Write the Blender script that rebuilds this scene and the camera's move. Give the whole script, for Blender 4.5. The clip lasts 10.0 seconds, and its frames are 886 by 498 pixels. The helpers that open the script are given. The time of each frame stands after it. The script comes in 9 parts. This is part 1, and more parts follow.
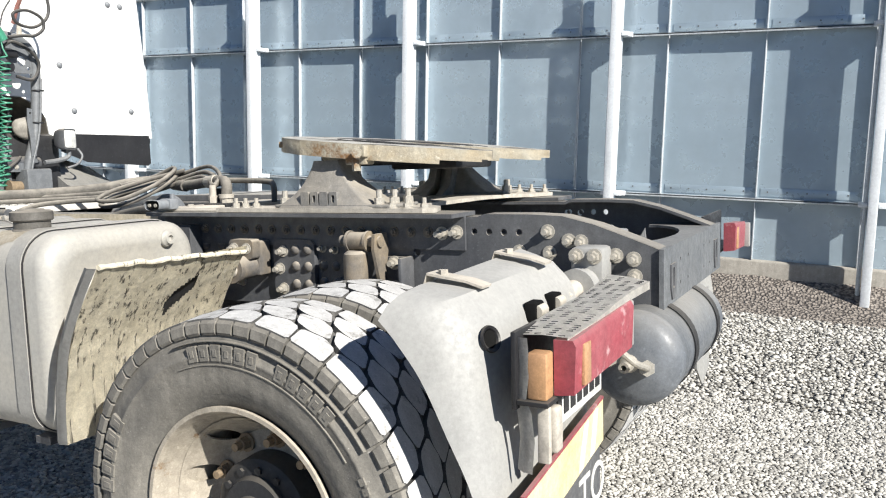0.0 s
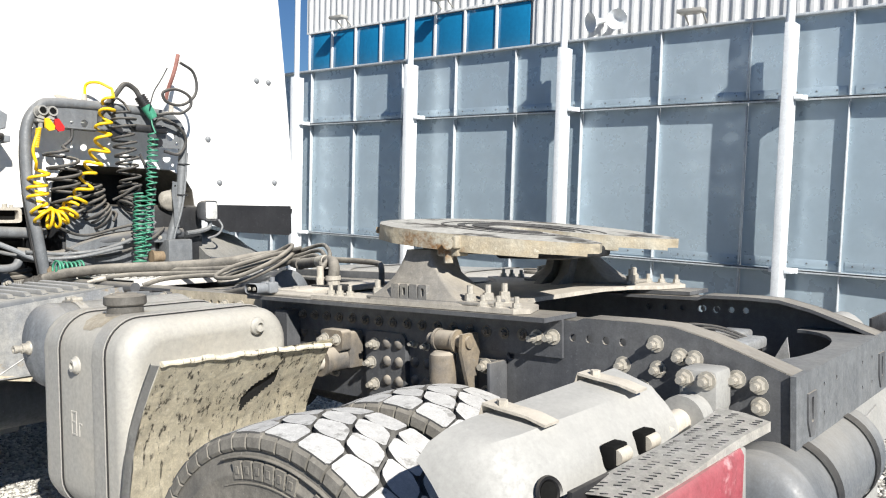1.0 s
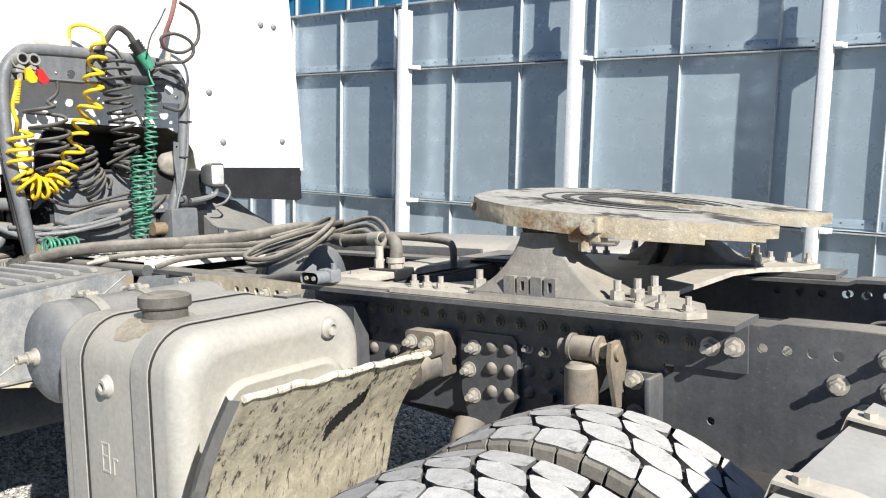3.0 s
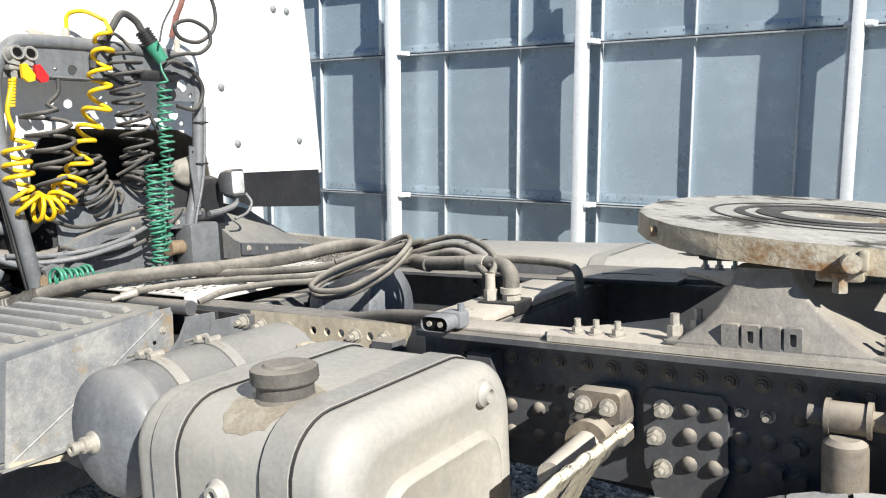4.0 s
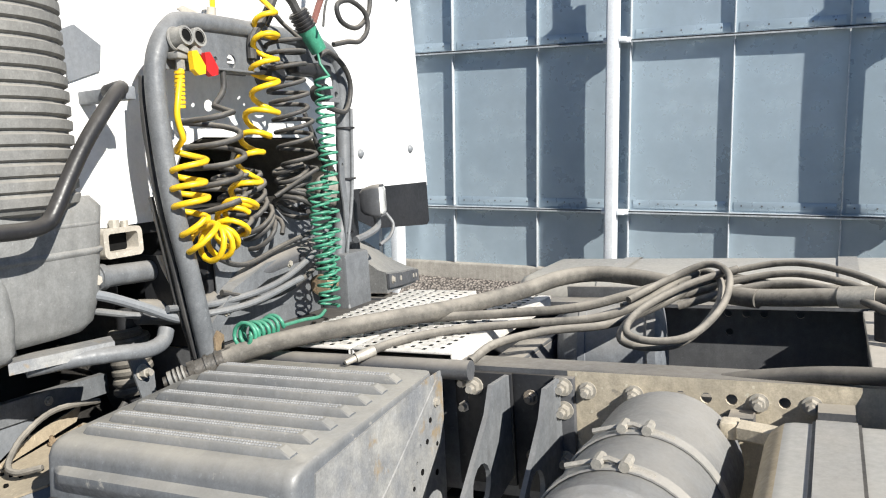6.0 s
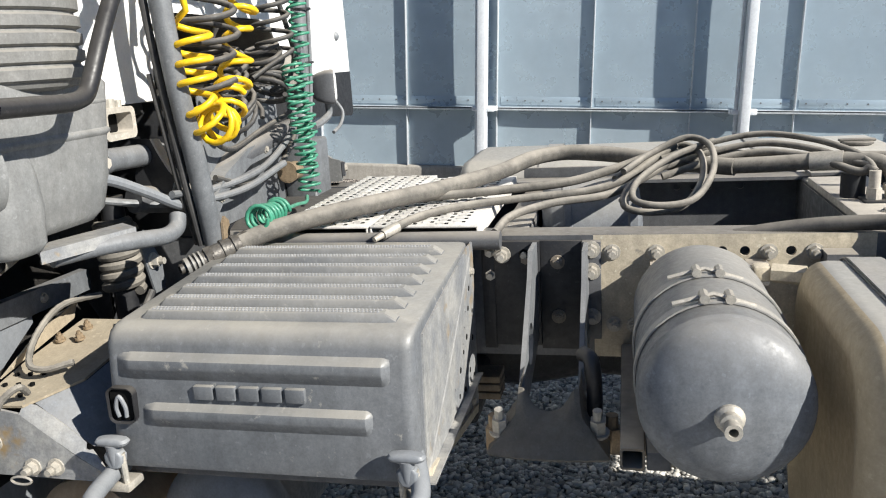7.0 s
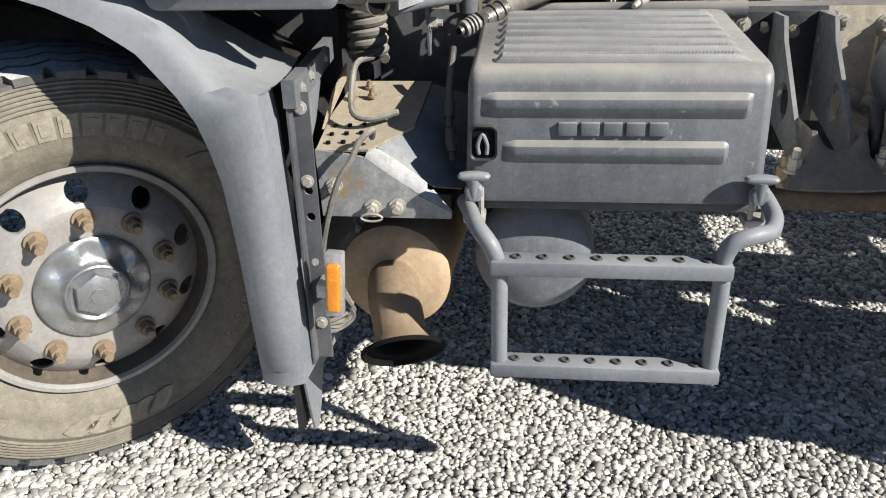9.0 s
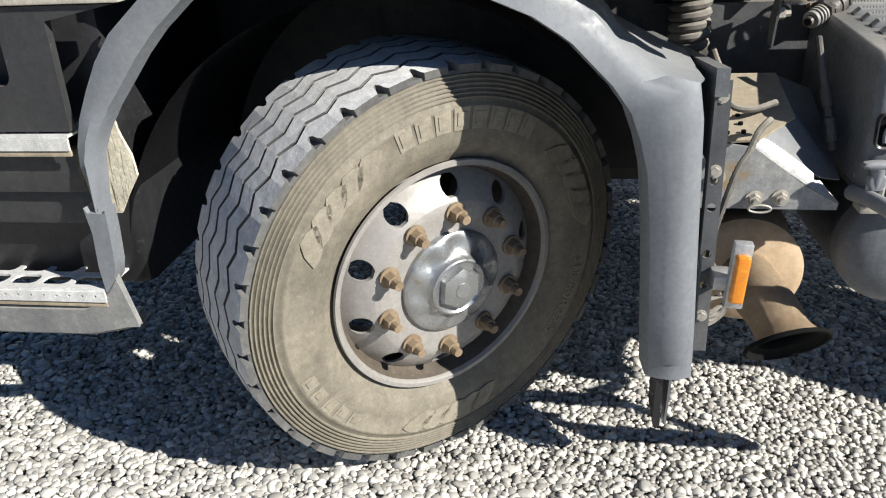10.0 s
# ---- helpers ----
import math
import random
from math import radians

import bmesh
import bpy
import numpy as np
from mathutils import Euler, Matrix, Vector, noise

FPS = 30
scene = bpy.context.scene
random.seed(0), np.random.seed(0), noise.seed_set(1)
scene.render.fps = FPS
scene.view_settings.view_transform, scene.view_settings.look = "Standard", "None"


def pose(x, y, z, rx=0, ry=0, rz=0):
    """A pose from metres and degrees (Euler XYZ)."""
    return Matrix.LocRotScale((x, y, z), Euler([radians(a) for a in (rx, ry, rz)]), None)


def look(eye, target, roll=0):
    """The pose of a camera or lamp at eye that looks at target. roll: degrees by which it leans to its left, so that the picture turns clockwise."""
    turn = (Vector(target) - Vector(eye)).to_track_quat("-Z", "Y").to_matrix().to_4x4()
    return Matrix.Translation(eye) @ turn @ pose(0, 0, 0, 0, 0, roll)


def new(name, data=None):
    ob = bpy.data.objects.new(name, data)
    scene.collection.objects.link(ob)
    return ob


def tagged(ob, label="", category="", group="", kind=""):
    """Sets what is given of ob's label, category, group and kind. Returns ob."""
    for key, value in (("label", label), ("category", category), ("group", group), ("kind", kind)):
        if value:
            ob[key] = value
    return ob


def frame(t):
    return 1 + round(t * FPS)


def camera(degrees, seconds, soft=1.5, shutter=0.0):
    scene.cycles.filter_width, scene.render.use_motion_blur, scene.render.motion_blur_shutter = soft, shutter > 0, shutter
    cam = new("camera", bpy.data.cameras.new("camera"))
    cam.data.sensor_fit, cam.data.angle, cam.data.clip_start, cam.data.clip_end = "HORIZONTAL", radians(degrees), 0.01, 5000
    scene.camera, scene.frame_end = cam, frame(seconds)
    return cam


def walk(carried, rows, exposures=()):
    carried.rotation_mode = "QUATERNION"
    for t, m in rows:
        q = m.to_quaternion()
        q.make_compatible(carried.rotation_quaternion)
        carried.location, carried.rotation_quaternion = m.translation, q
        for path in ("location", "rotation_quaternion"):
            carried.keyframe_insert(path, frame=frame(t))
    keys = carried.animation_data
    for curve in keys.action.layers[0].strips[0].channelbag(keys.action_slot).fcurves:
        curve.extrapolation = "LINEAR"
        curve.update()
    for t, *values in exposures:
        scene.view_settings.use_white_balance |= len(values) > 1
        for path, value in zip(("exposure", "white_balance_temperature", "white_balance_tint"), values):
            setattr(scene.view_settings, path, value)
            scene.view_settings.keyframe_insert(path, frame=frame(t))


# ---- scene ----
cam = camera(57.5, 10.0, soft=1.1)
PATH = [
    (0, (4.478, -1.442, 1.389), (3.55, 0.309, 1.119), 1.1),
    (0.5, (4.483, -1.226, 1.442), (3.356, 0.409, 1.207), 1.0),
    (1, (4.521, -1.119, 1.479), (3.233, 0.405, 1.341), 1.6),
    (1.5, (4.546, -1.08, 1.486), (3.192, 0.376, 1.270), 1.5),
    (2, (4.448, -1.053, 1.493), (3.02, 0.328, 1.255), 1.8),
    (2.2, (4.352, -1.055, 1.496), (2.963, 0.363, 1.254), 2.0),
    (3.3, (3.752, -0.959, 1.526), (2.576, 0.637, 1.268), 0.9),
    (3.5, (3.632, -0.936, 1.553), (2.452, 0.656, 1.285), 0.6),
    (4, (3.297, -0.911, 1.558), (2.205, 0.74, 1.269), 0.0),
    (4.5, (2.98, -0.895, 1.563), (2.047, 0.845, 1.244), 0.0),
    (5, (2.672, -0.865, 1.574), (1.748, 0.887, 1.297), -1.0),
    (5.5, (2.41, -0.902, 1.570), (1.504, 0.862, 1.309), -0.8),
    (6.8, (1.762, -1.132, 1.514), (1.208, 0.744, 1.093), -0.7),
    (7, (1.704, -1.186, 1.498), (1.289, 0.705, 0.996), -0.3),
    (7.5, (1.545, -1.41, 1.468), (1.327, 0.451, 0.770), 0.3),
    (8, (1.424, -1.51, 1.433), (1.271, 0.3, 0.597), 1.2),
    (8.5, (1.184, -1.508, 1.391), (1.052, 0.292, 0.530), 1.1),
    (9, (0.915, -1.523, 1.353), (0.754, 0.276, 0.495), 1.9),
    (9.5, (0.552, -1.593, 1.331), (0.308, 0.199, 0.476), 0.9),
    (10, (0.201, -1.614, 1.301), (-0.042, 0.186, 0.463), 0.6),
]
walk(cam, [(t, look(eye, target, roll)) for t, eye, target, roll in PATH])
# ---- end camera ----

# ---- light ----
SUN_DIR = Vector((0.59, -0.27, 0.46)).normalized()
sun = new("sun", bpy.data.lights.new("sun", "SUN"))
sun.data.energy, sun.data.angle, sun.data.color = 5.0, radians(0.53), (1.0, 0.965, 0.89)
sun.matrix_world = look(SUN_DIR * 30, (0, 0, 0))
world = bpy.data.worlds.new("sky")
scene.world = world
world.use_nodes = True
wn = world.node_tree
wn.nodes.clear()
sky = wn.nodes.new("ShaderNodeTexSky")
sky.sky_type, sky.sun_disc = "NISHITA", False
sky.ozone_density, sky.dust_density = 10.0, 0.1
sky.sun_elevation = math.asin(SUN_DIR.z)
sky.sun_rotation = math.atan2(SUN_DIR.x, SUN_DIR.y)
bg = wn.nodes.new("ShaderNodeBackground")
bg.inputs["Strength"].default_value = 0.042
wo = wn.nodes.new("ShaderNodeOutputWorld")
wn.links.new(sky.outputs[0], bg.inputs[0])
wn.links.new(bg.outputs[0], wo.inputs[0])
scene.view_settings.exposure = 0.77

# ---- materials ----
def mat(name, c1, c2=None, rough=0.6, metal=0.0, scale=3.0, fine=60.0, bump=0.15, dust=None, dust_amount=0.0,
        vary=0.0, spots=None, spot_scale=14.0, spot_cut=0.62, spot_run=False, clear=0.0, bump_dist=0.004, island=0.0, wear=1.0):
    """Two colours mixed by a broad noise, fine grain on colour, gloss and relief, dust on faces that look up, and optional spots."""
    m = bpy.data.materials.new(name)
    m.use_nodes = True
    nt = m.node_tree
    nodes, links = nt.nodes, nt.links
    b = nodes["Principled BSDF"]
    c2 = c2 or tuple(v * 0.72 for v in c1)

    def node(kind, **vals):
        n = nodes.new(kind)
        for k, v in vals.items():
            n.inputs[k].default_value = v
        return n

    def mix(fac, a, c, blend="MIX"):
        n = nodes.new("ShaderNodeMix")
        n.data_type, n.blend_type = "RGBA", blend
        for sock, v in ((n.inputs[0], fac), (n.inputs[6], a), (n.inputs[7], c)):
            if hasattr(v, "links"):
                links.new(v, sock)
            else:
                sock.default_value = (*v, 1.0) if isinstance(v, tuple) else v
        return n.outputs[2]

    def ramp(src, lo, hi, a=0.0, z=1.0):
        n = nodes.new("ShaderNodeMapRange")
        n.inputs["From Min"].default_value, n.inputs["From Max"].default_value = lo, hi
        n.inputs["To Min"].default_value, n.inputs["To Max"].default_value = a, z
        links.new(src, n.inputs["Value"])
        return n.outputs[0]

    tc = nodes.new("ShaderNodeTexCoord")
    broad = node("ShaderNodeTexNoise", Scale=scale, Detail=6.0, Roughness=0.6)
    small = node("ShaderNodeTexNoise", Scale=fine, Detail=4.0, Roughness=0.65)
    links.new(tc.outputs["Object"], broad.inputs["Vector"])
    links.new(tc.outputs["Object"], small.inputs["Vector"])
    col = mix(ramp(broad.outputs[0], 0.35, 0.68), c1, c2)
    col = mix(ramp(small.outputs[0], 0.3, 0.75, 0.0, 0.45), col, tuple(v * 0.6 for v in c1))
    if wear:
        # uneven grime, streaks that ran down, and fine specks; they lighten as much as they darken
        grime = node("ShaderNodeTexNoise", Scale=scale * 4.5 + 6, Detail=9.0, Roughness=0.72)
        speck = node("ShaderNodeTexNoise", Scale=230.0, Detail=3.0, Roughness=0.7)
        links.new(tc.outputs["Object"], grime.inputs["Vector"])
        links.new(tc.outputs["Object"], speck.inputs["Vector"])
        stretch = nodes.new("ShaderNodeMapping")
        stretch.inputs["Scale"].default_value = (38.0, 38.0, 2.2)
        links.new(tc.outputs["Object"], stretch.inputs["Vector"])
        streak = node("ShaderNodeTexNoise", Scale=1.0, Detail=5.0, Roughness=0.6)
        links.new(stretch.outputs[0], streak.inputs["Vector"])
        for src, lo, hi, amp in ((grime, 0.36, 0.64, 0.12), (speck, 0.38, 0.62, 0.085), (streak, 0.35, 0.65, 0.09)):
            col = mix(wear, col, ramp(src.outputs[0], lo, hi, 1 - amp, 1 + amp), "MULTIPLY")
        chips = node("ShaderNodeTexNoise", Scale=75.0, Detail=2.0, Roughness=0.5)
        links.new(tc.outputs["Object"], chips.inputs["Vector"])
        col = mix(ramp(chips.outputs[0], 0.68, 0.71, 0.0, 0.3 * wear), col, tuple(min(0.8, v * 1.7 + 0.05) for v in c1))
    if spots:
        sp = node("ShaderNodeTexNoise", Scale=spot_scale, Detail=5.0, Roughness=0.7)
        links.new(stretch.outputs[0] if spot_run else tc.outputs["Object"], sp.inputs["Vector"])
        col = mix(ramp(sp.outputs[0], spot_cut, spot_cut + 0.08), col, spots)
    if dust:
        geo = nodes.new("ShaderNodeNewGeometry")
        sep = nodes.new("ShaderNodeSeparateXYZ")
        links.new(geo.outputs["Normal"], sep.inputs[0])
        up = ramp(sep.outputs[2], 0.15, 0.92, 0.03, 1.0)
        mul = nodes.new("ShaderNodeMath")
        mul.operation = "MULTIPLY"
        links.new(up, mul.inputs[0])
        links.new(ramp(broad.outputs[0], 0.3, 0.6, dust_amount * 0.35, dust_amount), mul.inputs[1])
        col = mix(mul.outputs[0], col, dust)
    if vary or island:
        src = nodes.new("ShaderNodeObjectInfo").outputs["Random"] if vary else nodes.new("ShaderNodeNewGeometry").outputs["Random Per Island"]
        hsv = nodes.new("ShaderNodeHueSaturation")
        links.new(ramp(src, 0, 1, 1 - (vary or island), 1 + (vary or island)), hsv.inputs["Value"])
        links.new(col, hsv.inputs["Color"])
        col = hsv.outputs[0]
    links.new(col, b.inputs["Base Color"])
    links.new(ramp(small.outputs[0], 0.3, 0.7, max(rough - 0.12, 0.02), min(rough + 0.15, 1.0)), b.inputs["Roughness"])
    b.inputs["Metallic"].default_value = metal
    b.inputs["Coat Weight"].default_value = clear
    if bump:
        bp = node("ShaderNodeBump", Strength=bump, Distance=bump_dist)
        height = small.outputs[0]
        if wear:
            both = nodes.new("ShaderNodeMath")
            both.operation = "MULTIPLY_ADD"
            both.inputs[1].default_value = 0.5
            links.new(grime.outputs[0], both.inputs[0])
            links.new(height, both.inputs[2])
            height = both.outputs[0]
        links.new(height, bp.inputs["Height"])
        links.new(bp.outputs[0], b.inputs["Normal"])
    return m


DUST = (0.40, 0.36, 0.30)
M_FRAME = mat("frame_paint", (0.068, 0.072, 0.082), (0.128, 0.131, 0.136), 0.5, 0, 3, 45, 0.2, DUST, 0.7)
M_RAIL_MUD = mat("sandy_rail", (0.55, 0.48, 0.36), (0.40, 0.355, 0.28), 0.85, 0, 5, 50, 0.3, (0.55, 0.49, 0.40), 0.6, spots=(0.13, 0.13, 0.125), spot_scale=8, spot_cut=0.62)
M_TANK_SAND = mat("sand_caked_tank_end", (0.47, 0.385, 0.255), (0.41, 0.335, 0.23), 0.7, 0, 3, 60, 0.15, wear=0.5)
M_HOOP = mat("dusty_hoop_paint", (0.125, 0.134, 0.145), (0.175, 0.183, 0.192), 0.5, 0, 5, 60, 0.2, (0.36, 0.34, 0.31), 0.4)
M_BELLOWS = mat("dusty_bellows_rubber", (0.17, 0.17, 0.165), (0.24, 0.235, 0.22), 0.75, 0, 4, 60, 0.2, (0.42, 0.39, 0.34), 0.6)
M_SNOUT = mat("dusty_duct_plastic", (0.19, 0.195, 0.195), (0.25, 0.248, 0.24), 0.6, 0, 4, 80, 0.15, (0.40, 0.37, 0.32), 0.4)
M_FRAME_DUSTY = mat("frame_paint_muddy", (0.08, 0.082, 0.088), (0.27, 0.215, 0.145), 0.75, 0, 5, 50, 0.25, (0.46, 0.41, 0.34), 0.8)
M_LOWER = mat("dark_lower_cab_plastic", (0.030, 0.031, 0.034), (0.05, 0.05, 0.05), 0.5, 0, 3, 60, 0.15, DUST, 0.3)
M_DARK = mat("dark_steel", (0.012, 0.013, 0.016), (0.024, 0.025, 0.028), 0.55, 0, 4, 60, 0.2, DUST, 0.2)
M_BLACK = mat("black_plastic", (0.014, 0.014, 0.016), (0.024, 0.024, 0.027), 0.42, 0, 5, 80, 0.1, DUST, 0.2)
M_GREY = mat("grey_plastic", (0.172, 0.187, 0.207), (0.232, 0.242, 0.255), 0.5, 0, 4, 90, 0.08, (0.40, 0.40, 0.39), 0.35, wear=0.4)
M_BOX = mat("battery_cover_plastic", (0.115, 0.125, 0.138), (0.155, 0.163, 0.174), 0.46, 0, 3.5, 90, 0.1, (0.43, 0.40, 0.34), 0.68, spots=(0.30, 0.29, 0.265), spot_scale=26, spot_cut=0.63)
M_GALV = mat("dusty_sheet_steel", (0.26, 0.27, 0.285), (0.47, 0.46, 0.43), 0.5, 0.25, 11, 70, 0.15, DUST, 0.3, spots=(0.33, 0.245, 0.14), spot_scale=5, spot_cut=0.56)
M_SHELF = mat("brown_dusty_shelf", (0.36, 0.30, 0.215), (0.27, 0.225, 0.16), 0.85, 0, 7, 60, 0.25, (0.46, 0.41, 0.32), 0.4)
M_BROWN = mat("brown_caked_steel", (0.20, 0.155, 0.105), (0.11, 0.09, 0.07), 0.85, 0, 6, 50, 0.3)
M_GRIP = mat("worn_grip_strip", (0.30, 0.30, 0.30), (0.24, 0.245, 0.25), 0.55, 0, 20, 120, 0.1)
M_TANK = mat("fuel_tank_paint", (0.375, 0.370, 0.352), (0.43, 0.405, 0.355), 0.5, 0, 2.5, 70, 0.06, (0.47, 0.44, 0.385), 0.4, wear=0.3)
M_CAP = mat("dusty_cap_plastic", (0.085, 0.08, 0.072), (0.14, 0.13, 0.115), 0.6, 0, 12, 80, 0.2, DUST, 0.5)
M_SPILL = mat("oily_spill_dust", (0.33, 0.285, 0.215), (0.39, 0.355, 0.295), 0.5, 0, 20, 60, 0.3)
M_STRAP = mat("tank_strap_steel", (0.345, 0.34, 0.325), (0.40, 0.385, 0.355), 0.45, 0.1, 8, 90, 0.05, DUST, 0.3, wear=0.4)
M_AIR = mat("air_tank_paint", (0.115, 0.13, 0.152), (0.175, 0.188, 0.205), 0.5, 0, 4, 80, 0.08, (0.42, 0.39, 0.34), 0.55, spots=(0.085, 0.095, 0.112), spot_scale=15, spot_cut=0.605)
M_CAB = mat("white_cab_paint", (0.88, 0.88, 0.87), (0.85, 0.85, 0.83), 0.32, 0, 2, 40, 0.02, clear=0.4, wear=0.1)
M_FIFTH = mat("fifth_wheel_casting", (0.40, 0.375, 0.31), (0.33, 0.265, 0.17), 0.75, 0, 9, 60, 0.5, (0.50, 0.46, 0.39), 0.6, spots=(0.20, 0.11, 0.045), spot_scale=6, spot_cut=0.60, bump_dist=0.006)
M_GREASE = mat("greasy_plate_top", (0.40, 0.39, 0.355), (0.53, 0.51, 0.47), 0.6, 0, 5, 50, 0.4, spots=(0.07, 0.062, 0.05), spot_scale=5.5, spot_cut=0.515)
M_PED = mat("pedestal_casting", (0.17, 0.168, 0.165), (0.28, 0.26, 0.225), 0.7, 0, 6, 60, 0.5, (0.42, 0.37, 0.30), 0.5)
M_MPLATE = mat("dusty_mounting_plate", (0.40, 0.37, 0.32), (0.50, 0.46, 0.40), 0.8, 0, 5, 60, 0.2, (0.55, 0.50, 0.43), 0.7)
M_BOLT = mat("zinc_bolts", (0.40, 0.38, 0.34), (0.54, 0.50, 0.43), 0.5, 0.3, 30, 120, 0.1, DUST, 0.5)
M_SIDEWALL = mat("tyre_sidewall_rubber", (0.155, 0.147, 0.132), (0.245, 0.228, 0.198), 0.8, 0, 6, 70, 0.35, (0.34, 0.31, 0.26), 0.35, spots=(0.42, 0.40, 0.37), spot_scale=110, spot_cut=0.645)
M_SIDEWALL_F = mat("front_tyre_rubber", (0.165, 0.148, 0.115), (0.25, 0.222, 0.17), 0.8, 0, 5, 60, 0.3, (0.32, 0.29, 0.24), 0.25)
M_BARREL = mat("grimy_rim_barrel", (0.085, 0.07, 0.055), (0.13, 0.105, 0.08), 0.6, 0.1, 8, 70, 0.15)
M_TREAD_F = mat("front_tread_rubber", (0.58, 0.58, 0.58), (0.50, 0.495, 0.485), 0.85, 0, 9, 60, 0.3, spots=(0.28, 0.24, 0.24), spot_scale=24, spot_cut=0.66)
M_TREAD = mat("dusty_tread_rubber", (0.50, 0.495, 0.49), (0.58, 0.575, 0.565), 0.85, 0, 12, 60, 0.4, spots=(0.27, 0.265, 0.255), spot_scale=20, spot_cut=0.585)
M_MARK = mat("raised_sidewall_mark", (0.24, 0.213, 0.165), (0.30, 0.268, 0.21), 0.75, 0, 8, 60, 0.2)
M_GROOVE = mat("groove_rubber", (0.09, 0.089, 0.088), (0.16, 0.155, 0.147), 0.85, 0, 9, 60, 0.3)
M_RIM = mat("steel_rim_paint", (0.335, 0.318, 0.298), (0.38, 0.362, 0.342), 0.45, 0.2, 5, 70, 0.08, spots=(0.17, 0.11, 0.07), spot_scale=34, spot_cut=0.66, wear=0.5)
M_RIM_R = mat("dusty_rear_rim", (0.36, 0.32, 0.26), (0.45, 0.40, 0.33), 0.7, 0, 6, 70, 0.15, spots=(0.24, 0.16, 0.09), spot_scale=14, spot_cut=0.6)
M_HUB = mat("hub_grease_metal", (0.42, 0.43, 0.44), (0.33, 0.335, 0.335), 0.34, 0.75, 9, 80, 0.02, spots=(0.30, 0.25, 0.13), spot_scale=8, spot_cut=0.61, wear=0.3)
M_FITTING = mat("dusty_cast_fitting", (0.24, 0.24, 0.235), (0.36, 0.35, 0.32), 0.55, 0.2, 14, 90, 0.15, DUST, 0.5)
M_STEELWORN = mat("worn_steel_fitting", (0.17, 0.16, 0.145), (0.08, 0.07, 0.06), 0.4, 0.4, 25, 120, 0.2)
M_RUST = mat("rusty_nuts", (0.26, 0.19, 0.12), (0.36, 0.28, 0.19), 0.65, 0.3, 30, 120, 0.25)
M_EXH = mat("rusty_silencer", (0.47, 0.335, 0.21), (0.55, 0.43, 0.30), 0.75, 0.0, 6, 60, 0.2, spots=(0.38, 0.26, 0.15), spot_scale=5, spot_cut=0.62, wear=0.35)
# black of the exhaust's soot, also painted as shade in holes and deck slots
M_SOOT_SHADE = mat("soot", (0.008, 0.008, 0.008), (0.012, 0.012, 0.012), 0.95, wear=0)
M_SOOT_SHADE.node_tree.nodes["Principled BSDF"].inputs["Specular IOR Level"].default_value = 0.08
M_MUD = mat("muddy_mudguard", (0.72, 0.66, 0.52), (0.60, 0.545, 0.42), 0.95, 0, 7, 60, 0.5, spots=(0.10, 0.09, 0.072), spot_scale=1.7, spot_cut=0.545, spot_run=True, bump_dist=0.005)
M_FENDER = mat("light_grey_mudguard", (0.30, 0.300, 0.292), (0.385, 0.378, 0.358), 0.55, 0, 2.2, 80, 0.06, (0.43, 0.42, 0.40), 0.4, wear=0.3)
M_PLATE = mat("dusty_tread_plate", (0.68, 0.665, 0.63), (0.60, 0.57, 0.52), 0.7, 0.1, 6, 70, 0.12)
M_STEP = mat("pale_step_aluminium", (0.74, 0.74, 0.73), (0.64, 0.63, 0.60), 0.5, 0.15, 9, 80, 0.1)
M_ALU = mat("aluminium", (0.62, 0.62, 0.61), (0.5, 0.5, 0.5), 0.4, 0.6, 10, 80, 0.08)
M_HOSE = mat("dusty_rubber_hose", (0.085, 0.08, 0.072), (0.17, 0.157, 0.135), 0.8, 0, 14, 90, 0.25, (0.41, 0.375, 0.32), 0.66, spots=(0.055, 0.050, 0.044), spot_scale=16, spot_cut=0.60)
M_HOSE_D = mat("black_rubber_hose", (0.03, 0.03, 0.032), (0.06, 0.058, 0.055), 0.6, 0, 14, 90, 0.2, DUST, 0.4)
M_YELLOW = mat("yellow_plastic_hose", (0.86, 0.56, 0.012), (0.78, 0.48, 0.012), 0.4, 0, 12, 90, 0.05, wear=0.5)
M_GREEN = mat("green_plastic_cable", (0.05, 0.27, 0.17), (0.04, 0.21, 0.135), 0.4, 0, 12, 90, 0.05, (0.25, 0.36, 0.28), 0.3)
M_RED = mat("red_lens", (0.29, 0.050, 0.068), (0.31, 0.085, 0.10), 0.45, 0, 6, 70, 0.05, (0.5, 0.42, 0.38), 0.3, spots=(0.45, 0.27, 0.28), spot_scale=9, spot_cut=0.58)
M_RUBRED = mat("dusty_red_rubber", (0.26, 0.105, 0.09), (0.34, 0.17, 0.14), 0.6)
M_REDP = mat("red_plastic", (0.62, 0.02, 0.02), None, 0.4)
M_AMBER = mat("amber_lens", (0.85, 0.30, 0.02), (0.75, 0.24, 0.02), 0.25, 0, 6, 70, 0.03, clear=0.5)
M_AMBER_D = mat("dusty_amber_lens", (0.46, 0.26, 0.13), (0.42, 0.25, 0.15), 0.5, 0, 6, 70, 0.1)
M_WHITE = mat("white_plate", (0.72, 0.72, 0.70), (0.62, 0.61, 0.58), 0.45)
M_YPLATE = mat("yellow_reflector", (0.80, 0.64, 0.30), (0.76, 0.66, 0.46), 0.4, 0, 6, 70, 0.05, (0.7, 0.6, 0.35), 0.3)
M_LAMP = mat("clear_lamp_lens", (0.75, 0.75, 0.72), (0.6, 0.6, 0.58), 0.15, 0, 20, 60, 0.1, clear=0.6)
M_POST = mat("white_post_paint", (0.76, 0.79, 0.82), (0.68, 0.71, 0.74), 0.45, 0, 3, 60, 0.04, wear=0.4)
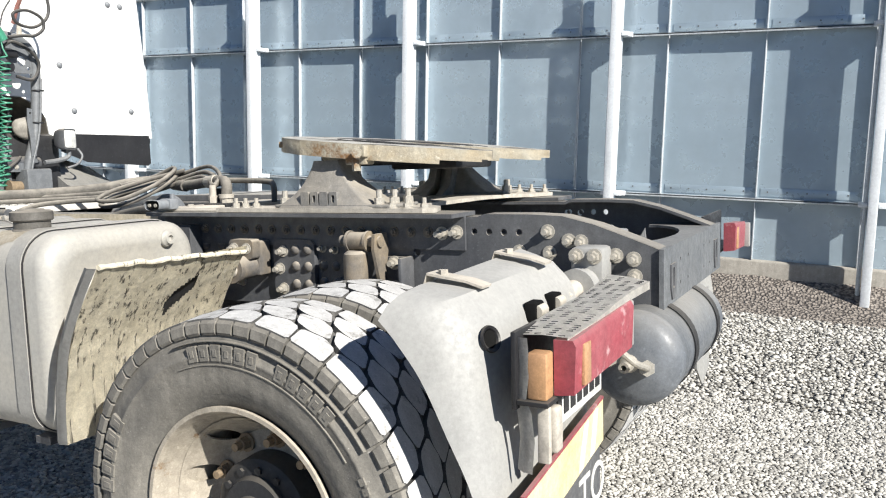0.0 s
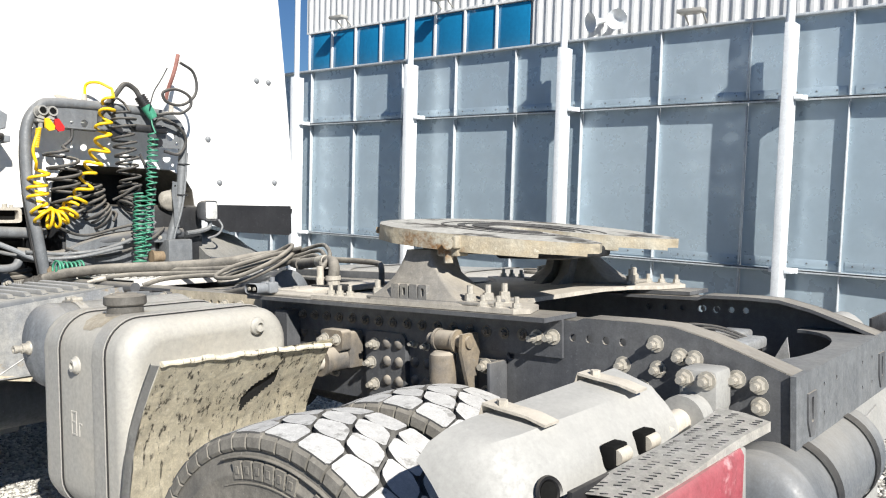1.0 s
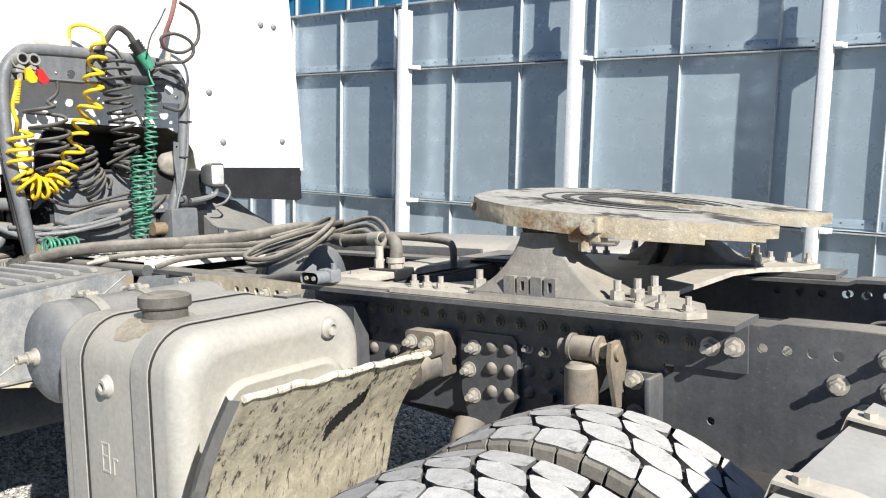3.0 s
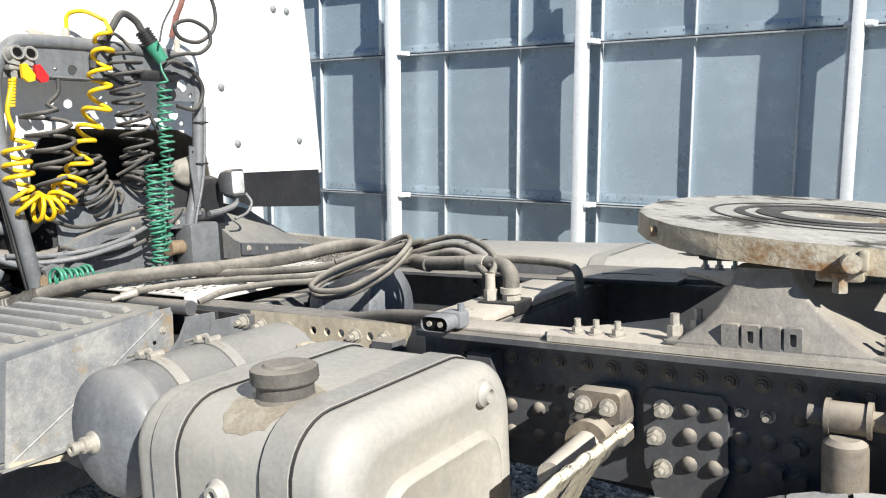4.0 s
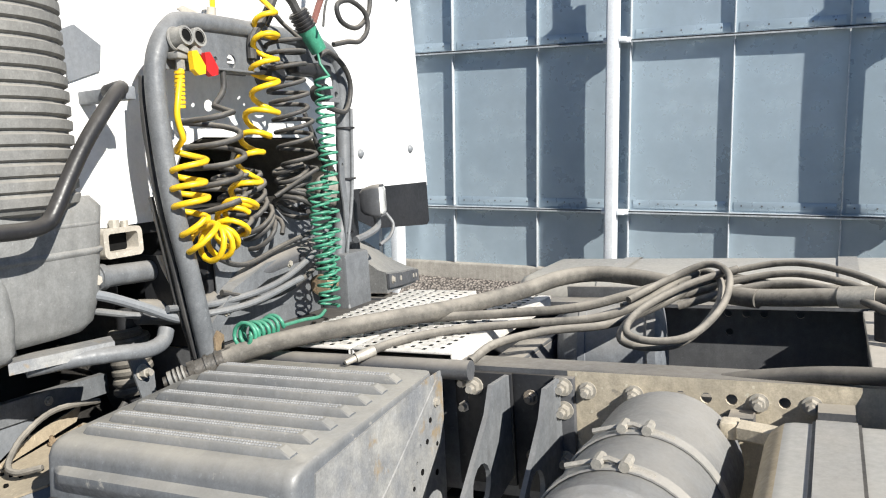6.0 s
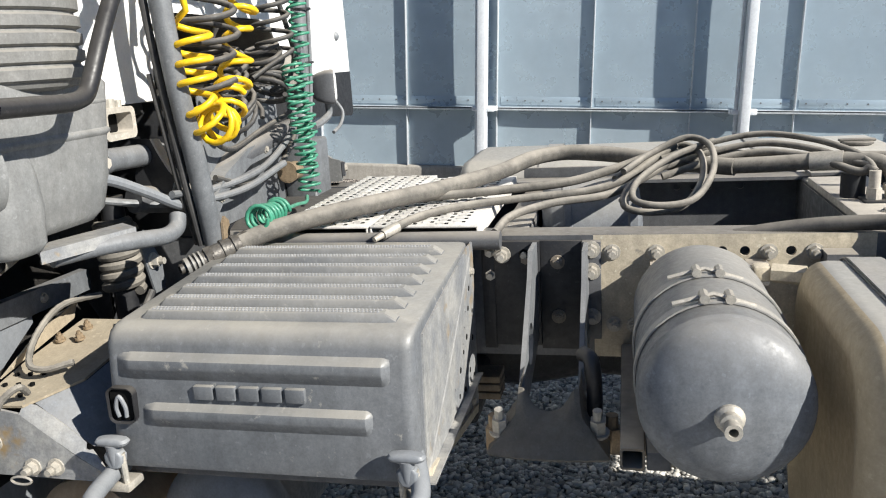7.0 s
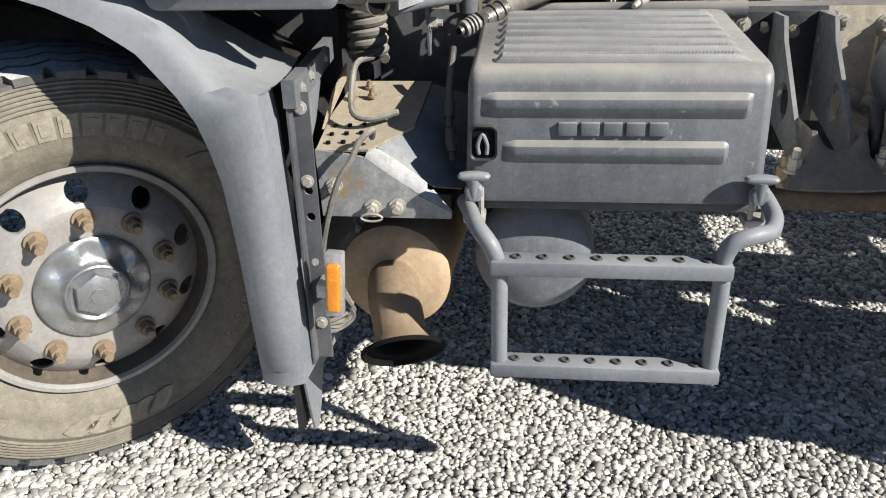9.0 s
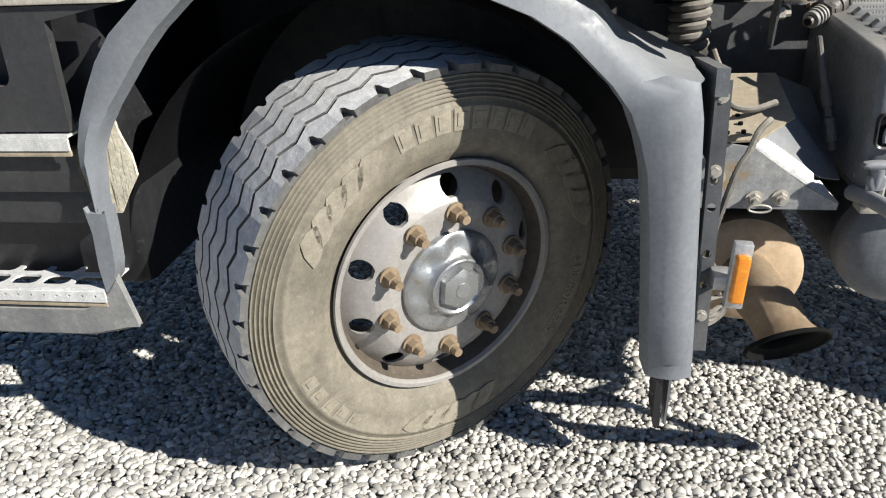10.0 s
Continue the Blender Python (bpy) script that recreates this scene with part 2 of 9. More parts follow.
M_SHEET = mat("grey_fence_sheet", (0.372, 0.460, 0.528), (0.432, 0.514, 0.574), 0.3, 0.3, 0.6, 5, 0.0, vary=0.05, spots=(0.72, 0.78, 0.84), spot_scale=11, spot_cut=0.76, wear=0.0)
M_FRAIL = mat("fence_rail", (0.56, 0.60, 0.63), (0.48, 0.51, 0.54), 0.5, 0.2, 6, 60, 0.06)
M_KERB = mat("concrete", (0.36, 0.335, 0.295), (0.28, 0.26, 0.23), 0.9, 0, 4, 40, 0.3)
M_CORR = mat("white_cladding", (0.72, 0.73, 0.74), (0.68, 0.69, 0.70), 0.45, 0, 0.5, 20, 0.02, wear=0.15)
M_BLUE = mat("blue_tinted_glass", (0.008, 0.17, 0.36), (0.008, 0.15, 0.32), 0.08, 0, 0.4, 10, 0.0, clear=0.5, wear=0.2)
M_GROUND = mat("gravel_bed", (0.46, 0.44, 0.41), (0.36, 0.34, 0.315), 0.95, 0, 1.5, 60, 0.9, bump_dist=0.02)
M_DIRT = mat("dark_gravel", (0.15, 0.125, 0.115), (0.10, 0.085, 0.08), 0.95, 0, 4, 40, 0.9, bump_dist=0.02)
M_PEBBLE = mat("pebbles", (0.53, 0.512, 0.472), (0.40, 0.385, 0.353), 0.62, 0, 6, 150, 0.1, island=0.50, wear=0.5)


def pebbly(m, scale, gap, pale):
    """Adds small stones to a material: cells of varied brightness, dark gaps that put the shade between stones into the
    colour, and real relief.
    """
    nt = m.node_tree
    nodes, links = nt.nodes, nt.links
    b = nodes["Principled BSDF"]
    tc = nodes.new("ShaderNodeTexCoord")
    vo = nodes.new("ShaderNodeTexVoronoi")
    vo.inputs["Scale"].default_value = scale
    links.new(tc.outputs["Object"], vo.inputs["Vector"])
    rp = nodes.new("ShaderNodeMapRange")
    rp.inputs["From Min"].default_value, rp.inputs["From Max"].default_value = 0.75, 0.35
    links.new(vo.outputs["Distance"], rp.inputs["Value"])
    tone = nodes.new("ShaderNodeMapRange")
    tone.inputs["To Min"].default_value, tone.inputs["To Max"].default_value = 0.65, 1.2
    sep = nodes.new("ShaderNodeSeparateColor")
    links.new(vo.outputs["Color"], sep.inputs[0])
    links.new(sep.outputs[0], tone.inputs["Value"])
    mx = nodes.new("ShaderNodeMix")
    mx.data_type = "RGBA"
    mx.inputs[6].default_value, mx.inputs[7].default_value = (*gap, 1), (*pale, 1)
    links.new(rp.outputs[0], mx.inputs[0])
    mu = nodes.new("ShaderNodeMix")
    mu.data_type, mu.blend_type = "RGBA", "MULTIPLY"
    mu.inputs[0].default_value = 1.0
    links.new(mx.outputs[2], mu.inputs[6])
    links.new(tone.outputs[0], mu.inputs[7])
    links.new(mu.outputs[2], b.inputs["Base Color"])
    bp = nodes.new("ShaderNodeBump")
    bp.inputs["Strength"].default_value, bp.inputs["Distance"].default_value = 0.9, 0.012
    links.new(rp.outputs[0], bp.inputs["Height"])
    links.new(bp.outputs[0], b.inputs["Normal"])


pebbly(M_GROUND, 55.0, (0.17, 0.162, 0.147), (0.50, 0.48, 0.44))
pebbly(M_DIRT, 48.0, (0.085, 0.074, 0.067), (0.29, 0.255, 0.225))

# ---- building helpers ----
PITCH = radians(3.15)
CH = Matrix.Translation((2, 0, 1.09)) @ Matrix.Rotation(-PITCH, 4, "Y") @ Matrix.Translation((-2, 0, -1.09))
ID = Matrix.Identity(4)


def thing(name, at, label, category, group="", kind="", frame_m=ID):
    """An Empty at the base of a thing; its parts are given in the frame frame_m."""
    ob = new(name)
    ob.empty_display_size = 0.1
    ob.matrix_world = frame_m @ Matrix.Translation(at)
    tagged(ob, label, category, group, kind)
    ob_frames[ob.name] = frame_m
    ob_base[ob.name] = Vector(at)
    return ob


ob_frames, ob_base = {}, {}


def finish(bm, smooth=35):
    bmesh.ops.recalc_face_normals(bm, faces=bm.faces[:])
    for f in bm.faces:
        f.smooth = True
    for e in bm.edges:
        if len(e.link_faces) == 2 and e.calc_face_angle(0) > radians(smooth):
            e.smooth = False


def part(name, bm, material, parent, label="", smooth=35):
    """One mesh under a thing or a part, given in the thing's frame."""
    finish(bm, smooth)
    root = parent
    while root.parent:
        root = root.parent
    bmesh.ops.translate(bm, verts=bm.verts[:], vec=-ob_base[root.name])
    me = bpy.data.meshes.new(name)
    bm.to_mesh(me)
    bm.free()
    for m in material if isinstance(material, (list, tuple)) else [material]:
        me.materials.append(m)
    ob = new(name, me)
    ob.parent = parent
    if label:
        tagged(ob, label)
    return ob


def clone(ob, shift, parent=None):
    """Another object on the same mesh, moved by shift in its parent's frame."""
    c = new(ob.name.split(".")[0], ob.data)
    c.parent = parent or ob.parent
    c.location = ob.location + Vector(shift)
    if "label" in ob:
        c["label"] = ob["label"]
    return c


def B():
    return bmesh.new()


def box(bm, x0, x1, y0, y1, z0, z1, bev=0.0, seg=2, m=None):
    mt = Matrix.Translation(((x0 + x1) / 2, (y0 + y1) / 2, (z0 + z1) / 2)) @ Matrix.Diagonal((x1 - x0, y1 - y0, z1 - z0, 1))
    g = bmesh.ops.create_cube(bm, size=1, matrix=mt)
    vs = g["verts"]
    if bev:
        es = list({e for v in vs for e in v.link_edges})
        r = bmesh.ops.bevel(bm, geom=es, offset=bev, segments=seg, profile=0.5, affect="EDGES")
        vs = list({v for f in r["faces"] for v in f.verts} | {v for v in vs if v.is_valid})
    if m is not None:
        bmesh.ops.transform(bm, matrix=m, verts=vs)
    return vs


def cyl(bm, p0, p1, r0, r1=None, seg=20, caps=True):
    p0, p1 = Vector(p0), Vector(p1)
    d = p1 - p0
    m = Matrix.Translation((p0 + p1) / 2) @ d.to_track_quat("Z", "Y").to_matrix().to_4x4()
    return bmesh.ops.create_cone(bm, cap_ends=caps, segments=seg, radius1=r0, radius2=r0 if r1 is None else r1, depth=d.length, matrix=m)["verts"]


def ring_loft(bm, rings, closed=True, cap0=False, cap1=False):
    """Skin a list of equally long vertex rings."""
    rows = [[bm.verts.new(p) for p in ring] for ring in rings]
    n = len(rows[0])
    for a, c in zip(rows, rows[1:]):
        for i in range(n if closed else n - 1):
            j = (i + 1) % n
            bm.faces.new((a[i], a[j], c[j], c[i]))
    if cap0:
        bm.faces.new(rows[0])
    if cap1:
        bm.faces.new(rows[-1])
    return rows


def lathe(bm, prof, origin, axis, seg=48):
    """Turn a profile of (radius, height along the axis)."""
    o = Vector(origin)
    q = Vector(axis).to_track_quat("Z", "Y")
    rings = []
    for r, h in prof:
        rings.append([o + q @ Vector((r * math.cos(2 * math.pi * k / seg), r * math.sin(2 * math.pi * k / seg), h)) for k in range(seg)])
    rows = ring_loft(bm, rings)
    return rows


def smooth_path(pts, n=6):
    """Catmull-Rom through the points."""
    p = [Vector(v) for v in pts]
    if len(p) < 3:
        return p
    p = [2 * p[0] - p[1]] + p + [2 * p[-1] - p[-2]]
    out = []
    for i in range(1, len(p) - 2):
        a, b, c, d = p[i - 1:i + 3]
        for k in range(n):
            t = k / n
            out.append(0.5 * ((2 * b) + (c - a) * t + (2 * a - 5 * b + 4 * c - d) * t * t + (3 * b - a - 3 * c + d) * t ** 3))
    out.append(p[-2])
    return out


def tube(bm, pts, r, seg=10, caps=True, radii=None, section=None):
    """A pipe along a polyline, with parallel-carried rings."""
    pts = [Vector(v) for v in pts]
    t0 = (pts[1] - pts[0]).normalized()
    up = Vector((0, 0, 1)) if abs(t0.z) < 0.9 else Vector((1, 0, 0))
    u = t0.cross(up).normalized()
    rings = []
    for i, p in enumerate(pts):
        t = (pts[min(i + 1, len(pts) - 1)] - pts[max(i - 1, 0)]).normalized()
        u = (u - t * u.dot(t)).normalized()
        w = t.cross(u)
        rr = radii[i] if radii else r
        rings.append([p + (u * math.cos(2 * math.pi * k / seg) + w * math.sin(2 * math.pi * k / seg)) * rr for k in range(seg)])
    ring_loft(bm, rings, True, caps, caps)


def prism(bm, pts, axis, a, b, holes=(), bev=0.0):
    """A flat outline (two free coordinates in x, y, z order) with holes, given thickness from a to b along the axis."""
    i = "xyz".index(axis)

    def lift(p, v):
        c = list(p)
        c.insert(i, v)
        return c

    edges = []
    for loop in (pts, *holes):
        vs = [bm.verts.new(lift(p, a)) for p in loop]
        edges += [bm.edges.new((vs[k], vs[(k + 1) % len(vs)])) for k in range(len(vs))]
    if holes:
        g = bmesh.ops.triangle_fill(bm, use_beauty=True, use_dissolve=False, edges=edges)
        faces = [f for f in g["geom"] if isinstance(f, bmesh.types.BMFace)]
    else:
        g = bmesh.ops.contextual_create(bm, geom=edges)
        faces = g["faces"]
    ext = bmesh.ops.extrude_face_region(bm, geom=faces)
    vs = [v for v in ext["geom"] if isinstance(v, bmesh.types.BMVert)]
    d = [0, 0, 0]
    d[i] = b - a
    bmesh.ops.translate(bm, verts=vs, vec=d)
    return vs


def circle(cx, cy, r, n=12, a0=0.0):
    return [(cx + r * math.cos(a0 + 2 * math.pi * k / n), cy + r * math.sin(a0 + 2 * math.pi * k / n)) for k in range(n)]


def rrect(x0, x1, y0, y1, r, n=5):
    out = []
    for cx, cy, a in ((x1 - r, y1 - r, 0), (x0 + r, y1 - r, 90), (x0 + r, y0 + r, 180), (x1 - r, y0 + r, 270)):
        for k in range(n + 1):
            t = radians(a + 90 * k / n)
            out.append((cx + r * math.cos(t), cy + r * math.sin(t)))
    return out


def hexbolt(bm, at, axis, r=0.012, h=0.012, washer=True, stud=0.0):
    """A hexagon head with a washer and, where given, a stud that sticks out."""
    a, d = Vector(at), Vector(axis).normalized()
    if washer:
        cyl(bm, a - d * 0.002, a + d * 0.003, r * 1.35, seg=14)
    cyl(bm, a, a + d * h, r, r * 0.93, seg=6)
    if stud:
        cyl(bm, a + d * h * 0.8, a + d * (h + stud), r * 0.55, seg=8)


def bolts(parent, places, axis, r=0.012, h=0.012, stud=0.0, material=None, name="bolt"):
    """Alike bolts on one shared mesh."""
    first = None
    for p in places:
        if first is None:
            bm = B()
            hexbolt(bm, p, axis, r * 0.88, h, True, stud)
            first = part(name, bm, material or M_BOLT, parent)
            p0 = Vector(p)
        else:
            clone(first, Vector(p) - p0)
    return first


def noise_push(bm, amount, scale, along=None):
    for v in bm.verts:
        n = noise.noise_vector(v.co * scale)
        v.co += (Vector(along) * n.x if along else n) * amount

# ---- ground ----
def ground_z(x, y):
    """Level under the truck, rising to the foot of the fence."""
    t = min(max((y - 2.4) / 2.7, 0), 1)
    return 0.17 * t * t * (3 - 2 * t) + 0.012 * noise.noise(Vector((x * 0.8, y * 0.8, 0)))


def build_ground():
    xs = [-400, -120, -40, -15] + [-6 + 0.25 * k for k in range(73)] + [20, 45, 120, 400]
    ys = [-400, -120, -40, -12, -5] + [-3 + 0.25 * k for k in range(37)] + [8, 12, 40, 120, 400]
    bm = B()
    grid = [[bm.verts.new((x, y, ground_z(x, min(y, 6)) - 0.014)) for y in ys] for x in xs]
    for i in range(len(xs) - 1):
        for j in range(len(ys) - 1):
            bm.faces.new((grid[i][j], grid[i + 1][j], grid[i + 1][j + 1], grid[i][j + 1]))
    finish(bm)
    me = bpy.data.meshes.new("ground")
    bm.to_mesh(me)
    bm.free()
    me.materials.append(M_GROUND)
    tagged(new("ground", me), "pale grey gravel yard reaching the fence", "ground", kind="structure")


def build_pebbles():
    """Rounded pebbles, thick where the camera passes near, thinner and larger far off."""
    rng = np.random.default_rng(7)
    tmp = B()
    bmesh.ops.create_icosphere(tmp, subdivisions=2, radius=1)
    tmp.verts.index_update()
    hi_v = np.array([v.co[:] for v in tmp.verts])
    hi_f = np.array([[v.index for v in f.verts] for f in tmp.faces])
    tmp.free()
    tmp = B()
    bmesh.ops.create_icosphere(tmp, subdivisions=1, radius=1)
    tmp.verts.index_update()
    lo_v = np.array([v.co[:] for v in tmp.verts])
    lo_f = np.array([[v.index for v in f.verts] for f in tmp.faces])
    tmp.free()
    # x0, x1, y0, y1, pebbles per square metre, mean radius, fine mesh
    zones = [(-1.35, 2.75, -0.50, -0.06, 5800, 0.0090, True), (-1.35, 2.75, -0.06, 1.15, 5600, 0.0091, False), (-1.45, 2.85, -1.1, -0.50, 4400, 0.0102, False),
             (-1.7, 2.75, 1.15, 2.6, 3600, 0.0108, False), (2.75, 5.6, 0.9, 3.0, 5600, 0.0090, False), (5.6, 9.0, 0.4, 3.0, 2400, 0.0125, False),
             (2.9, 9.0, 3.0, 4.75, 1600, 0.0115, False), (-3.5, 2.9, 2.6, 4.7, 1300, 0.0125, False), (-4.5, -1.35, -1.0, 2.0, 1500, 0.0125, False), (2.85, 5.6, -1.1, 0.9, 3400, 0.0105, False)]
    allv, allf, base = [], [], 0
    for x0, x1, y0, y1, per, rad, fine in zones:
        sv, sf = (hi_v, hi_f) if fine else (lo_v, lo_f)
        # staggered rows, every stone pushed off its seat
        step = 1 / math.sqrt(per)
        gx, gy = np.meshgrid(np.arange(x0, x1, step), np.arange(y0, y1, step), indexing="ij")
        gx = gx + (np.arange(gx.shape[1]) % 2) * step * 0.5
        n = gx.size
        px, py = gx.ravel() + rng.uniform(-0.42, 0.42, n) * step, gy.ravel() + rng.uniform(-0.42, 0.42, n) * step
        r = rad * np.clip(rng.lognormal(0, 0.26, n), 0.55, 1.9)
        sc = np.stack([r * rng.uniform(1.0, 1.5, n), r * rng.uniform(0.8, 1.05, n), r * rng.uniform(0.45, 0.68, n)], 1)
        yaw, tx, ty = rng.uniform(0, 6.283, n), rng.normal(0, 0.22, n), rng.normal(0, 0.22, n)
        pz = np.array([ground_z(a, b) for a, b in zip(px, py)]) + rng.uniform(-0.003, 0.005, n)
        v = sv[None] * sc[:, None]
        # lumpy, not quite round
        ph = rng.uniform(0, 6.283, (n, 1))
        v = v * (1 + 0.09 * np.sin(3 * np.arctan2(sv[None, :, 1], sv[None, :, 0]) + ph) + 0.07 * np.sin(2 * sv[None, :, 2] * 2 + ph * 2))[..., None]
        c, s = np.cos(tx)[:, None], np.sin(tx)[:, None]
        v = np.stack([v[..., 0], c * v[..., 1] - s * v[..., 2], s * v[..., 1] + c * v[..., 2]], -1)
        c, s = np.cos(ty)[:, None], np.sin(ty)[:, None]
        v = np.stack([c * v[..., 0] + s * v[..., 2], v[..., 1], c * v[..., 2] - s * v[..., 0]], -1)
        c, s = np.cos(yaw)[:, None], np.sin(yaw)[:, None]
        v = np.stack([c * v[..., 0] - s * v[..., 1], s * v[..., 0] + c * v[..., 1], v[..., 2]], -1)
        v += np.stack([px, py, pz], 1)[:, None]
        f = sf[None] + (np.arange(n) * len(sv))[:, None, None] + base
        base += n * len(sv)
        allv.append(v.reshape(-1, 3))
        allf.append(f.reshape(-1, 3))
    v, f = np.concatenate(allv), np.concatenate(allf)
    me = bpy.data.meshes.new("gravel")
    me.vertices.add(len(v))
    me.vertices.foreach_set("co", v.ravel())
    me.loops.add(f.size)
    me.loops.foreach_set("vertex_index", f.ravel().astype(np.int32))
    me.polygons.add(len(f))
    me.polygons.foreach_set("loop_start", (np.arange(len(f)) * 3).astype(np.int32))
    me.polygons.foreach_set("use_smooth", np.ones(len(f), bool))
    me.update()
    me.validate()
    me.materials.append(M_PEBBLE)
    tagged(new("gravel", me), "loose rounded pale grey pebbles covering the yard", "gravel", kind="stuff")


# ---- fence ----
FY = 5.25          # face of the sheets
F_BOT, F_LOW, F_RAIL, F_TOP = 0.50, 0.975, 2.25, 2.86
POSTS = [-6.75, -4.86, -2.99, -1.18, 0.655, 2.575, 4.49, 6.4, 8.3]
SEAM0, SEAM = -2.20, 0.735


def build_fence():
    fence = thing("sheet_metal_fence", (1, FY, 0.3), "tall fence of pale blue-grey metal sheets on white posts", "fence")
    # posts with their drain pipes, clamps and thin poles on top
    bm = B()
    px = POSTS[4]
    box(bm, px - 0.034, px + 0.030, FY - 0.28, FY - 0.13, 0.05, 2.78, 0.006)
    post = part("post", bm, M_POST, fence, "white square steel post")
    bm = B()
    cyl(bm, (px - 0.02, FY - 0.2, 2.75), (px - 0.02, FY - 0.2, 6.5), 0.032, seg=16)
    pole = part("pole", bm, M_POST, fence, "thin white pole above the post")
    bm = B()
    cyl(bm, (px - 0.054, FY - 0.16, 0.2), (px - 0.054, FY - 0.16, 2.80), 0.016, seg=16)
    pipe = part("drain_pipe", bm, M_FRAIL, fence, "pale grey round pipe beside the post")
    clamps = []
    for z in (F_LOW, F_RAIL):
        bm = B()
        box(bm, px - 0.10, px + 0.10, FY - 0.125, FY - 0.085, z - 0.02, z + 0.02, 0.004)
        box(bm, px + 0.034, px + 0.085, FY - 0.2, FY - 0.125, z - 0.018, z + 0.018, 0.004)
        box(bm, px - 0.085, px - 0.037, FY - 0.19, FY - 0.125, z - 0.016, z + 0.016, 0.004)
        clamps.append(part("clamp", bm, M_POST, fence))
    for x in POSTS:
        if x != px:
            for o in (post, pole, pipe, *clamps):
                clone(o, (x - px, 0, 0))
    # rails
    x0, x1 = POSTS[0] - 0.6, POSTS[-1] + 0.6
    for z in (F_LOW, F_RAIL):
        bm = B()
        box(bm, x0, x1, FY - 0.08, FY - 0.002, z - 0.006, z + 0.006, 0.002)
        box(bm, x0, x1, FY - 0.08, FY - 0.074, z - 0.016, z + 0.006, 0.002)
        part("rail", bm, M_FRAIL, fence, "dusty steel rail between the sheets")
    # seams: standing ridges, every one its own strip
    seams = [SEAM0 + SEAM * k for k in range(-6, 15)]
    for z0, z1, lab in ((F_BOT, F_LOW - 0.012, ""), (F_LOW + 0.012, F_RAIL - 0.03, ""), (F_RAIL + 0.012, F_TOP, "")):
        bm = B()
        x = seams[0]
        box(bm, x - 0.0045, x + 0.0045, FY - 0.045, FY - 0.002, z0, z1, 0.003)
        r0 = part("ridge", bm, M_FRAIL, fence)
        for s in seams[1:]:
            clone(r0, (s - x, 0, 0))
    # sheets, one mesh for each row
    for z0, z1 in ((F_BOT, F_LOW), (F_LOW, F_RAIL), (F_RAIL, F_TOP)):
        bm = B()
        x = seams[0]
        nx, nz = 8, 8
        rows = []
        for k in range(nz + 1):
            rows.append([bm.verts.new((x + 0.004 + (SEAM - 0.008) * i / nx, FY + 0.006 * math.sin(math.pi * i / nx) * math.sin(math.pi * k / nz), z0 + (z1 - z0) * k / nz)) for i in range(nx + 1)])
        for a, c in zip(rows, rows[1:]):
            for i in range(nx):
                bm.faces.new((a[i], a[i + 1], c[i + 1], c[i]))
        g = bmesh.ops.extrude_face_region(bm, geom=bm.faces[:])
        bmesh.ops.translate(bm, verts=[v for v in g["geom"] if isinstance(v, bmesh.types.BMVert)], vec=(0, 0.01, 0))
        s0 = part("sheet", bm, M_SHEET, fence, "pale blue-grey metal sheet")
        for s in seams[1:]:
            clone(s0, (s - x, 0, 0))
    # foot strips with rivets above each rail
    for z in (F_LOW, F_RAIL):
        bm = B()
        x = seams[0]
        box(bm, x + 0.03, x + SEAM - 0.03, FY - 0.006, FY - 0.001, z + 0.02, z + 0.085, 0.001)
        for k in range(5):
            cyl(bm, (x + 0.08 + 0.14 * k, FY - 0.009, z + 0.055), (x + 0.08 + 0.14 * k, FY - 0.004, z + 0.055), 0.0065, seg=8)
        for f in bm.faces:
            f.material_index = 1 if f.calc_center_median().y < FY - 0.0065 else 0
        f0 = part("foot_strip", bm, [M_SHEET, M_FRAME], fence)
        for s in seams[1:]:
            clone(f0, (s - x, 0, 0))
    bm = B()
    box(bm, x0, x1, FY - 0.06, FY + 0.1, F_TOP, F_TOP + 0.02, 0.004)
    part("top_cap", bm, M_FRAIL, fence)
    bm = B()
    box(bm, x0, x1, FY - 0.05, FY + 0.2, -0.2, F_BOT, 0.02, 3)
    part("footing", bm, M_KERB, fence, "weathered concrete footing")


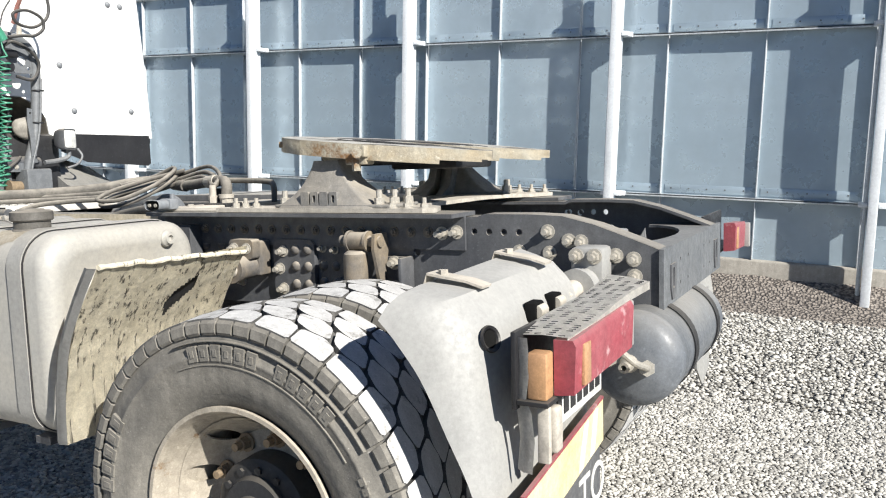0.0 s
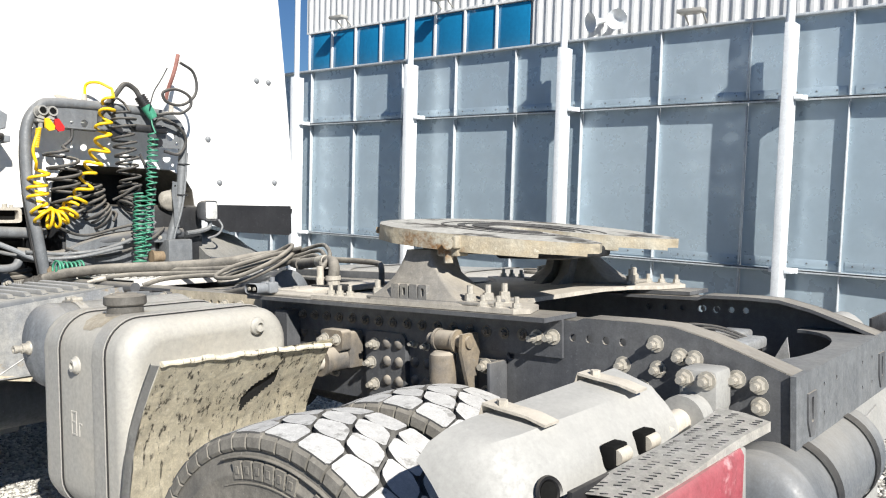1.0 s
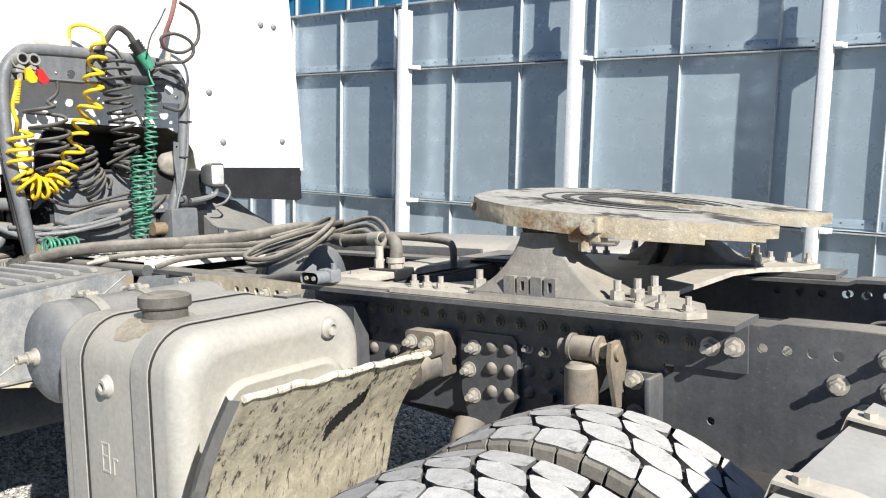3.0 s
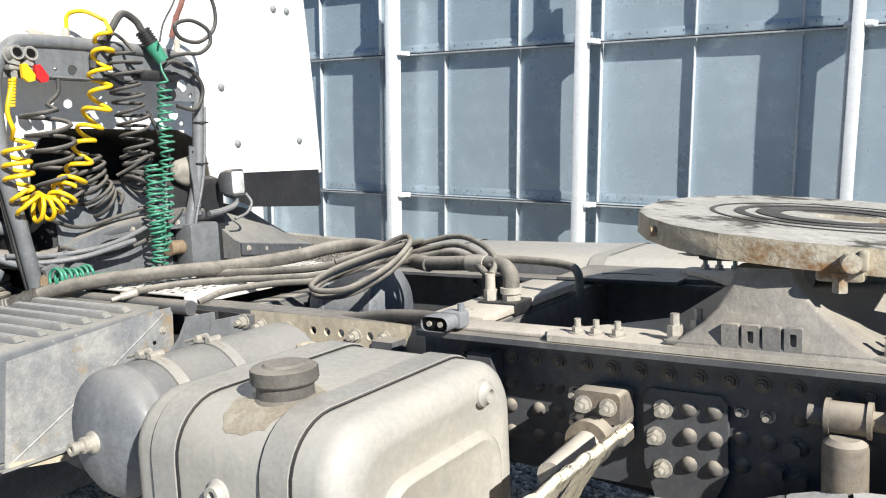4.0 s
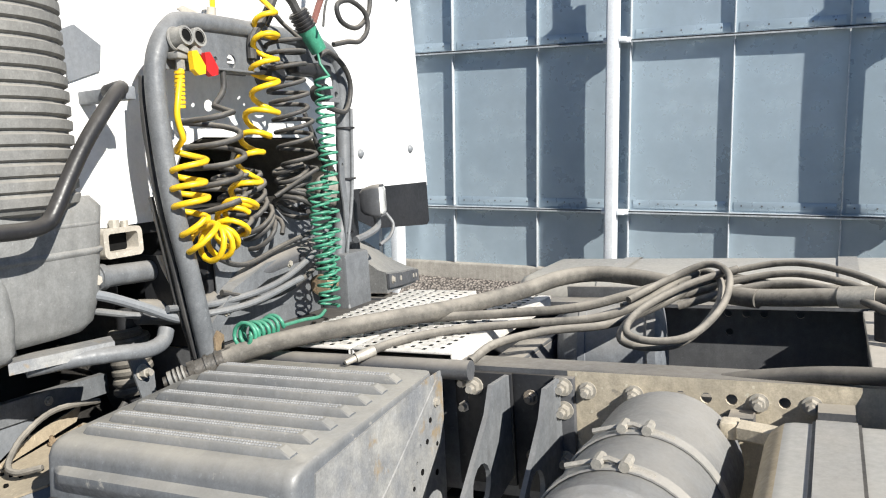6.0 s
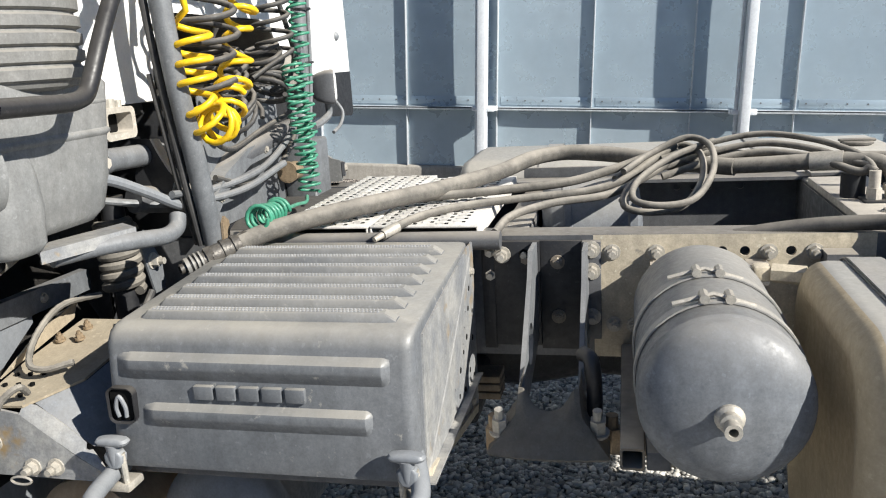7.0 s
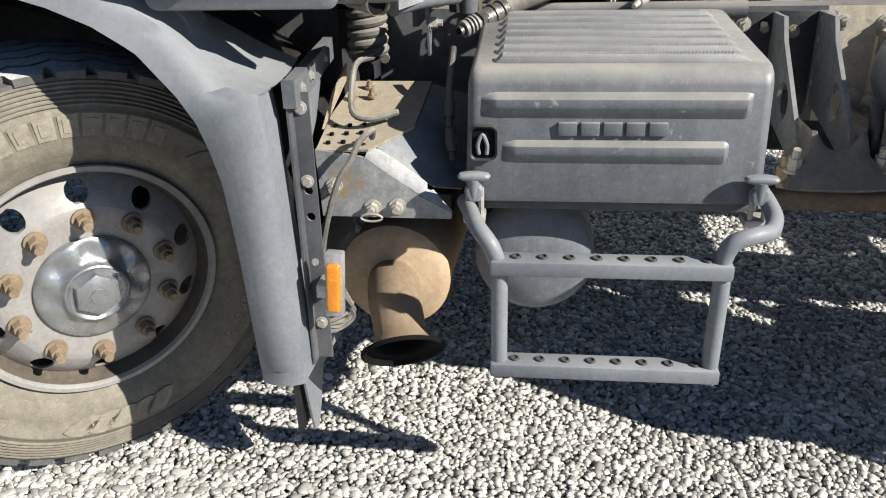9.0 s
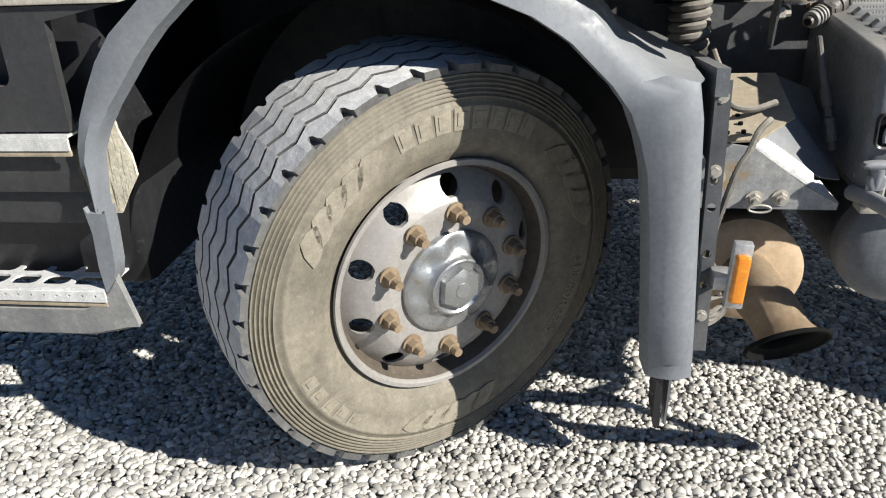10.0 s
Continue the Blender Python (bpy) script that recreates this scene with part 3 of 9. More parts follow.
# ---- hall behind the fence ----
def build_hall():
    hall = thing("industrial_hall", (-4, 16, 0), "white corrugated industrial hall with blue tinted windows", "building")
    y = 16.0
    bm = B()
    # corrugated cladding, its ribs are real steps
    pitch, xa, xb = 0.26, -15.9, 16.0
    zs = ((0.0, 5.1, xa, xb), (5.1, 6.42, -7.2, xb), (6.42, 11.0, xa, xb))
    for z0, z1, x0, x1 in zs:
        prof = []
        x = x0
        while x < x1:
            prof += [(x, y), (x + 0.11, y), (x + 0.15, y - 0.045), (x + 0.22, y - 0.045)]
            x += pitch
        prof += [(x1, y), (x1, y + 0.1), (x0, y + 0.1)]
        lo = [bm.verts.new((a, b, z0)) for a, b in prof]
        hi = [bm.verts.new((a, b, z1)) for a, b in prof]
        for i in range(len(prof)):
            j = (i + 1) % len(prof)
            bm.faces.new((lo[i], lo[j], hi[j], hi[i]))
    part("cladding", bm, M_CORR, hall, smooth=20)
    bm = B()
    box(bm, xa, xb, y + 0.12, y + 14, 0, 11.0)
    part("body", bm, M_CORR, hall)
    bm = B()
    box(bm, xa - 0.1, xb, y - 0.12, y + 14.1, 11.0, 11.25)
    part("roof_edge", bm, M_CORR, hall)
    # one band of windows
    x = -15.75
    n = 0
    while x < -7.5:
        w = 1.06
        bm = B()
        box(bm, x + 0.04, x + w - 0.04, y + 0.02, y + 0.06, 5.14, 6.38, 0.004)
        part("window_pane", bm, M_BLUE, hall, "blue tinted window pane")
        bm = B()
        box(bm, x - 0.03, x + 0.04, y - 0.03, y + 0.08, 5.1, 6.42, 0.004)
        part("mullion", bm, M_CORR, hall)
        x += w
    bm = B()
    box(bm, -15.8, -7.2, y - 0.04, y + 0.08, 6.40, 6.46)
    box(bm, -15.8, -7.2, y - 0.04, y + 0.08, 5.06, 5.12)
    part("window_frame", bm, M_CORR, hall)
    for fx, fz in ((-14.0, 6.62), (-10.0, 6.66), (-2.86, 5.45)):
        lamp = thing("flood_lamp", (fx, 15.8, fz), "small grey flood lamp on a wall bracket", "lamp", "flood lamps on the hall")
        bm = B()
        box(bm, fx - 0.28, fx + 0.28, 15.45, 15.75, fz, fz + 0.09, 0.02)
        part("housing", bm, M_STRAP, lamp)
        bm = B()
        tube(bm, [(fx - 0.2, 15.95, fz - 0.15), (fx - 0.2, 15.7, fz + 0.02)], 0.02, 8)
        tube(bm, [(fx + 0.2, 15.95, fz - 0.15), (fx + 0.2, 15.7, fz + 0.02)], 0.02, 8)
        part("bracket", bm, M_STRAP, lamp)
    for hx, turn in ((-5.2, -0.5), (-4.65, 0.5)):
        horn = thing("horn_loudspeaker", (hx, 15.8, 5.55), "white horn loudspeaker on the hall wall", "loudspeaker", "loudspeakers on the hall")
        bm = B()
        lathe(bm, [(0.05, -0.3), (0.07, -0.1), (0.12, 0.05), (0.22, 0.14), (0.23, 0.15), (0.2, 0.13), (0.09, 0.02), (0.0, -0.02)], (hx, 15.65, 5.55), (turn, -1, -0.25), 20)
        part("bell", bm, M_POST, horn)
        bm = B()
        tube(bm, [(hx, 16.0, 5.6), (hx, 15.7, 5.55)], 0.03, 8)
        part("arm", bm, M_STRAP, horn)


def build_bank():
    """Dark gravel heaped along the foot of the fence."""
    bm = B()
    rows = []
    for y, z in ((4.55, 0.10), (4.72, 0.165), (4.95, 0.235), (5.08, 0.32), (5.21, 0.375)):
        rows.append([(x, y + 0.03 * noise.noise(Vector((x * 1.7, y, 0))), z + 0.012 * noise.noise(Vector((x * 6, y * 6, 2)))) for x in np.arange(-7.5, 9, 0.1)])
    ring_loft(bm, rows, False)
    finish(bm)
    me = bpy.data.meshes.new("gravel_bank")
    bm.to_mesh(me)
    bm.free()
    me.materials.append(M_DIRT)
    tagged(new("gravel_bank", me), "bank of dark gravel along the fence foot", "ground", kind="structure")


build_ground()
build_bank()
build_fence()
build_hall()

# ---- the truck: everything bolted to it is its part; coordinates are those of its slightly raised chassis ----
truck = thing("tractor_truck", (2, 1.02, 0.0), "dusty grey tractor truck with white cab and bare rear chassis", "truck", frame_m=CH)
CY = 1.02
YL, YR = 0.61, 1.43          # outer faces of the two rails


def mirror_y(y):
    return 2 * CY - y


def build_frame():
    top, bot = 1.09, 0.80
    holes = [(x, 1.048) for x in np.arange(3.49, 3.64, 0.0455)]
    for side in (0, 1):
        yo = YL if side == 0 else YR
        yi = yo + 0.010 if side == 0 else yo - 0.010
        fl = yo + 0.085 if side == 0 else yo - 0.085
        outline = [(-1.2, bot), (3.55, bot), (3.75, 0.83), (4.01, 0.858), (4.01, 1.010), (3.93, 1.040), (3.84, 1.072), (3.75, 1.094), (3.66, 1.098), (3.52, 1.098), (3.50, top), (-1.2, top)]
        hl = [circle(x, z, 0.010, 10) for x, z in holes] + [circle(x, 1.052, 0.011, 10) for x in (1.884, 1.932, 1.979, 2.073)] + [circle(1.886, 0.998, 0.011, 10)]
        if side:
            hl += [circle(x, 1.045, 0.011, 10) for x in (3.30, 3.36, 3.42, 3.48, 3.53)]
        else:
            hl += [circle(3.30, 0.985, 0.012, 10), circle(3.39, 0.885, 0.009, 8)]
        bm = B()
        cut = 2.24
        if side:
            prism(bm, outline, "y", yo, yi, hl)
        else:
            for k, (xa, xb) in enumerate(((-1.2, 1.655), (1.655, cut))):
                old = set(bm.faces)
                prism(bm, [(xa, bot), (xb, bot), (xb, top), (xa, top)], "y", yo, yi, [h for h in hl if xa < h[0][0] < xb])
                for f in bm.faces:
                    if f not in old:
                        f.material_index = k
            old = set(bm.faces)
            prism(bm, [(cut, bot)] + outline[1:-1] + [(cut, top)], "y", yo, yi, [h for h in hl if h[0][0] > cut])
            for f in bm.faces:
                if f not in old:
                    f.material_index = 0
        # flanges follow the web's edge inwards
        tops = [(-1.2, top), (3.50, top), (3.52, 1.098), (3.66, 1.098), (3.75, 1.094), (3.84, 1.072), (3.93, 1.040), (4.01, 1.010)]
        prism(bm, tops + [(x, z - 0.010) for x, z in reversed(tops)], "y", yo + 0.0005, fl)
        lows = [(-1.2, bot), (3.55, bot), (3.75, 0.83), (4.01, 0.858)]
        prism(bm, [(x, z + 0.010) for x, z in lows] + list(reversed(lows)), "y", yo + 0.0005, fl)
        part("frame_rail", bm, [M_FRAME, M_RAIL_MUD], truck, "dark grey painted steel frame rail, dusty and bolted", 30)
    # rear end member: a face plate with a round notch towards the front
    bm = B()
    prism(bm, [(0.60, 0.858), (1.44, 0.858), (1.44, 1.012), (0.60, 1.012)], "x", 4.012, 4.024,
          [circle(0.70, 0.935, 0.020, 12), circle(1.34, 0.935, 0.020, 12)] + [circle(y, z, 0.006, 8) for y in (0.80, 0.90, 1.14, 1.24) for z in (0.90, 0.965)])
    arc = [(4.015, 0.62), (3.80, 0.62)] + [(3.80 + 0.16 * math.sin(t), CY - 0.335 * math.cos(t)) for t in np.linspace(0, math.pi, 15)] + [(3.80, 1.42), (4.015, 1.42)]
    prism(bm, arc, "z", 1.000, 1.009)
    part("rear_cross_member", bm, M_HOOP, truck, "dusty grey end plate joining the rails")
    # tow eye slot plates
    for y in (0.70, 1.34):
        bm = B()
        prism(bm, [(y - 0.03, 0.965), (y + 0.03, 0.965), (y + 0.03, 0.905), (y + 0.012, 0.87), (y - 0.012, 0.87), (y - 0.03, 0.905)], "x", 4.024, 4.028, [rrect(y - 0.008, y + 0.008, 0.90, 0.955, 0.006, 3)])
        part("slot_plate", bm, M_FRAME, truck)
    # cross members between the rails
    for x, z0, z1, wide in ((0.2, 0.84, 1.05, 0.09), (1.45, 0.84, 1.06, 0.07), (2.30, 0.95, 1.085, 0.13), (3.35, 0.82, 0.93, 0.08)):
        bm = B()
        box(bm, x - wide / 2, x + wide / 2, YL + 0.012, YR - 0.012, z1 - 0.012, z1, 0.003)
        box(bm, x - wide / 2, x - wide / 2 + 0.01, YL + 0.012, YR - 0.012, z0, z1 - 0.012, 0.003)
        box(bm, x + wide / 2 - 0.01, x + wide / 2, YL + 0.012, YR - 0.012, z0, z1 - 0.012, 0.003)
        part("cross_member", bm, M_FRAME, truck)
    # bolts along the near rail
    bolts(truck, [(1.42, YL, 1.055), (1.697, YL, 1.051), (1.793, YL, 1.050), (2.028, YL, 1.050), (2.120, YL, 1.051), (1.50, YL, 1.05), (1.70, YL, 0.880), (1.745, YL, 0.878), (1.42, YL, 1.0)], (0, -1, 0), 0.0155, 0.018, 0.014)
    bolts(truck, [(3.711, YL, 1.052), (3.770, YL, 1.028), (3.804, YL, 1.026), (3.716, YL, 0.994), (3.627, YL, 0.995), (3.676, YL, 0.946), (3.898, YL, 0.992), (3.945, YL, 0.984), (3.948, YL, 0.939)], (0, -1, 0), 0.017, 0.018, 0.016)
    bolts(truck, [(x, mirror_y(YL), 1.03) for x in (3.711, 3.770, 3.804)], (0, 1, 0), 0.017, 0.018)
    # rivets of the web
    rv = [(x, z) for x in (2.345, 2.40, 2.465, 2.533, 2.58) for z in (0.986, 0.931, 0.872)] + [(3.006, 0.932), (3.006, 0.88), (2.958, 0.932), (2.958, 0.88), (3.06, 0.985), (3.06, 0.93)]
    bolts(truck, [(2.621, YL, z) for z in (0.979, 0.922, 0.868)], (0, -1, 0), 0.013, 0.016, 0.010)
    first = None
    for x, z in rv:
        if first is None:
            bm = B()
            lathe(bm, [(0.0, 0.011), (0.008, 0.010), (0.014, 0.005), (0.016, 0.0)], (x, YL, z), (0, -1, 0), 12)
            first = part("rivet", bm, M_FRAME_DUSTY, truck)
            p0 = (x, z)
        else:
            clone(first, (x - p0[0], 0, z - p0[1]))


def build_angle_and_plate():
    """The long angle on the rail, and the dusty plate that carries the fifth wheel."""
    for y0, s in ((YL, -1), (YR, 1)):
        bm = B()
        prism(bm, [(y0 + s * 0.001, 0.995), (y0 + s * 0.011, 0.995), (y0 + s * 0.011, 1.092), (y0 + s * 0.09, 1.092), (y0 + s * 0.09, 1.104), (y0 - s * 0.06, 1.104), (y0 - s * 0.06, 1.092), (y0 + s * 0.001, 1.092)], "x", 2.28, 3.465)
        ang = part("mounting_angle", bm, M_FRAME, truck, "long dark steel angle bolted along the rail")
        bolts(ang, [(x, y0 + s * 0.011, 1.045) for x in np.arange(2.36, 3.37, 0.058)], (0, s, 0), 0.0135, 0.012, 0.006, material=M_FRAME_DUSTY)
        bolts(ang, [(3.392, y0 + s * 0.011, 1.043), (3.440, y0 + s * 0.011, 1.047)], (0, s, 0), 0.017, 0.020, 0.022)
    y0, y1 = 0.525, mirror_y(0.525)
    half = [(2.60, y0), (3.37, y0), (3.40, y0 + 0.03), (3.36, y0 + 0.13), (3.28, y0 + 0.19), (3.24, y0 + 0.30)]
    rear = [(3.24, y1 - 0.30), (3.28, y1 - 0.19), (3.36, y1 - 0.13), (3.40, y1 - 0.03), (3.37, y1), (2.60, y1), (2.58, y1 - 0.05), (2.70, y1 - 0.16), (2.78, y1 - 0.26), (2.78, y0 + 0.26), (2.70, y0 + 0.16), (2.58, y0 + 0.05)]
    bm = B()
    prism(bm, half + rear, "z", 1.106, 1.119)
    part("mounting_plate", bm, M_MPLATE, truck, "pale dusty plate under the fifth wheel")
    pts = [(2.65, 0.565), (2.69, 0.565), (2.735, 0.565), (3.26, 0.545), (3.31, 0.545), (3.365, 0.548)]
    bolts(truck, [(x, y, 1.119) for x, y in pts] + [(x, mirror_y(y), 1.119) for x, y in pts], (0, 0, 1), 0.014, 0.014, 0.016)
    pts = [(2.845, 0.575), (2.87, 0.64), (3.21, 0.555), (3.235, 0.60), (3.25, 0.655)]
    bolts(truck, [(x, y, 1.119) for x, y in pts] + [(x, mirror_y(y), 1.119) for x, y in pts], (0, 0, 1), 0.018, 0.030, 0.022)


def build_fifth_wheel():
    """Pedestals, tilting plate with its slot, rim skirts and lock."""
    fw = part("fifth_wheel", (lambda bm: (box(bm, 2.90, 3.16, 0.70, 1.34, 1.262, 1.285, 0.008), bm)[1])(B()), M_FIFTH, truck, "rusty dust-covered fifth wheel coupling")
    for s in (1, -1):
        def yy(v):
            return v if s == 1 else mirror_y(v)
        # flared cast pedestal: side plates that open towards the base
        bm = B()
        rings = []
        for z, xa, xb, ya, yb in ((1.119, 2.852, 3.205, 0.526, 0.70), (1.129, 2.858, 3.190, 0.532, 0.70), (1.146, 2.882, 3.158, 0.541, 0.69), (1.165, 2.905, 3.133, 0.550, 0.68), (1.19, 2.925, 3.103, 0.560, 0.67), (1.22, 2.941, 3.073, 0.570, 0.66), (1.245, 2.950, 3.055, 0.578, 0.655), (1.262, 2.953, 3.050, 0.582, 0.65)):
            rings.append([(a, yy(c), z) for a, c in rrect(xa, xb, ya, yb, 0.010, 2)])
        ring_loft(bm, rings, True, True, True)
        # the rear rib with its window
        prism(bm, [(yy(0.655), 1.119), (yy(0.80), 1.119), (yy(0.73), 1.16), (yy(0.69), 1.255), (yy(0.655), 1.255)], "x", 3.02, 3.05)
        prism(bm, [(yy(0.655), 1.119), (yy(0.80), 1.119), (yy(0.73), 1.16), (yy(0.69), 1.255), (yy(0.655), 1.255)], "x", 2.95, 2.98)
        box(bm, 2.84, 3.26, min(yy(0.53), yy(0.70)), max(yy(0.53), yy(0.70)), 1.1195, 1.130, 0.004)
        part("pedestal", bm, M_PED, fw, "cast iron pedestal with dust on its foot", 40)
        if s == 1:
            # raised plain blocks where the maker's word stands
            for k in range(4):
                bm = B()
                x = 2.942 + k * 0.035
                prism(bm, rrect(x, x + 0.029, 1.126, 1.168, 0.003, 2), "y", 0.530, 0.546, [rrect(x + 0.009, x + 0.020, 1.136, 1.158, 0.003, 2)] if k % 2 else [])
                part("raised_mark", bm, M_PED, fw, "", 30)
        bm = B()
        cyl(bm, (3.150, yy(0.536), 1.281), (3.130, yy(0.60), 1.281), 0.016, seg=12)
        box(bm, 3.158, 3.172, min(yy(0.543), yy(0.575)), max(yy(0.543), yy(0.575)), 1.268, 1.302, 0.004)
        cyl(bm, (3.128, yy(0.565), 1.228), (3.128, yy(0.565), 1.262), 0.013, seg=6)
        box(bm, 3.09, 3.165, min(yy(0.56), yy(0.61)), max(yy(0.56), yy(0.61)), 1.246, 1.272, 0.006)
        part("pivot_pin", bm, M_FIFTH, fw, "rusty pivot pin with its keeper")
        bm = B()
        cyl(bm, (2.80, yy(0.66), 1.318), (2.775, yy(0.645), 1.318), 0.010, seg=8)
        part("grease_nipple", bm, M_RUST, fw)
    # top plate, tilted down to the rear
    tilt = Matrix.Translation((3.05, CY, 1.293)) @ Matrix.Rotation(radians(5.4), 4, "Y") @ Matrix.Translation((-3.05, -CY, -1.305))
    h = [(2.665, CY), (2.672, CY - 0.12), (2.70, CY - 0.24), (2.755, CY - 0.34), (2.83, CY - 0.42), (2.93, CY - 0.468), (3.06, CY - 0.475), (3.20, CY - 0.45), (3.36, CY - 0.36), (3.46, CY - 0.28), (3.475, CY - 0.245), (3.46, CY - 0.205)]
    slot = [(3.34, CY - 0.115), (3.20, CY - 0.055), (3.06, CY - 0.045)]
    left = h + slot
    arc = [(3.06 - 0.045 * math.sin(t), CY - 0.045 * math.cos(t)) for t in np.linspace(0.3, math.pi - 0.3, 6)]
    right = [(x, 2 * CY - y) for x, y in reversed(left)]
    outline = left + arc + right[:-1]
    bm = B()
    prism(bm, outline, "z", 1.312, 1.328)
    # skirt round the outside: thick cast edge
    n = len(outline)
    for i in range(n):
        a, c = Vector(outline[i]), Vector(outline[(i + 1) % n])
        if (c - a).length < 1e-5:
            continue
        inner = Vector((3.0, CY))
        na = a + (inner - a).normalized() * 0.018
        nc = c + (inner - c).normalized() * 0.018
        deep = 0.036 - 0.020 * max(0.0, min(1.0, (a.x - 3.20) / 0.27))
        vs = [bm.verts.new((*p, z)) for p in (a, c, nc, na) for z in (1.3125, 1.328 - deep - 0.01)]
        bm.faces.new((vs[0], vs[2], vs[3], vs[1]))
        bm.faces.new((vs[4], vs[6], vs[7], vs[5]))
        bm.faces.new((vs[1], vs[3], vs[5], vs[7]))
    bmesh.ops.remove_doubles(bm, verts=bm.verts[:], dist=0.0006)
    bmesh.ops.transform(bm, matrix=tilt, verts=bm.verts[:])
    for f in bm.faces:
        f.normal_update()
        f.material_index = 1 if abs(f.normal.z) > 0.8 else 0
    part("top_plate", bm, [M_FIFTH, M_GREASE], fw, "dusty slotted plate with greasy wear rings", 14)
    # wear ring and grease grooves on the top
    for r0, r1, z in ((0.115, 0.165, 1.3305), (0.19, 0.212, 1.3300), (0.255, 0.264, 1.3298)):
        bm = B()
        seg = 72
        for k in range(seg):
            t0, t1 = 2 * math.pi * k / seg, 2 * math.pi * (k + 1) / seg
            if math.cos((t0 + t1) / 2) > 0.80:
                continue
            q = []
            for r, t in ((r0, t0), (r1, t0), (r1, t1), (r0, t1)):
                q.append(bm.verts.new((3.06 + r * math.cos(t), CY + r * math.sin(t), z)))
            bm.faces.new(q)
        bmesh.ops.remove_doubles(bm, verts=bm.verts[:], dist=0.0004)
        bmesh.ops.solidify(bm, geom=bm.faces[:], thickness=0.003)
        bmesh.ops.transform(bm, matrix=tilt, verts=bm.verts[:])
        part("wear_ring", bm, M_DARK, fw)
    # lock bar and springs under the plate
    bm = B()
    tube(bm, [(3.12, 0.62, 1.262), (3.16, 0.80, 1.255), (3.2, 1.05, 1.25)], 0.012, 8)
    for k in range(9):
        cyl(bm, (3.27, 0.92 + 0.014 * k, 1.245), (3.27, 0.927 + 0.014 * k, 1.245), 0.014, seg=10)
    box(bm, 3.05, 3.30, 0.88, 1.16, 1.225, 1.262, 0.012)
    box(bm, 2.82, 2.95, 0.80, 1.24, 1.24, 1.285, 0.012)
    part("lock", bm, M_DARK, fw)


def build_fuel_tank():
    x0, x1, y0, y1, z0, z1 = 2.052, 2.545, -0.068, 0.485, 0.515, 1.087
    sec = rrect(y0, y1, z0, z1, 0.10, 8)

    def ring(x, k):
        cy, cz = (y0 + y1) / 2, (z0 + z1) / 2
        return [(x, cy + (a - cy) * (1 - k / (y1 - y0) * 2), cz + (c - cz) * (1 - k / (z1 - z0) * 2)) for a, c in sec]
    bm = B()
    front = [ring(x, 0.045 * (1 - math.sin(t))) for t, x in ((t, x0 + 0.045 * (1 - math.cos(t))) for t in np.linspace(0, math.pi / 2, 6))]
    back = [ring(x1 - 0.045 * (1 - math.cos(t)), 0.045 * (1 - math.sin(t))) for t in np.linspace(math.pi / 2, 0, 6)]
    ring_loft(bm, [ring(x0 + 0.012, 0.075), ring(x0, 0.06)] + front + back + [ring(x1, 0.06), ring(x1 - 0.010, 0.075)], True, True, True)
    for f in bm.faces:
        f.normal_update()
        if f.calc_center_median().x < x0 + 0.035:
            f.material_index = 1
    tank = part("fuel_tank", bm, [M_TANK, M_TANK_SAND], truck, "dusty beige-grey fuel tank with rounded corners", 50)
    # pressed panel on the rear end
    bm = B()
    pan = rrect(y0 + 0.11, y1 - 0.08, z0 + 0.06, z1 - 0.13, 0.07, 6)
    rings = [[(x, (a - 0.135) * k + 0.135, (c - 0.80) * k + 0.80) for a, c in pan] for x, k in ((x1 - 0.012, 1.05), (x1 + 0.003, 1.03), (x1 + 0.010, 0.985), (x1 + 0.010, 0.97), (x1 + 0.005, 0.93))]
    ring_loft(bm, rings, True, False, True)
    part("end_panel", bm, M_TANK, tank, smooth=60)
    # straps with rubber edges, over the top and down the outer side
    for x in (2.160, 2.425):
        for name, w, off, m in (("strap_rubber", 0.035, 0.004, M_BLACK), ("strap", 0.030, 0.007, M_STRAP)):
            bm = B()
            o = rrect(y0 - off, y1 + off, z0 - off, z1 + off, 0.10 + off, 8)
            i = rrect(y0 - off + 0.003, y1 + off - 0.003, z0 - off + 0.003, z1 + off - 0.003, 0.10 + off - 0.003, 8)
            rings = [[(x - w, a, c) for a, c in o], [(x + w, a, c) for a, c in o], [(x + w, a, c) for a, c in i], [(x - w, a, c) for a, c in i]]
            ring_loft(bm, rings + [rings[0]], True)
            bmesh.ops.remove_doubles(bm, verts=bm.verts[:], dist=0.0002)
            part(name, bm, m, tank, "grey steel strap over the tank" if name == "strap" else "", 50)
    # cap on its neck
    CX = 2.330
    bm = B()
    lathe(bm, [(0.0, 0.060), (0.018, 0.061), (0.034, 0.060), (0.038, 0.056), (0.050, 0.056), (0.057, 0.052), (0.058, 0.030), (0.055, 0.026), (0.0, 0.026)], (CX, 0.06, z1), (0, 0, 1), 40)
    for v in bm.verts:
        d = Vector((v.co.x - CX, v.co.y - 0.06))
        if d.length > 0.054 and z1 + 0.029 < v.co.z < z1 + 0.055:
            k = 1.025 if round(math.atan2(d.y, d.x) / (2 * math.pi) * 40) % 2 else 0.99
            v.co.x, v.co.y = CX + d.x * k, 0.06 + d.y * k
    part("filler_cap", bm, M_CAP, tank, "round dusty black screw cap")
    bm = B()
    lathe(bm, [(0.050, 0.028), (0.050, 0.004), (0.056, -0.004)], (CX, 0.06, z1), (0, 0, 1), 32)
    part("filler_neck", bm, M_CAP, tank)
    # oily dust that ran from the cap
    bm = B()
    rng = random.Random(4)
    edge = []
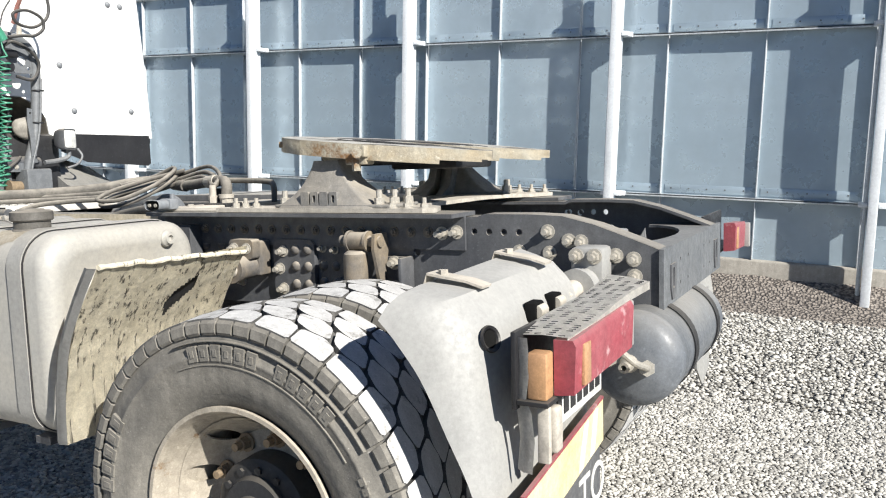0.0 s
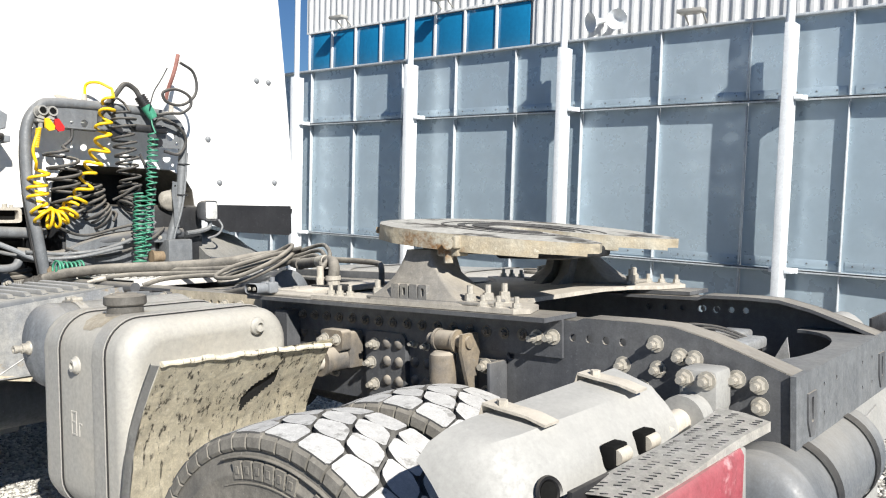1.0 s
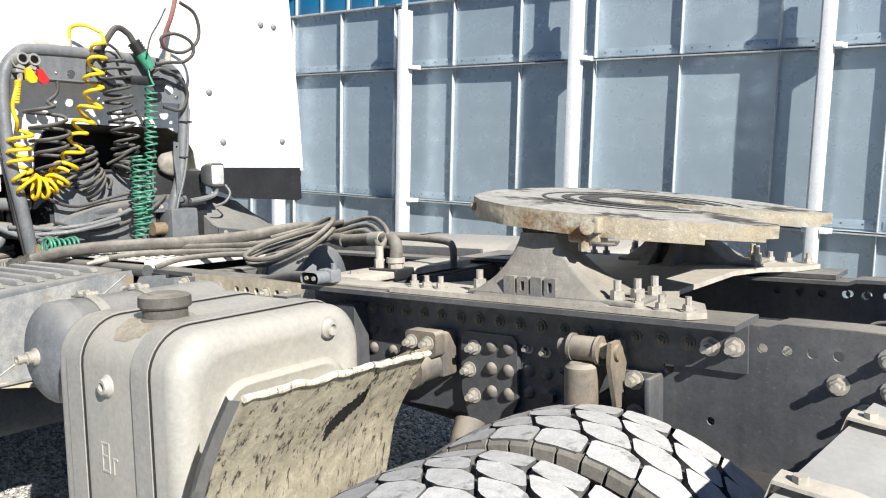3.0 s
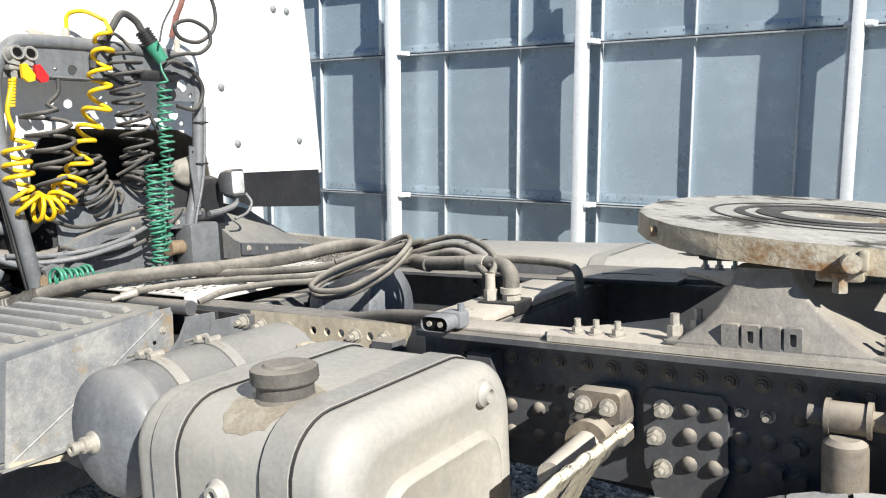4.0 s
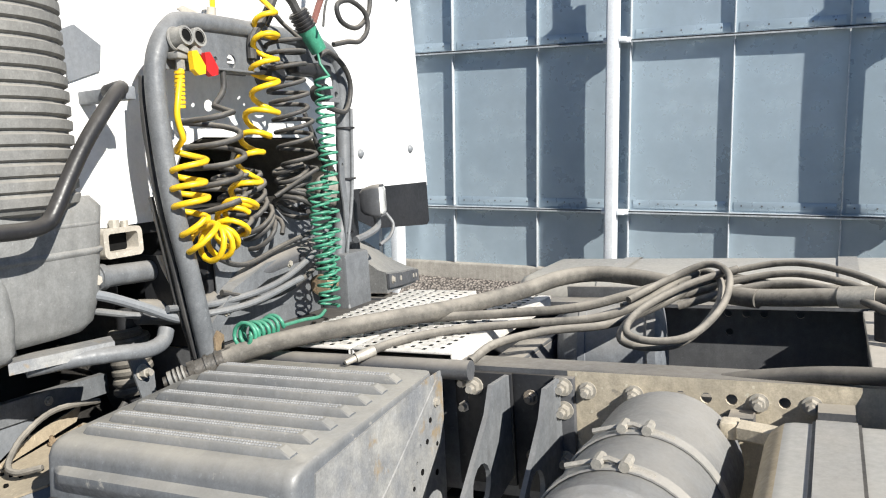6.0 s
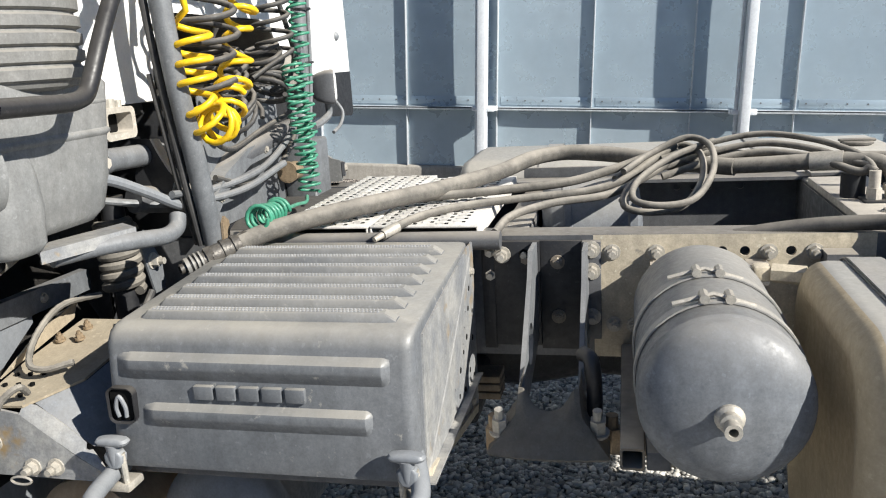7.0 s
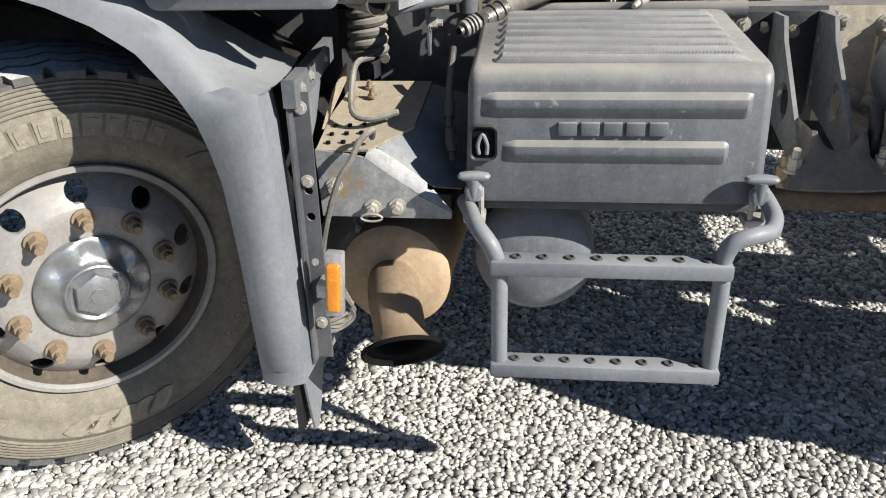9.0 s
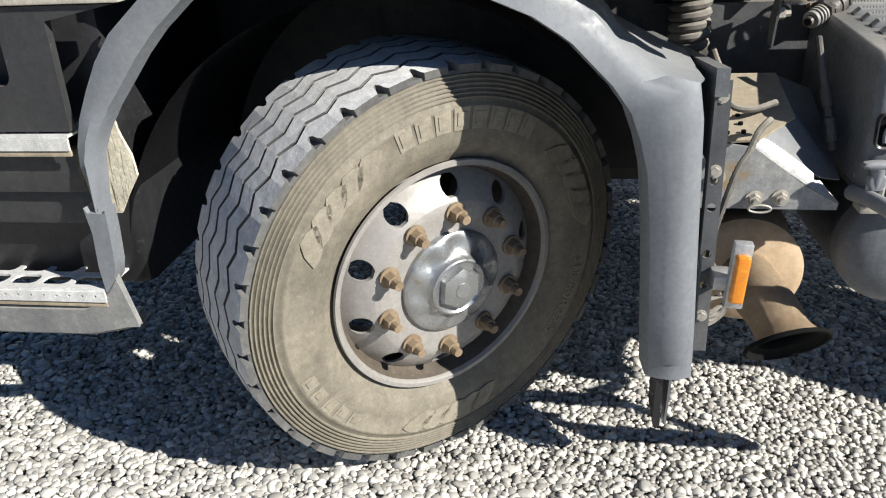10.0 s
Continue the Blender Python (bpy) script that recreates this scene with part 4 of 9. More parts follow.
    for k in range(56):
        t = 2 * math.pi * k / 56
        edge.append((t, 0.066 + 0.010 * rng.random() + 0.005 * math.sin(5 * t) + (0.040 * max(0, math.cos(t + 1.7)) ** 2)))

    def lie(x, y):
        """On the tank's top, bent down over its rounded edge."""
        over = min(max(0.0, y0 + 0.10 - y), 0.095)
        return (x, y, z1 - 0.10 + math.sqrt(0.01 - over * over) + 0.0012)
    ring_loft(bm, [[lie(CX + 0.95 * (0.045 + (r - 0.045) * f) * math.cos(t), 0.06 + (0.045 + (r - 0.045) * f) * math.sin(t)) for t, r in edge] for f in (0.0, 0.25, 0.5, 0.75, 1.0)], True)
    part("spill_stain", bm, M_SPILL, tank, "brown oily stain round the cap")
    # threaded bosses
    for p, d in (((2.290, y0, 0.952), (0, -1, 0)), ((x1 + 0.001, 0.362, 1.036), (1, 0, 0))):
        bm = B()
        lathe(bm, [(0.027, -0.004), (0.025, 0.004), (0.019, 0.009), (0.017, 0.016), (0.010, 0.016), (0.009, 0.006), (0, 0.006)], p, d, 24)
        part("boss", bm, M_TANK, tank)
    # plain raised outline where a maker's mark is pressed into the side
    bm = B()
    yb = y0 - 0.002
    for a, c, e, f in ((0.0, 0.006, 0.76, 0.83), (0.006, 0.03, 0.824, 0.83), (0.006, 0.027, 0.795, 0.801), (0.006, 0.033, 0.76, 0.766), (0.027, 0.033, 0.766, 0.83), (0.045, 0.051, 0.76, 0.80), (0.051, 0.065, 0.794, 0.80)):
        a, c, e, f = 2.25 + a, 2.25 + c, e - 0.01, f - 0.01
        box(bm, a, c, yb, yb + 0.004, e, f, 0.001, 1)
    part("raised_mark", bm, M_TANK, tank)
    # support bracket and the little red pull below
    for x in (2.160, 2.425):
        bm = B()
        prism(bm, [(-0.03, 0.485), (0.60, 0.485), (0.60, 1.06), (0.545, 1.06), (0.545, 0.58), (0.47, 0.506), (-0.03, 0.506)], "x", x - 0.03, x + 0.03)
        part("tank_bracket", bm, M_FRAME, tank)
    bm = B()
    tube(bm, smooth_path([(2.572, 0.015, 0.585), (2.58, 0.002, 0.63), (2.578, -0.01, 0.675)]), 0.009, 8)
    part("drain_pull", bm, M_REDP, tank, "small red plastic rod")
    # angled pipe union between tank and rail
    bm = B()
    box(bm, 1.975, 2.008, 0.45, 0.49, 1.028, 1.060, 0.006)
    cyl(bm, (2.01, 0.46, 1.045), (2.07, 0.44, 1.045), 0.020, seg=6)
    cyl(bm, (2.04, 0.45, 1.045), (2.095, 0.43, 1.045), 0.014, seg=12)
    part("pipe_union", bm, M_RAIL_MUD, tank, "sandy angled pipe union")


def air_tank(name, centre, r, ya, yb, label, mats=M_AIR, nozzle=True):
    """A pressure tank lying across the truck with domed ends."""
    cx, cz = centre
    bm = B()
    prof = []
    L = yb - ya
    d = r * 0.42
    for t in np.linspace(0, math.pi / 2, 9):
        prof.append((r * math.sin(t), d * (1 - math.cos(t))))
    prof += [(r, d + 0.02), (r + 0.0015, d + 0.022), (r + 0.0015, d + 0.03), (r, d + 0.032), (r, L - d)]
    for t in np.linspace(math.pi / 2, 0, 9)[1:]:
        prof.append((r * math.sin(t), L - d * (1 - math.cos(t))))
    lathe(bm, prof, (cx, ya, cz), (0, 1, 0), 48)
    bmesh.ops.remove_doubles(bm, verts=bm.verts[:], dist=0.0003)
    tk = part(name, bm, mats, truck, label, 50)
    if nozzle:
        bm = B()
        lathe(bm, [(0.024, 0.010), (0.022, -0.003), (0.016, -0.008), (0.0165, -0.022), (0.011, -0.024), (0.011, -0.034), (0.013, -0.035), (0.013, -0.047), (0.007, -0.047), (0.006, -0.02), (0, -0.02)], (cx, ya - 0.001, cz), (0, 1, 0), 20)
        part("nozzle", bm, M_BOLT, tk)
    return tk


def build_air_tanks():
    t = air_tank("air_tank", (1.876, 0.958), 0.134, -0.024, 0.56, "dusty blue-grey air pressure tank")
    for y in (0.125, 0.278):
        bm = B()
        lathe(bm, [(0.1355, -0.014), (0.1385, -0.014), (0.1385, 0.014), (0.1355, 0.014)], (1.876, y, 0.958), (0, 1, 0), 48)
        band = part("clamp_band", bm, M_STRAP, t)
        bm = B()
        for dx in (-0.020, 0.020):
            cyl(bm, (1.870 + dx, y - 0.016, 1.100), (1.870 + dx, y + 0.018, 1.100), 0.0085, seg=8)
        tube(bm, [(1.80, y - 0.004, 1.088), (1.865, y, 1.105), (1.93, y, 1.085)], 0.0045, 6)
        part("clamp_bolt", bm, M_BOLT, t)
    bm = B()
    box(bm, 1.76, 1.80, 0.1, 0.60, 0.795, 0.83, 0.003)
    box(bm, 1.90, 1.94, 0.1, 0.60, 0.795, 0.83, 0.003)
    part("tank_rest", bm, M_FRAME, t)
    bm = B()
    o, i = rrect(1.715, 1.757, 0.795, 0.835, 0.005, 2), rrect(1.719, 1.753, 0.799, 0.831, 0.003, 2)
    ring_loft(bm, [[(a, 0.60, c) for a, c in o], [(a, 0.10, c) for a, c in o], [(a, 0.10, c) for a, c in i], [(a, 0.60, c) for a, c in i]], True)
    part("square_tube", bm, M_FRAME_DUSTY, t, "hollow square steel tube", 30)
    for x in (1.80, 2.0):
        bm = B()
        prism(bm, [(x - 0.022, 0.99), (x + 0.022, 0.99), (x + 0.022, 1.035), (x - 0.022, 1.035)], "y", 0.555, 0.608, [rrect(x - 0.013, x + 0.013, 1.0, 1.025, 0.004, 2)])
        part("bracket", bm, M_FRAME_DUSTY, t)
    air_tank("air_tank", (0.947, 0.632), 0.132, 0.06, 0.62, "grey air tank under the battery box", M_AIR, False)
    air_tank("air_tank", (3.975, 0.750), 0.118, 0.45, 1.12, "grey air tank across the rear of the chassis", M_AIR, True)
    bm = B()
    tube(bm, smooth_path([(4.018, 0.47, 0.735), (4.024, 0.41, 0.755), (4.008, 0.37, 0.775), (3.975, 0.34, 0.815)]), 0.0085, 10)
    cyl(bm, (4.010, 0.49, 0.733), (4.022, 0.435, 0.746), 0.020, seg=6)
    cyl(bm, (3.925, 0.48, 0.745), (3.932, 0.43, 0.760), 0.017, seg=6)
    part("drain_pipe", bm, M_BOLT, truck)
    for y in (0.66, 0.98):
        bm = B()
        lathe(bm, [(0.1195, -0.02), (0.1225, -0.02), (0.1225, 0.02), (0.1195, 0.02)], (3.975, y, 0.750), (0, 1, 0), 40)
        box(bm, 3.96, 4.005, y - 0.02, y + 0.02, 0.85, 0.875, 0.004)
        prism(bm, [(3.88, 0.86), (4.01, 0.86), (4.0, 0.80), (3.98, 0.755), (3.93, 0.80)], "y", y - 0.045, y - 0.035)
        part("clamp_band", bm, M_DARK, truck)
    # drive unit tank between the rails
    bm = B()
    lathe(bm, [(0, -0.03), (0.10, -0.025), (0.125, 0.0), (0.13, 0.03), (0.133, 0.032), (0.133, 0.05), (0.13, 0.052), (0.13, 0.20), (0.137, 0.205), (0.137, 0.225), (0.12, 0.24), (0.0, 0.25)], (1.52, 1.10, 1.0), (1, 0.12, 0.02), 40)
    part("air_dryer_tank", bm, M_AIR, truck, "dusty round tank between the rails", 45)


def build_battery_box():
    x0, x1, y0, y1, z0, z1 = 0.805, 1.385, 0.0, 0.53, 0.805, 1.066
    bm = B()
    # cover: a rounded shell leaning slightly in towards its top
    rings = []
    R = 0.030
    for z, inset in ((z0, 0.0), (z0 + 0.012, -0.003), (z1 - R, 0.012), (z1 - 0.012, 0.02), (z1 - 0.003, 0.033), (z1, 0.05)):
        rings.append([(a, c, z + 0.03 * max(0, (c - y0) / (y1 - y0)) * (z - z0) / (z1 - z0)) for a, c in rrect(x0 + inset * 0.4, x1 - inset * 0.08, y0 + inset, y1, 0.022, 4)])
    ring_loft(bm, rings, True, True, True)
    cover = part("battery_box", bm, M_BOX, truck, "ribbed grey plastic battery box cover", 40)

    def rib(xa, xb, za, zb, depth=0.016):
        """A pressed bar on the front with slanted ends."""
        b = B()
        zm = (za + zb) / 2
        yy = lambda z: y0 + 0.012 * (z - z0) / (z1 - z0)
        prof = [(za - 0.001, 0.001), (za + 0.012, -depth * 0.44), (za + 0.024, -depth * 0.90), (za + 0.028, -depth), (zb - 0.014, -depth * 0.98), (zb - 0.010, -depth * 0.92), (zb - 0.004, -depth * 0.45), (zb + 0.002, 0.001)]
        ra = [[(xx, yy(z) + min(0.001, d * k) + 0.001, (z - zm) * (0.88 + 0.12 * k) + zm) for z, d in prof] for xx, k in ((xa, 0.0), (xa + 0.014, 0.45), (xa + 0.029, 0.94), (xa + 0.034, 1.0), (xb - 0.016, 1.0), (xb - 0.012, 0.94), (xb - 0.006, 0.45), (xb, 0.0))]
        ring_loft(b, ra, True, True, True)
        part("front_rib", b, M_BOX, cover, smooth=24)
    rib(0.835, 1.345, 0.972, 1.024)
    rib(0.872, 1.312, 0.880, 0.932)
    # raised plain blocks where the maker's word stands
    for k in range(5):
        b = B()
        xa = 0.985 + k * 0.043
        box(b, xa, xa + 0.036, -0.002, 0.012, 0.942, 0.968, 0.002)
        part("raised_mark", b, M_BOX, cover)
    # ribs on top, running along the truck
    for k in range(7):
        y = 0.075 + 0.062 * k
        zt = z1 + 0.03 * (y / (y1 - y0))
        b = B()
        prof = [(y - 0.017, zt - 0.004), (y - 0.012, zt + 0.012), (y - 0.009, zt + 0.0148), (y + 0.009, zt + 0.0162), (y + 0.012, zt + 0.014), (y + 0.017, zt - 0.002)]
        ring_loft(b, [[(0.862, a, c - 0.012) for a, c in prof], [(0.875, a, c) for a, c in prof], [(1.325, a, c) for a, c in prof], [(1.345, a, c - 0.012) for a, c in prof]], True, True, True)
        part("top_rib", b, M_BOX, cover, smooth=30)
        # raised anti-slip grains along each rib
        b = B()
        for q in range(64):
            for row in (0, 1):
                xx, yy = 0.884 + (q + 0.5 * row) * 0.0068, y - 0.005 + row * 0.009
                zz = zt + 0.0148 + (yy - y + 0.009) * 0.078
                vs = [b.verts.new((xx + dx, yy + dy, zz + dz)) for dx, dy, dz in ((-0.0026, -0.0035, 0), (0.0026, -0.0035, 0), (0.0026, 0.0035, 0), (-0.0026, 0.0035, 0), (0, 0, 0.0026))]
                for i in range(4):
                    b.faces.new((vs[i], vs[(i + 1) % 4], vs[4]))
        part("anti_slip_strip", b, M_GRIP, cover)
    # hand hole with its latch
    b = B()
    o, i = rrect(0.814, 0.868, 0.893, 0.962, 0.014, 4), rrect(0.818, 0.864, 0.897, 0.958, 0.011, 4)
    ring_loft(b, [[(a, -0.006, c) for a, c in i], [(a, -0.009, c) for a, c in o], [(a, 0.006, c) for a, c in o]], True)
    part("hand_hole_rim", b, M_BLACK, cover)
    b = B()
    prism(b, i, "y", -0.002, 0.004)
    part("hand_hole", b, M_SOOT_SHADE, cover)
    b = B()
    tube(b, smooth_path([(0.832, -0.004, 0.905), (0.830, -0.006, 0.925), (0.839, -0.007, 0.945), (0.848, -0.006, 0.925), (0.847, -0.004, 0.905)]), 0.004, 8)
    part("latch", b, M_GREY, cover)
    # end plate towards the rear, of dusty sheet steel, folded at its edges
    b = B()
    prism(b, [(0.045, 0.79), (0.52, 0.69), (0.54, 0.70), (0.56, 1.09), (0.50, 1.09), (0.075, 1.045)], "x", 1.3835, 1.3875, [circle(0.40 + 0.02 * q, 0.90 + 0.03 * q, 0.005, 8) for q in range(3)] + [circle(0.43, 0.80, 0.006, 8), circle(0.30, 0.84, 0.005, 8)])
    box(b, 1.388, 1.405, 0.03, 0.52, 0.785, 0.789, m=None)
    end = part("end_plate", b, M_GALV, cover, "dusty rust-specked sheet steel end plate")
    # a pressed crease running up it, dark holes and a few bolts
    b = B()
    tube(b, [(1.3850, 0.06, 0.795), (1.3850, 0.30, 0.930), (1.3850, 0.53, 1.075)], 0.004, 8)
    part("crease", b, M_GALV, end)
    b = B()
    ring_loft(b, [[(1.3875, 0.05, 0.785), (1.3935, 0.05, 0.785), (1.3935, 0.06, 0.800), (1.3875, 0.06, 0.800)], [(1.3875, 0.50, 0.700), (1.3935, 0.50, 0.700), (1.3935, 0.51, 0.716), (1.3875, 0.51, 0.716)]], True, True, True)
    part("foot_strip", b, M_RAIL_MUD, end)
    for yy, zz, rr in ((0.36, 0.86, 0.007), (0.40, 0.885, 0.005), (0.44, 0.905, 0.007), (0.47, 0.96, 0.006), (0.49, 1.00, 0.006), (0.505, 0.88, 0.007), (0.46, 0.82, 0.006), (0.40, 0.80, 0.006), (0.34, 0.81, 0.005), (0.50, 0.79, 0.007), (0.43, 0.76, 0.006), (0.515, 0.94, 0.005)):
        b = B()
        cyl(b, (1.3865, yy, zz), (1.3885, yy, zz), rr, seg=10)
        part("hole", b, M_SOOT_SHADE, end)
    bolts(end, [(1.3875, 0.30, 0.775), (1.3875, 0.47, 0.74), (1.3875, 0.52, 1.03)], (1, 0, 0), 0.009, 0.008)
    b = B()
    box(b, 0.82, 1.385, 0.03, 0.54, 0.775, 0.80, 0.004)
    part("tray", b, M_FRAME, cover)
    # rubber T-catches
    for x in (0.823, 1.372):
        b = B()
        ring_loft(b, [[(x + a, -0.023 + c, z) for a, c in rrect(-h, h, -0.013 + k, 0.013 - k, 0.011 - k * 0.6, 4)] for z, h, k in ((0.857, 0.018, 0.004), (0.861, 0.030, 0.001), (0.866, 0.033, 0.0), (0.871, 0.029, 0.002), (0.874, 0.014, 0.005))], True, True, True)
        cyl(b, (x, -0.023, 0.815), (x, -0.023, 0.860), 0.009, 0.014, seg=14)
        ring_loft(b, [[(x + a, -0.021 + c, z) for a, c in rrect(-h, h, -0.011, 0.011, 0.006, 3)] for z, h in ((0.816, 0.012), (0.826, 0.018), (0.838, 0.019), (0.846, 0.013))], True, True, True)
        part("rubber_catch", b, M_GREY, cover)
        b = B()
        tube(b, [(x - 0.012, -0.022, 0.842), (x - 0.012, -0.020, 0.775), (x + 0.014, -0.020, 0.775), (x + 0.014, -0.022, 0.842)], 0.006, 8)
        box(b, x - 0.022, x + 0.022, -0.028, 0.02, 0.765, 0.782, 0.003)
        part("catch_hook", b, M_BOLT, cover)


def build_side_step():
    y = -0.15
    bm = B()
    tube(bm, smooth_path([(1.372, 0.03, 0.842), (1.392, -0.02, 0.815), (1.395, -0.06, 0.800), (1.375, -0.11, 0.795), (1.340, -0.14, 0.800), (1.302, y, 0.788), (1.287, y, 0.750), (1.29, y, 0.70), (1.288, y, 0.49)], 5), 0.0165, 14)
    st = part("side_step", bm, M_GREY, truck, "two-rung grey tubular step below the battery box")
    bm = B()
    tube(bm, smooth_path([(0.80, 0.03, 0.79), (0.815, -0.04, 0.80), (0.835, -0.12, 0.80), (0.862, y, 0.775), (0.876, y, 0.735), (0.879, y, 0.70), (0.879, y, 0.49)], 5), 0.0165, 14)
    part("side_tube", bm, M_GREY, st)
    for zt in (0.752, 0.527):
        bm = B()
        box(bm, 0.862, 1.305, y - 0.024, y + 0.026, zt - 0.031, zt, 0.005)
        rung = part("rung", bm, M_GREY, st)
        k0 = None
        for k in range(8):
            x = 0.91 + 0.050 * k
            if k0 is None:
                bm = B()
                lathe(bm, [(0.0105, 0.0), (0.009, 0.0035), (0.0068, 0.004), (0.0058, 0.001), (0.0, 0.0008)], (x, y, zt), (0, 0, 1), 12)
                k0 = part("grip_stud", bm, M_DARK, rung)
            else:
                clone(k0, (0.050 * k, 0, 0))


build_frame()
build_angle_and_plate()
build_fifth_wheel()
build_fuel_tank()
build_air_tanks()
build_battery_box()
build_side_step()

# ---- wheels ----
def wheel_matrix(centre, yaw, lean=0.0):
    """Wheel axis along local -y (outwards), in the truck's frame from a place in the world."""
    return CH.inverted() @ Matrix.Translation(centre) @ Matrix.Rotation(yaw, 4, "Z") @ Matrix.Rotation(lean, 4, "X")


def wpart(name, bm, material, parent, m, label="", smooth=35):
    bmesh.ops.transform(bm, matrix=m, verts=bm.verts[:])
    return part(name, bm, material, parent, label, smooth)


def tyre_carcass(bm, R, w, rim_r, ribbed=False):
    """Profile of a truck tyre turned about the y axis; -y is the outer side."""
    h, d = w / 2, R - rim_r
    prof = [(0.0, 0.80), (0.075, 0.86), (0.14, 0.925), (0.15, 0.93), (0.16, 0.945), (0.19, 0.955), (0.20, 0.965), (0.35, 1.0), (0.54, 0.995), (0.555, 1.008), (0.58, 1.008), (0.595, 0.985), (0.6875, 0.955), (0.8125, 0.91), (0.90, 0.86)]
    prof = [(rim_r + d * a, -h * b) for a, b in prof]
    if ribbed:
        # fine raised rings between the lettering and the shoulder
        prof = prof[:-3]
        for i in range(6):
            r, y = rim_r + d * (0.64 + 0.041 * i), -h * (0.975 - 0.014 * i)
            prof += [(r, y + 0.002), (r + 0.0015, y - 0.0022), (r + 0.0045, y - 0.0022), (r + 0.006, y + 0.002)]
        prof.append((R - 0.020, -h * 0.875))
    prof += [(R - 0.018, -h * 0.6), (R - 0.015, 0)]
    full = prof + [(r, -y) for r, y in reversed(prof[:-1])]
    lathe(bm, [(r, y) for r, y in full], (0, 0, 0), (0, 1, 0), 96)


def block(bm, R, poly, depth, crown):
    """One tread block: poly is (angle, y); raised from the groove to the running face."""
    top, bot = [], []
    for a, y in poly:
        rr = R - crown * (y / 0.14) ** 2
        top.append(bm.verts.new((rr * math.cos(a), y, rr * math.sin(a))))
        rb = rr - depth
        bot.append(bm.verts.new((rb * math.cos(a), y, rb * math.sin(a))))
    bm.faces.new(top)
    n = len(poly)
    for i in range(n):
        f = bm.faces.new((bot[i], bot[(i + 1) % n], top[(i + 1) % n], top[i]))
        f.material_index = 1


def shrink(poly, R, gap):
    """Moves every side of a block inwards by the same gap and cuts its corners."""
    pts = [Vector((a * R, y)) for a, y in poly]
    n = len(pts)
    area = sum(pts[i].x * pts[(i + 1) % n].y - pts[(i + 1) % n].x * pts[i].y for i in range(n))
    sgn = 1 if area > 0 else -1
    inner = []
    for i in range(n):
        p, c, q = pts[i - 1], pts[i], pts[(i + 1) % n]
        d0, d1 = (c - p).normalized(), (q - c).normalized()
        n0, n1 = Vector((-d0.y, d0.x)) * sgn, Vector((-d1.y, d1.x)) * sgn
        m = n0 + n1
        inner.append(c + m * (gap / max(0.35, m.dot(n0))))
    out = []
    for i in range(n):
        p, c, q = inner[i - 1], inner[i], inner[(i + 1) % n]
        cut = 0.007
        out.append(c + (p - c).normalized() * cut)
        out.append(c + (q - c).normalized() * cut)
    return [(v.x / R, v.y) for v in out]


def drive_tread(bm, R, w, pitches=30):
    """Slanted interlocking blocks, two rows and two shoulders whose lugs reach down the sidewall."""
    rng = random.Random(3)
    da = 2 * math.pi / pitches
    edges = [-0.138, -0.066, 0.0, 0.066, 0.138]
    for row in range(4):
        y0, y1 = edges[row], edges[row + 1]
        off = (0.0, 0.42, 0.92, 0.30)[row]
        lean = (0.14, 0.30, 0.30, 0.14)[row]
        for k in range(pitches):
            a = (k + off) * da
            j = [rng.uniform(-0.04, 0.04) for _ in range(4)]
            lo, hi = (0.007 if row else 0), (0.007 if row < 3 else 0)
            poly = [(a + j[0] * da, y0 + lo), (a + (0.58 + j[1]) * da, y0 - lo), (a + (1 + j[0]) * da, y0 + lo),
                    (a + (1 + lean + j[2]) * da, y1 - hi), (a + (0.42 + lean + j[3]) * da, y1 + hi), (a + (lean + j[2]) * da, y1 - hi)]
            block(bm, R, shrink(poly, R, 0.0036), 0.016, 0.010)
    lugs = 0
    for s in (-1, 1):
        for k in range(pitches * 2):
            a = (k + (0.0 if s < 0 else 0.6)) * da / 2
            rows = []
            for r, y, wide in ((R - 0.011, 0.132, 0.93), (R - 0.020, 0.1415, 0.93), (R - 0.040, 0.1455, 0.88), (R - 0.047, 0.141, 0.84)):
                rows.append([(r * math.cos(a + u * da / 2), s * (y - d), r * math.sin(a + u * da / 2)) for u, d in ((0.04, 0.012), (0.06, 0.0), (wide, 0.0), (wide + 0.02, 0.012))])
            ring_loft(bm, rows, False)
            lugs += 9
    bm.faces.ensure_lookup_table()
    for f in bm.faces[-lugs:]:
        f.material_index = 2


def rib_tread(bm, R, pitches=76):
    """Zigzag ribs and shoulders with rounded notches, as on a steering tyre."""
    edges = [-0.136, -0.078, -0.027, 0.027, 0.078, 0.136]
    da = 2 * math.pi / pitches
    z, g = 0.0095, 0.0050
    for row in range(5):
        y0, y1 = edges[row], edges[row + 1]
        for k in range(0, pitches, 2):
            a = k * da
            if row in (0, 4):
                s = 1 if row == 0 else -1
                o, i = (y0, y1 - g) if row == 0 else (y1, y0 + g)
                notch = [(0.0, 0.0), (1.10, 0.0), (1.20, 0.008), (1.28, 0.024), (1.42, 0.031), (1.56, 0.026), (1.64, 0.010), (1.74, 0.0), (2.0, 0.0)]
                poly = [(a + u * da, o + s * v) for u, v in notch] + [(a + 2 * da, i - z), (a + da, i + z), (a, i - z)]
                if row == 4:
                    poly = poly[::-1]
                block(bm, R, poly, 0.016, 0.009)
            else:
                for q in range(2):
                    sa = -z if q == 0 else z
                    poly = [(a + q * da, y0 + g + sa), (a + (q + 1) * da, y0 + g - sa), (a + (q + 1) * da, y1 - g - sa), (a + q * da, y1 - g + sa)]
                    block(bm, R, poly, 0.014, 0.009)


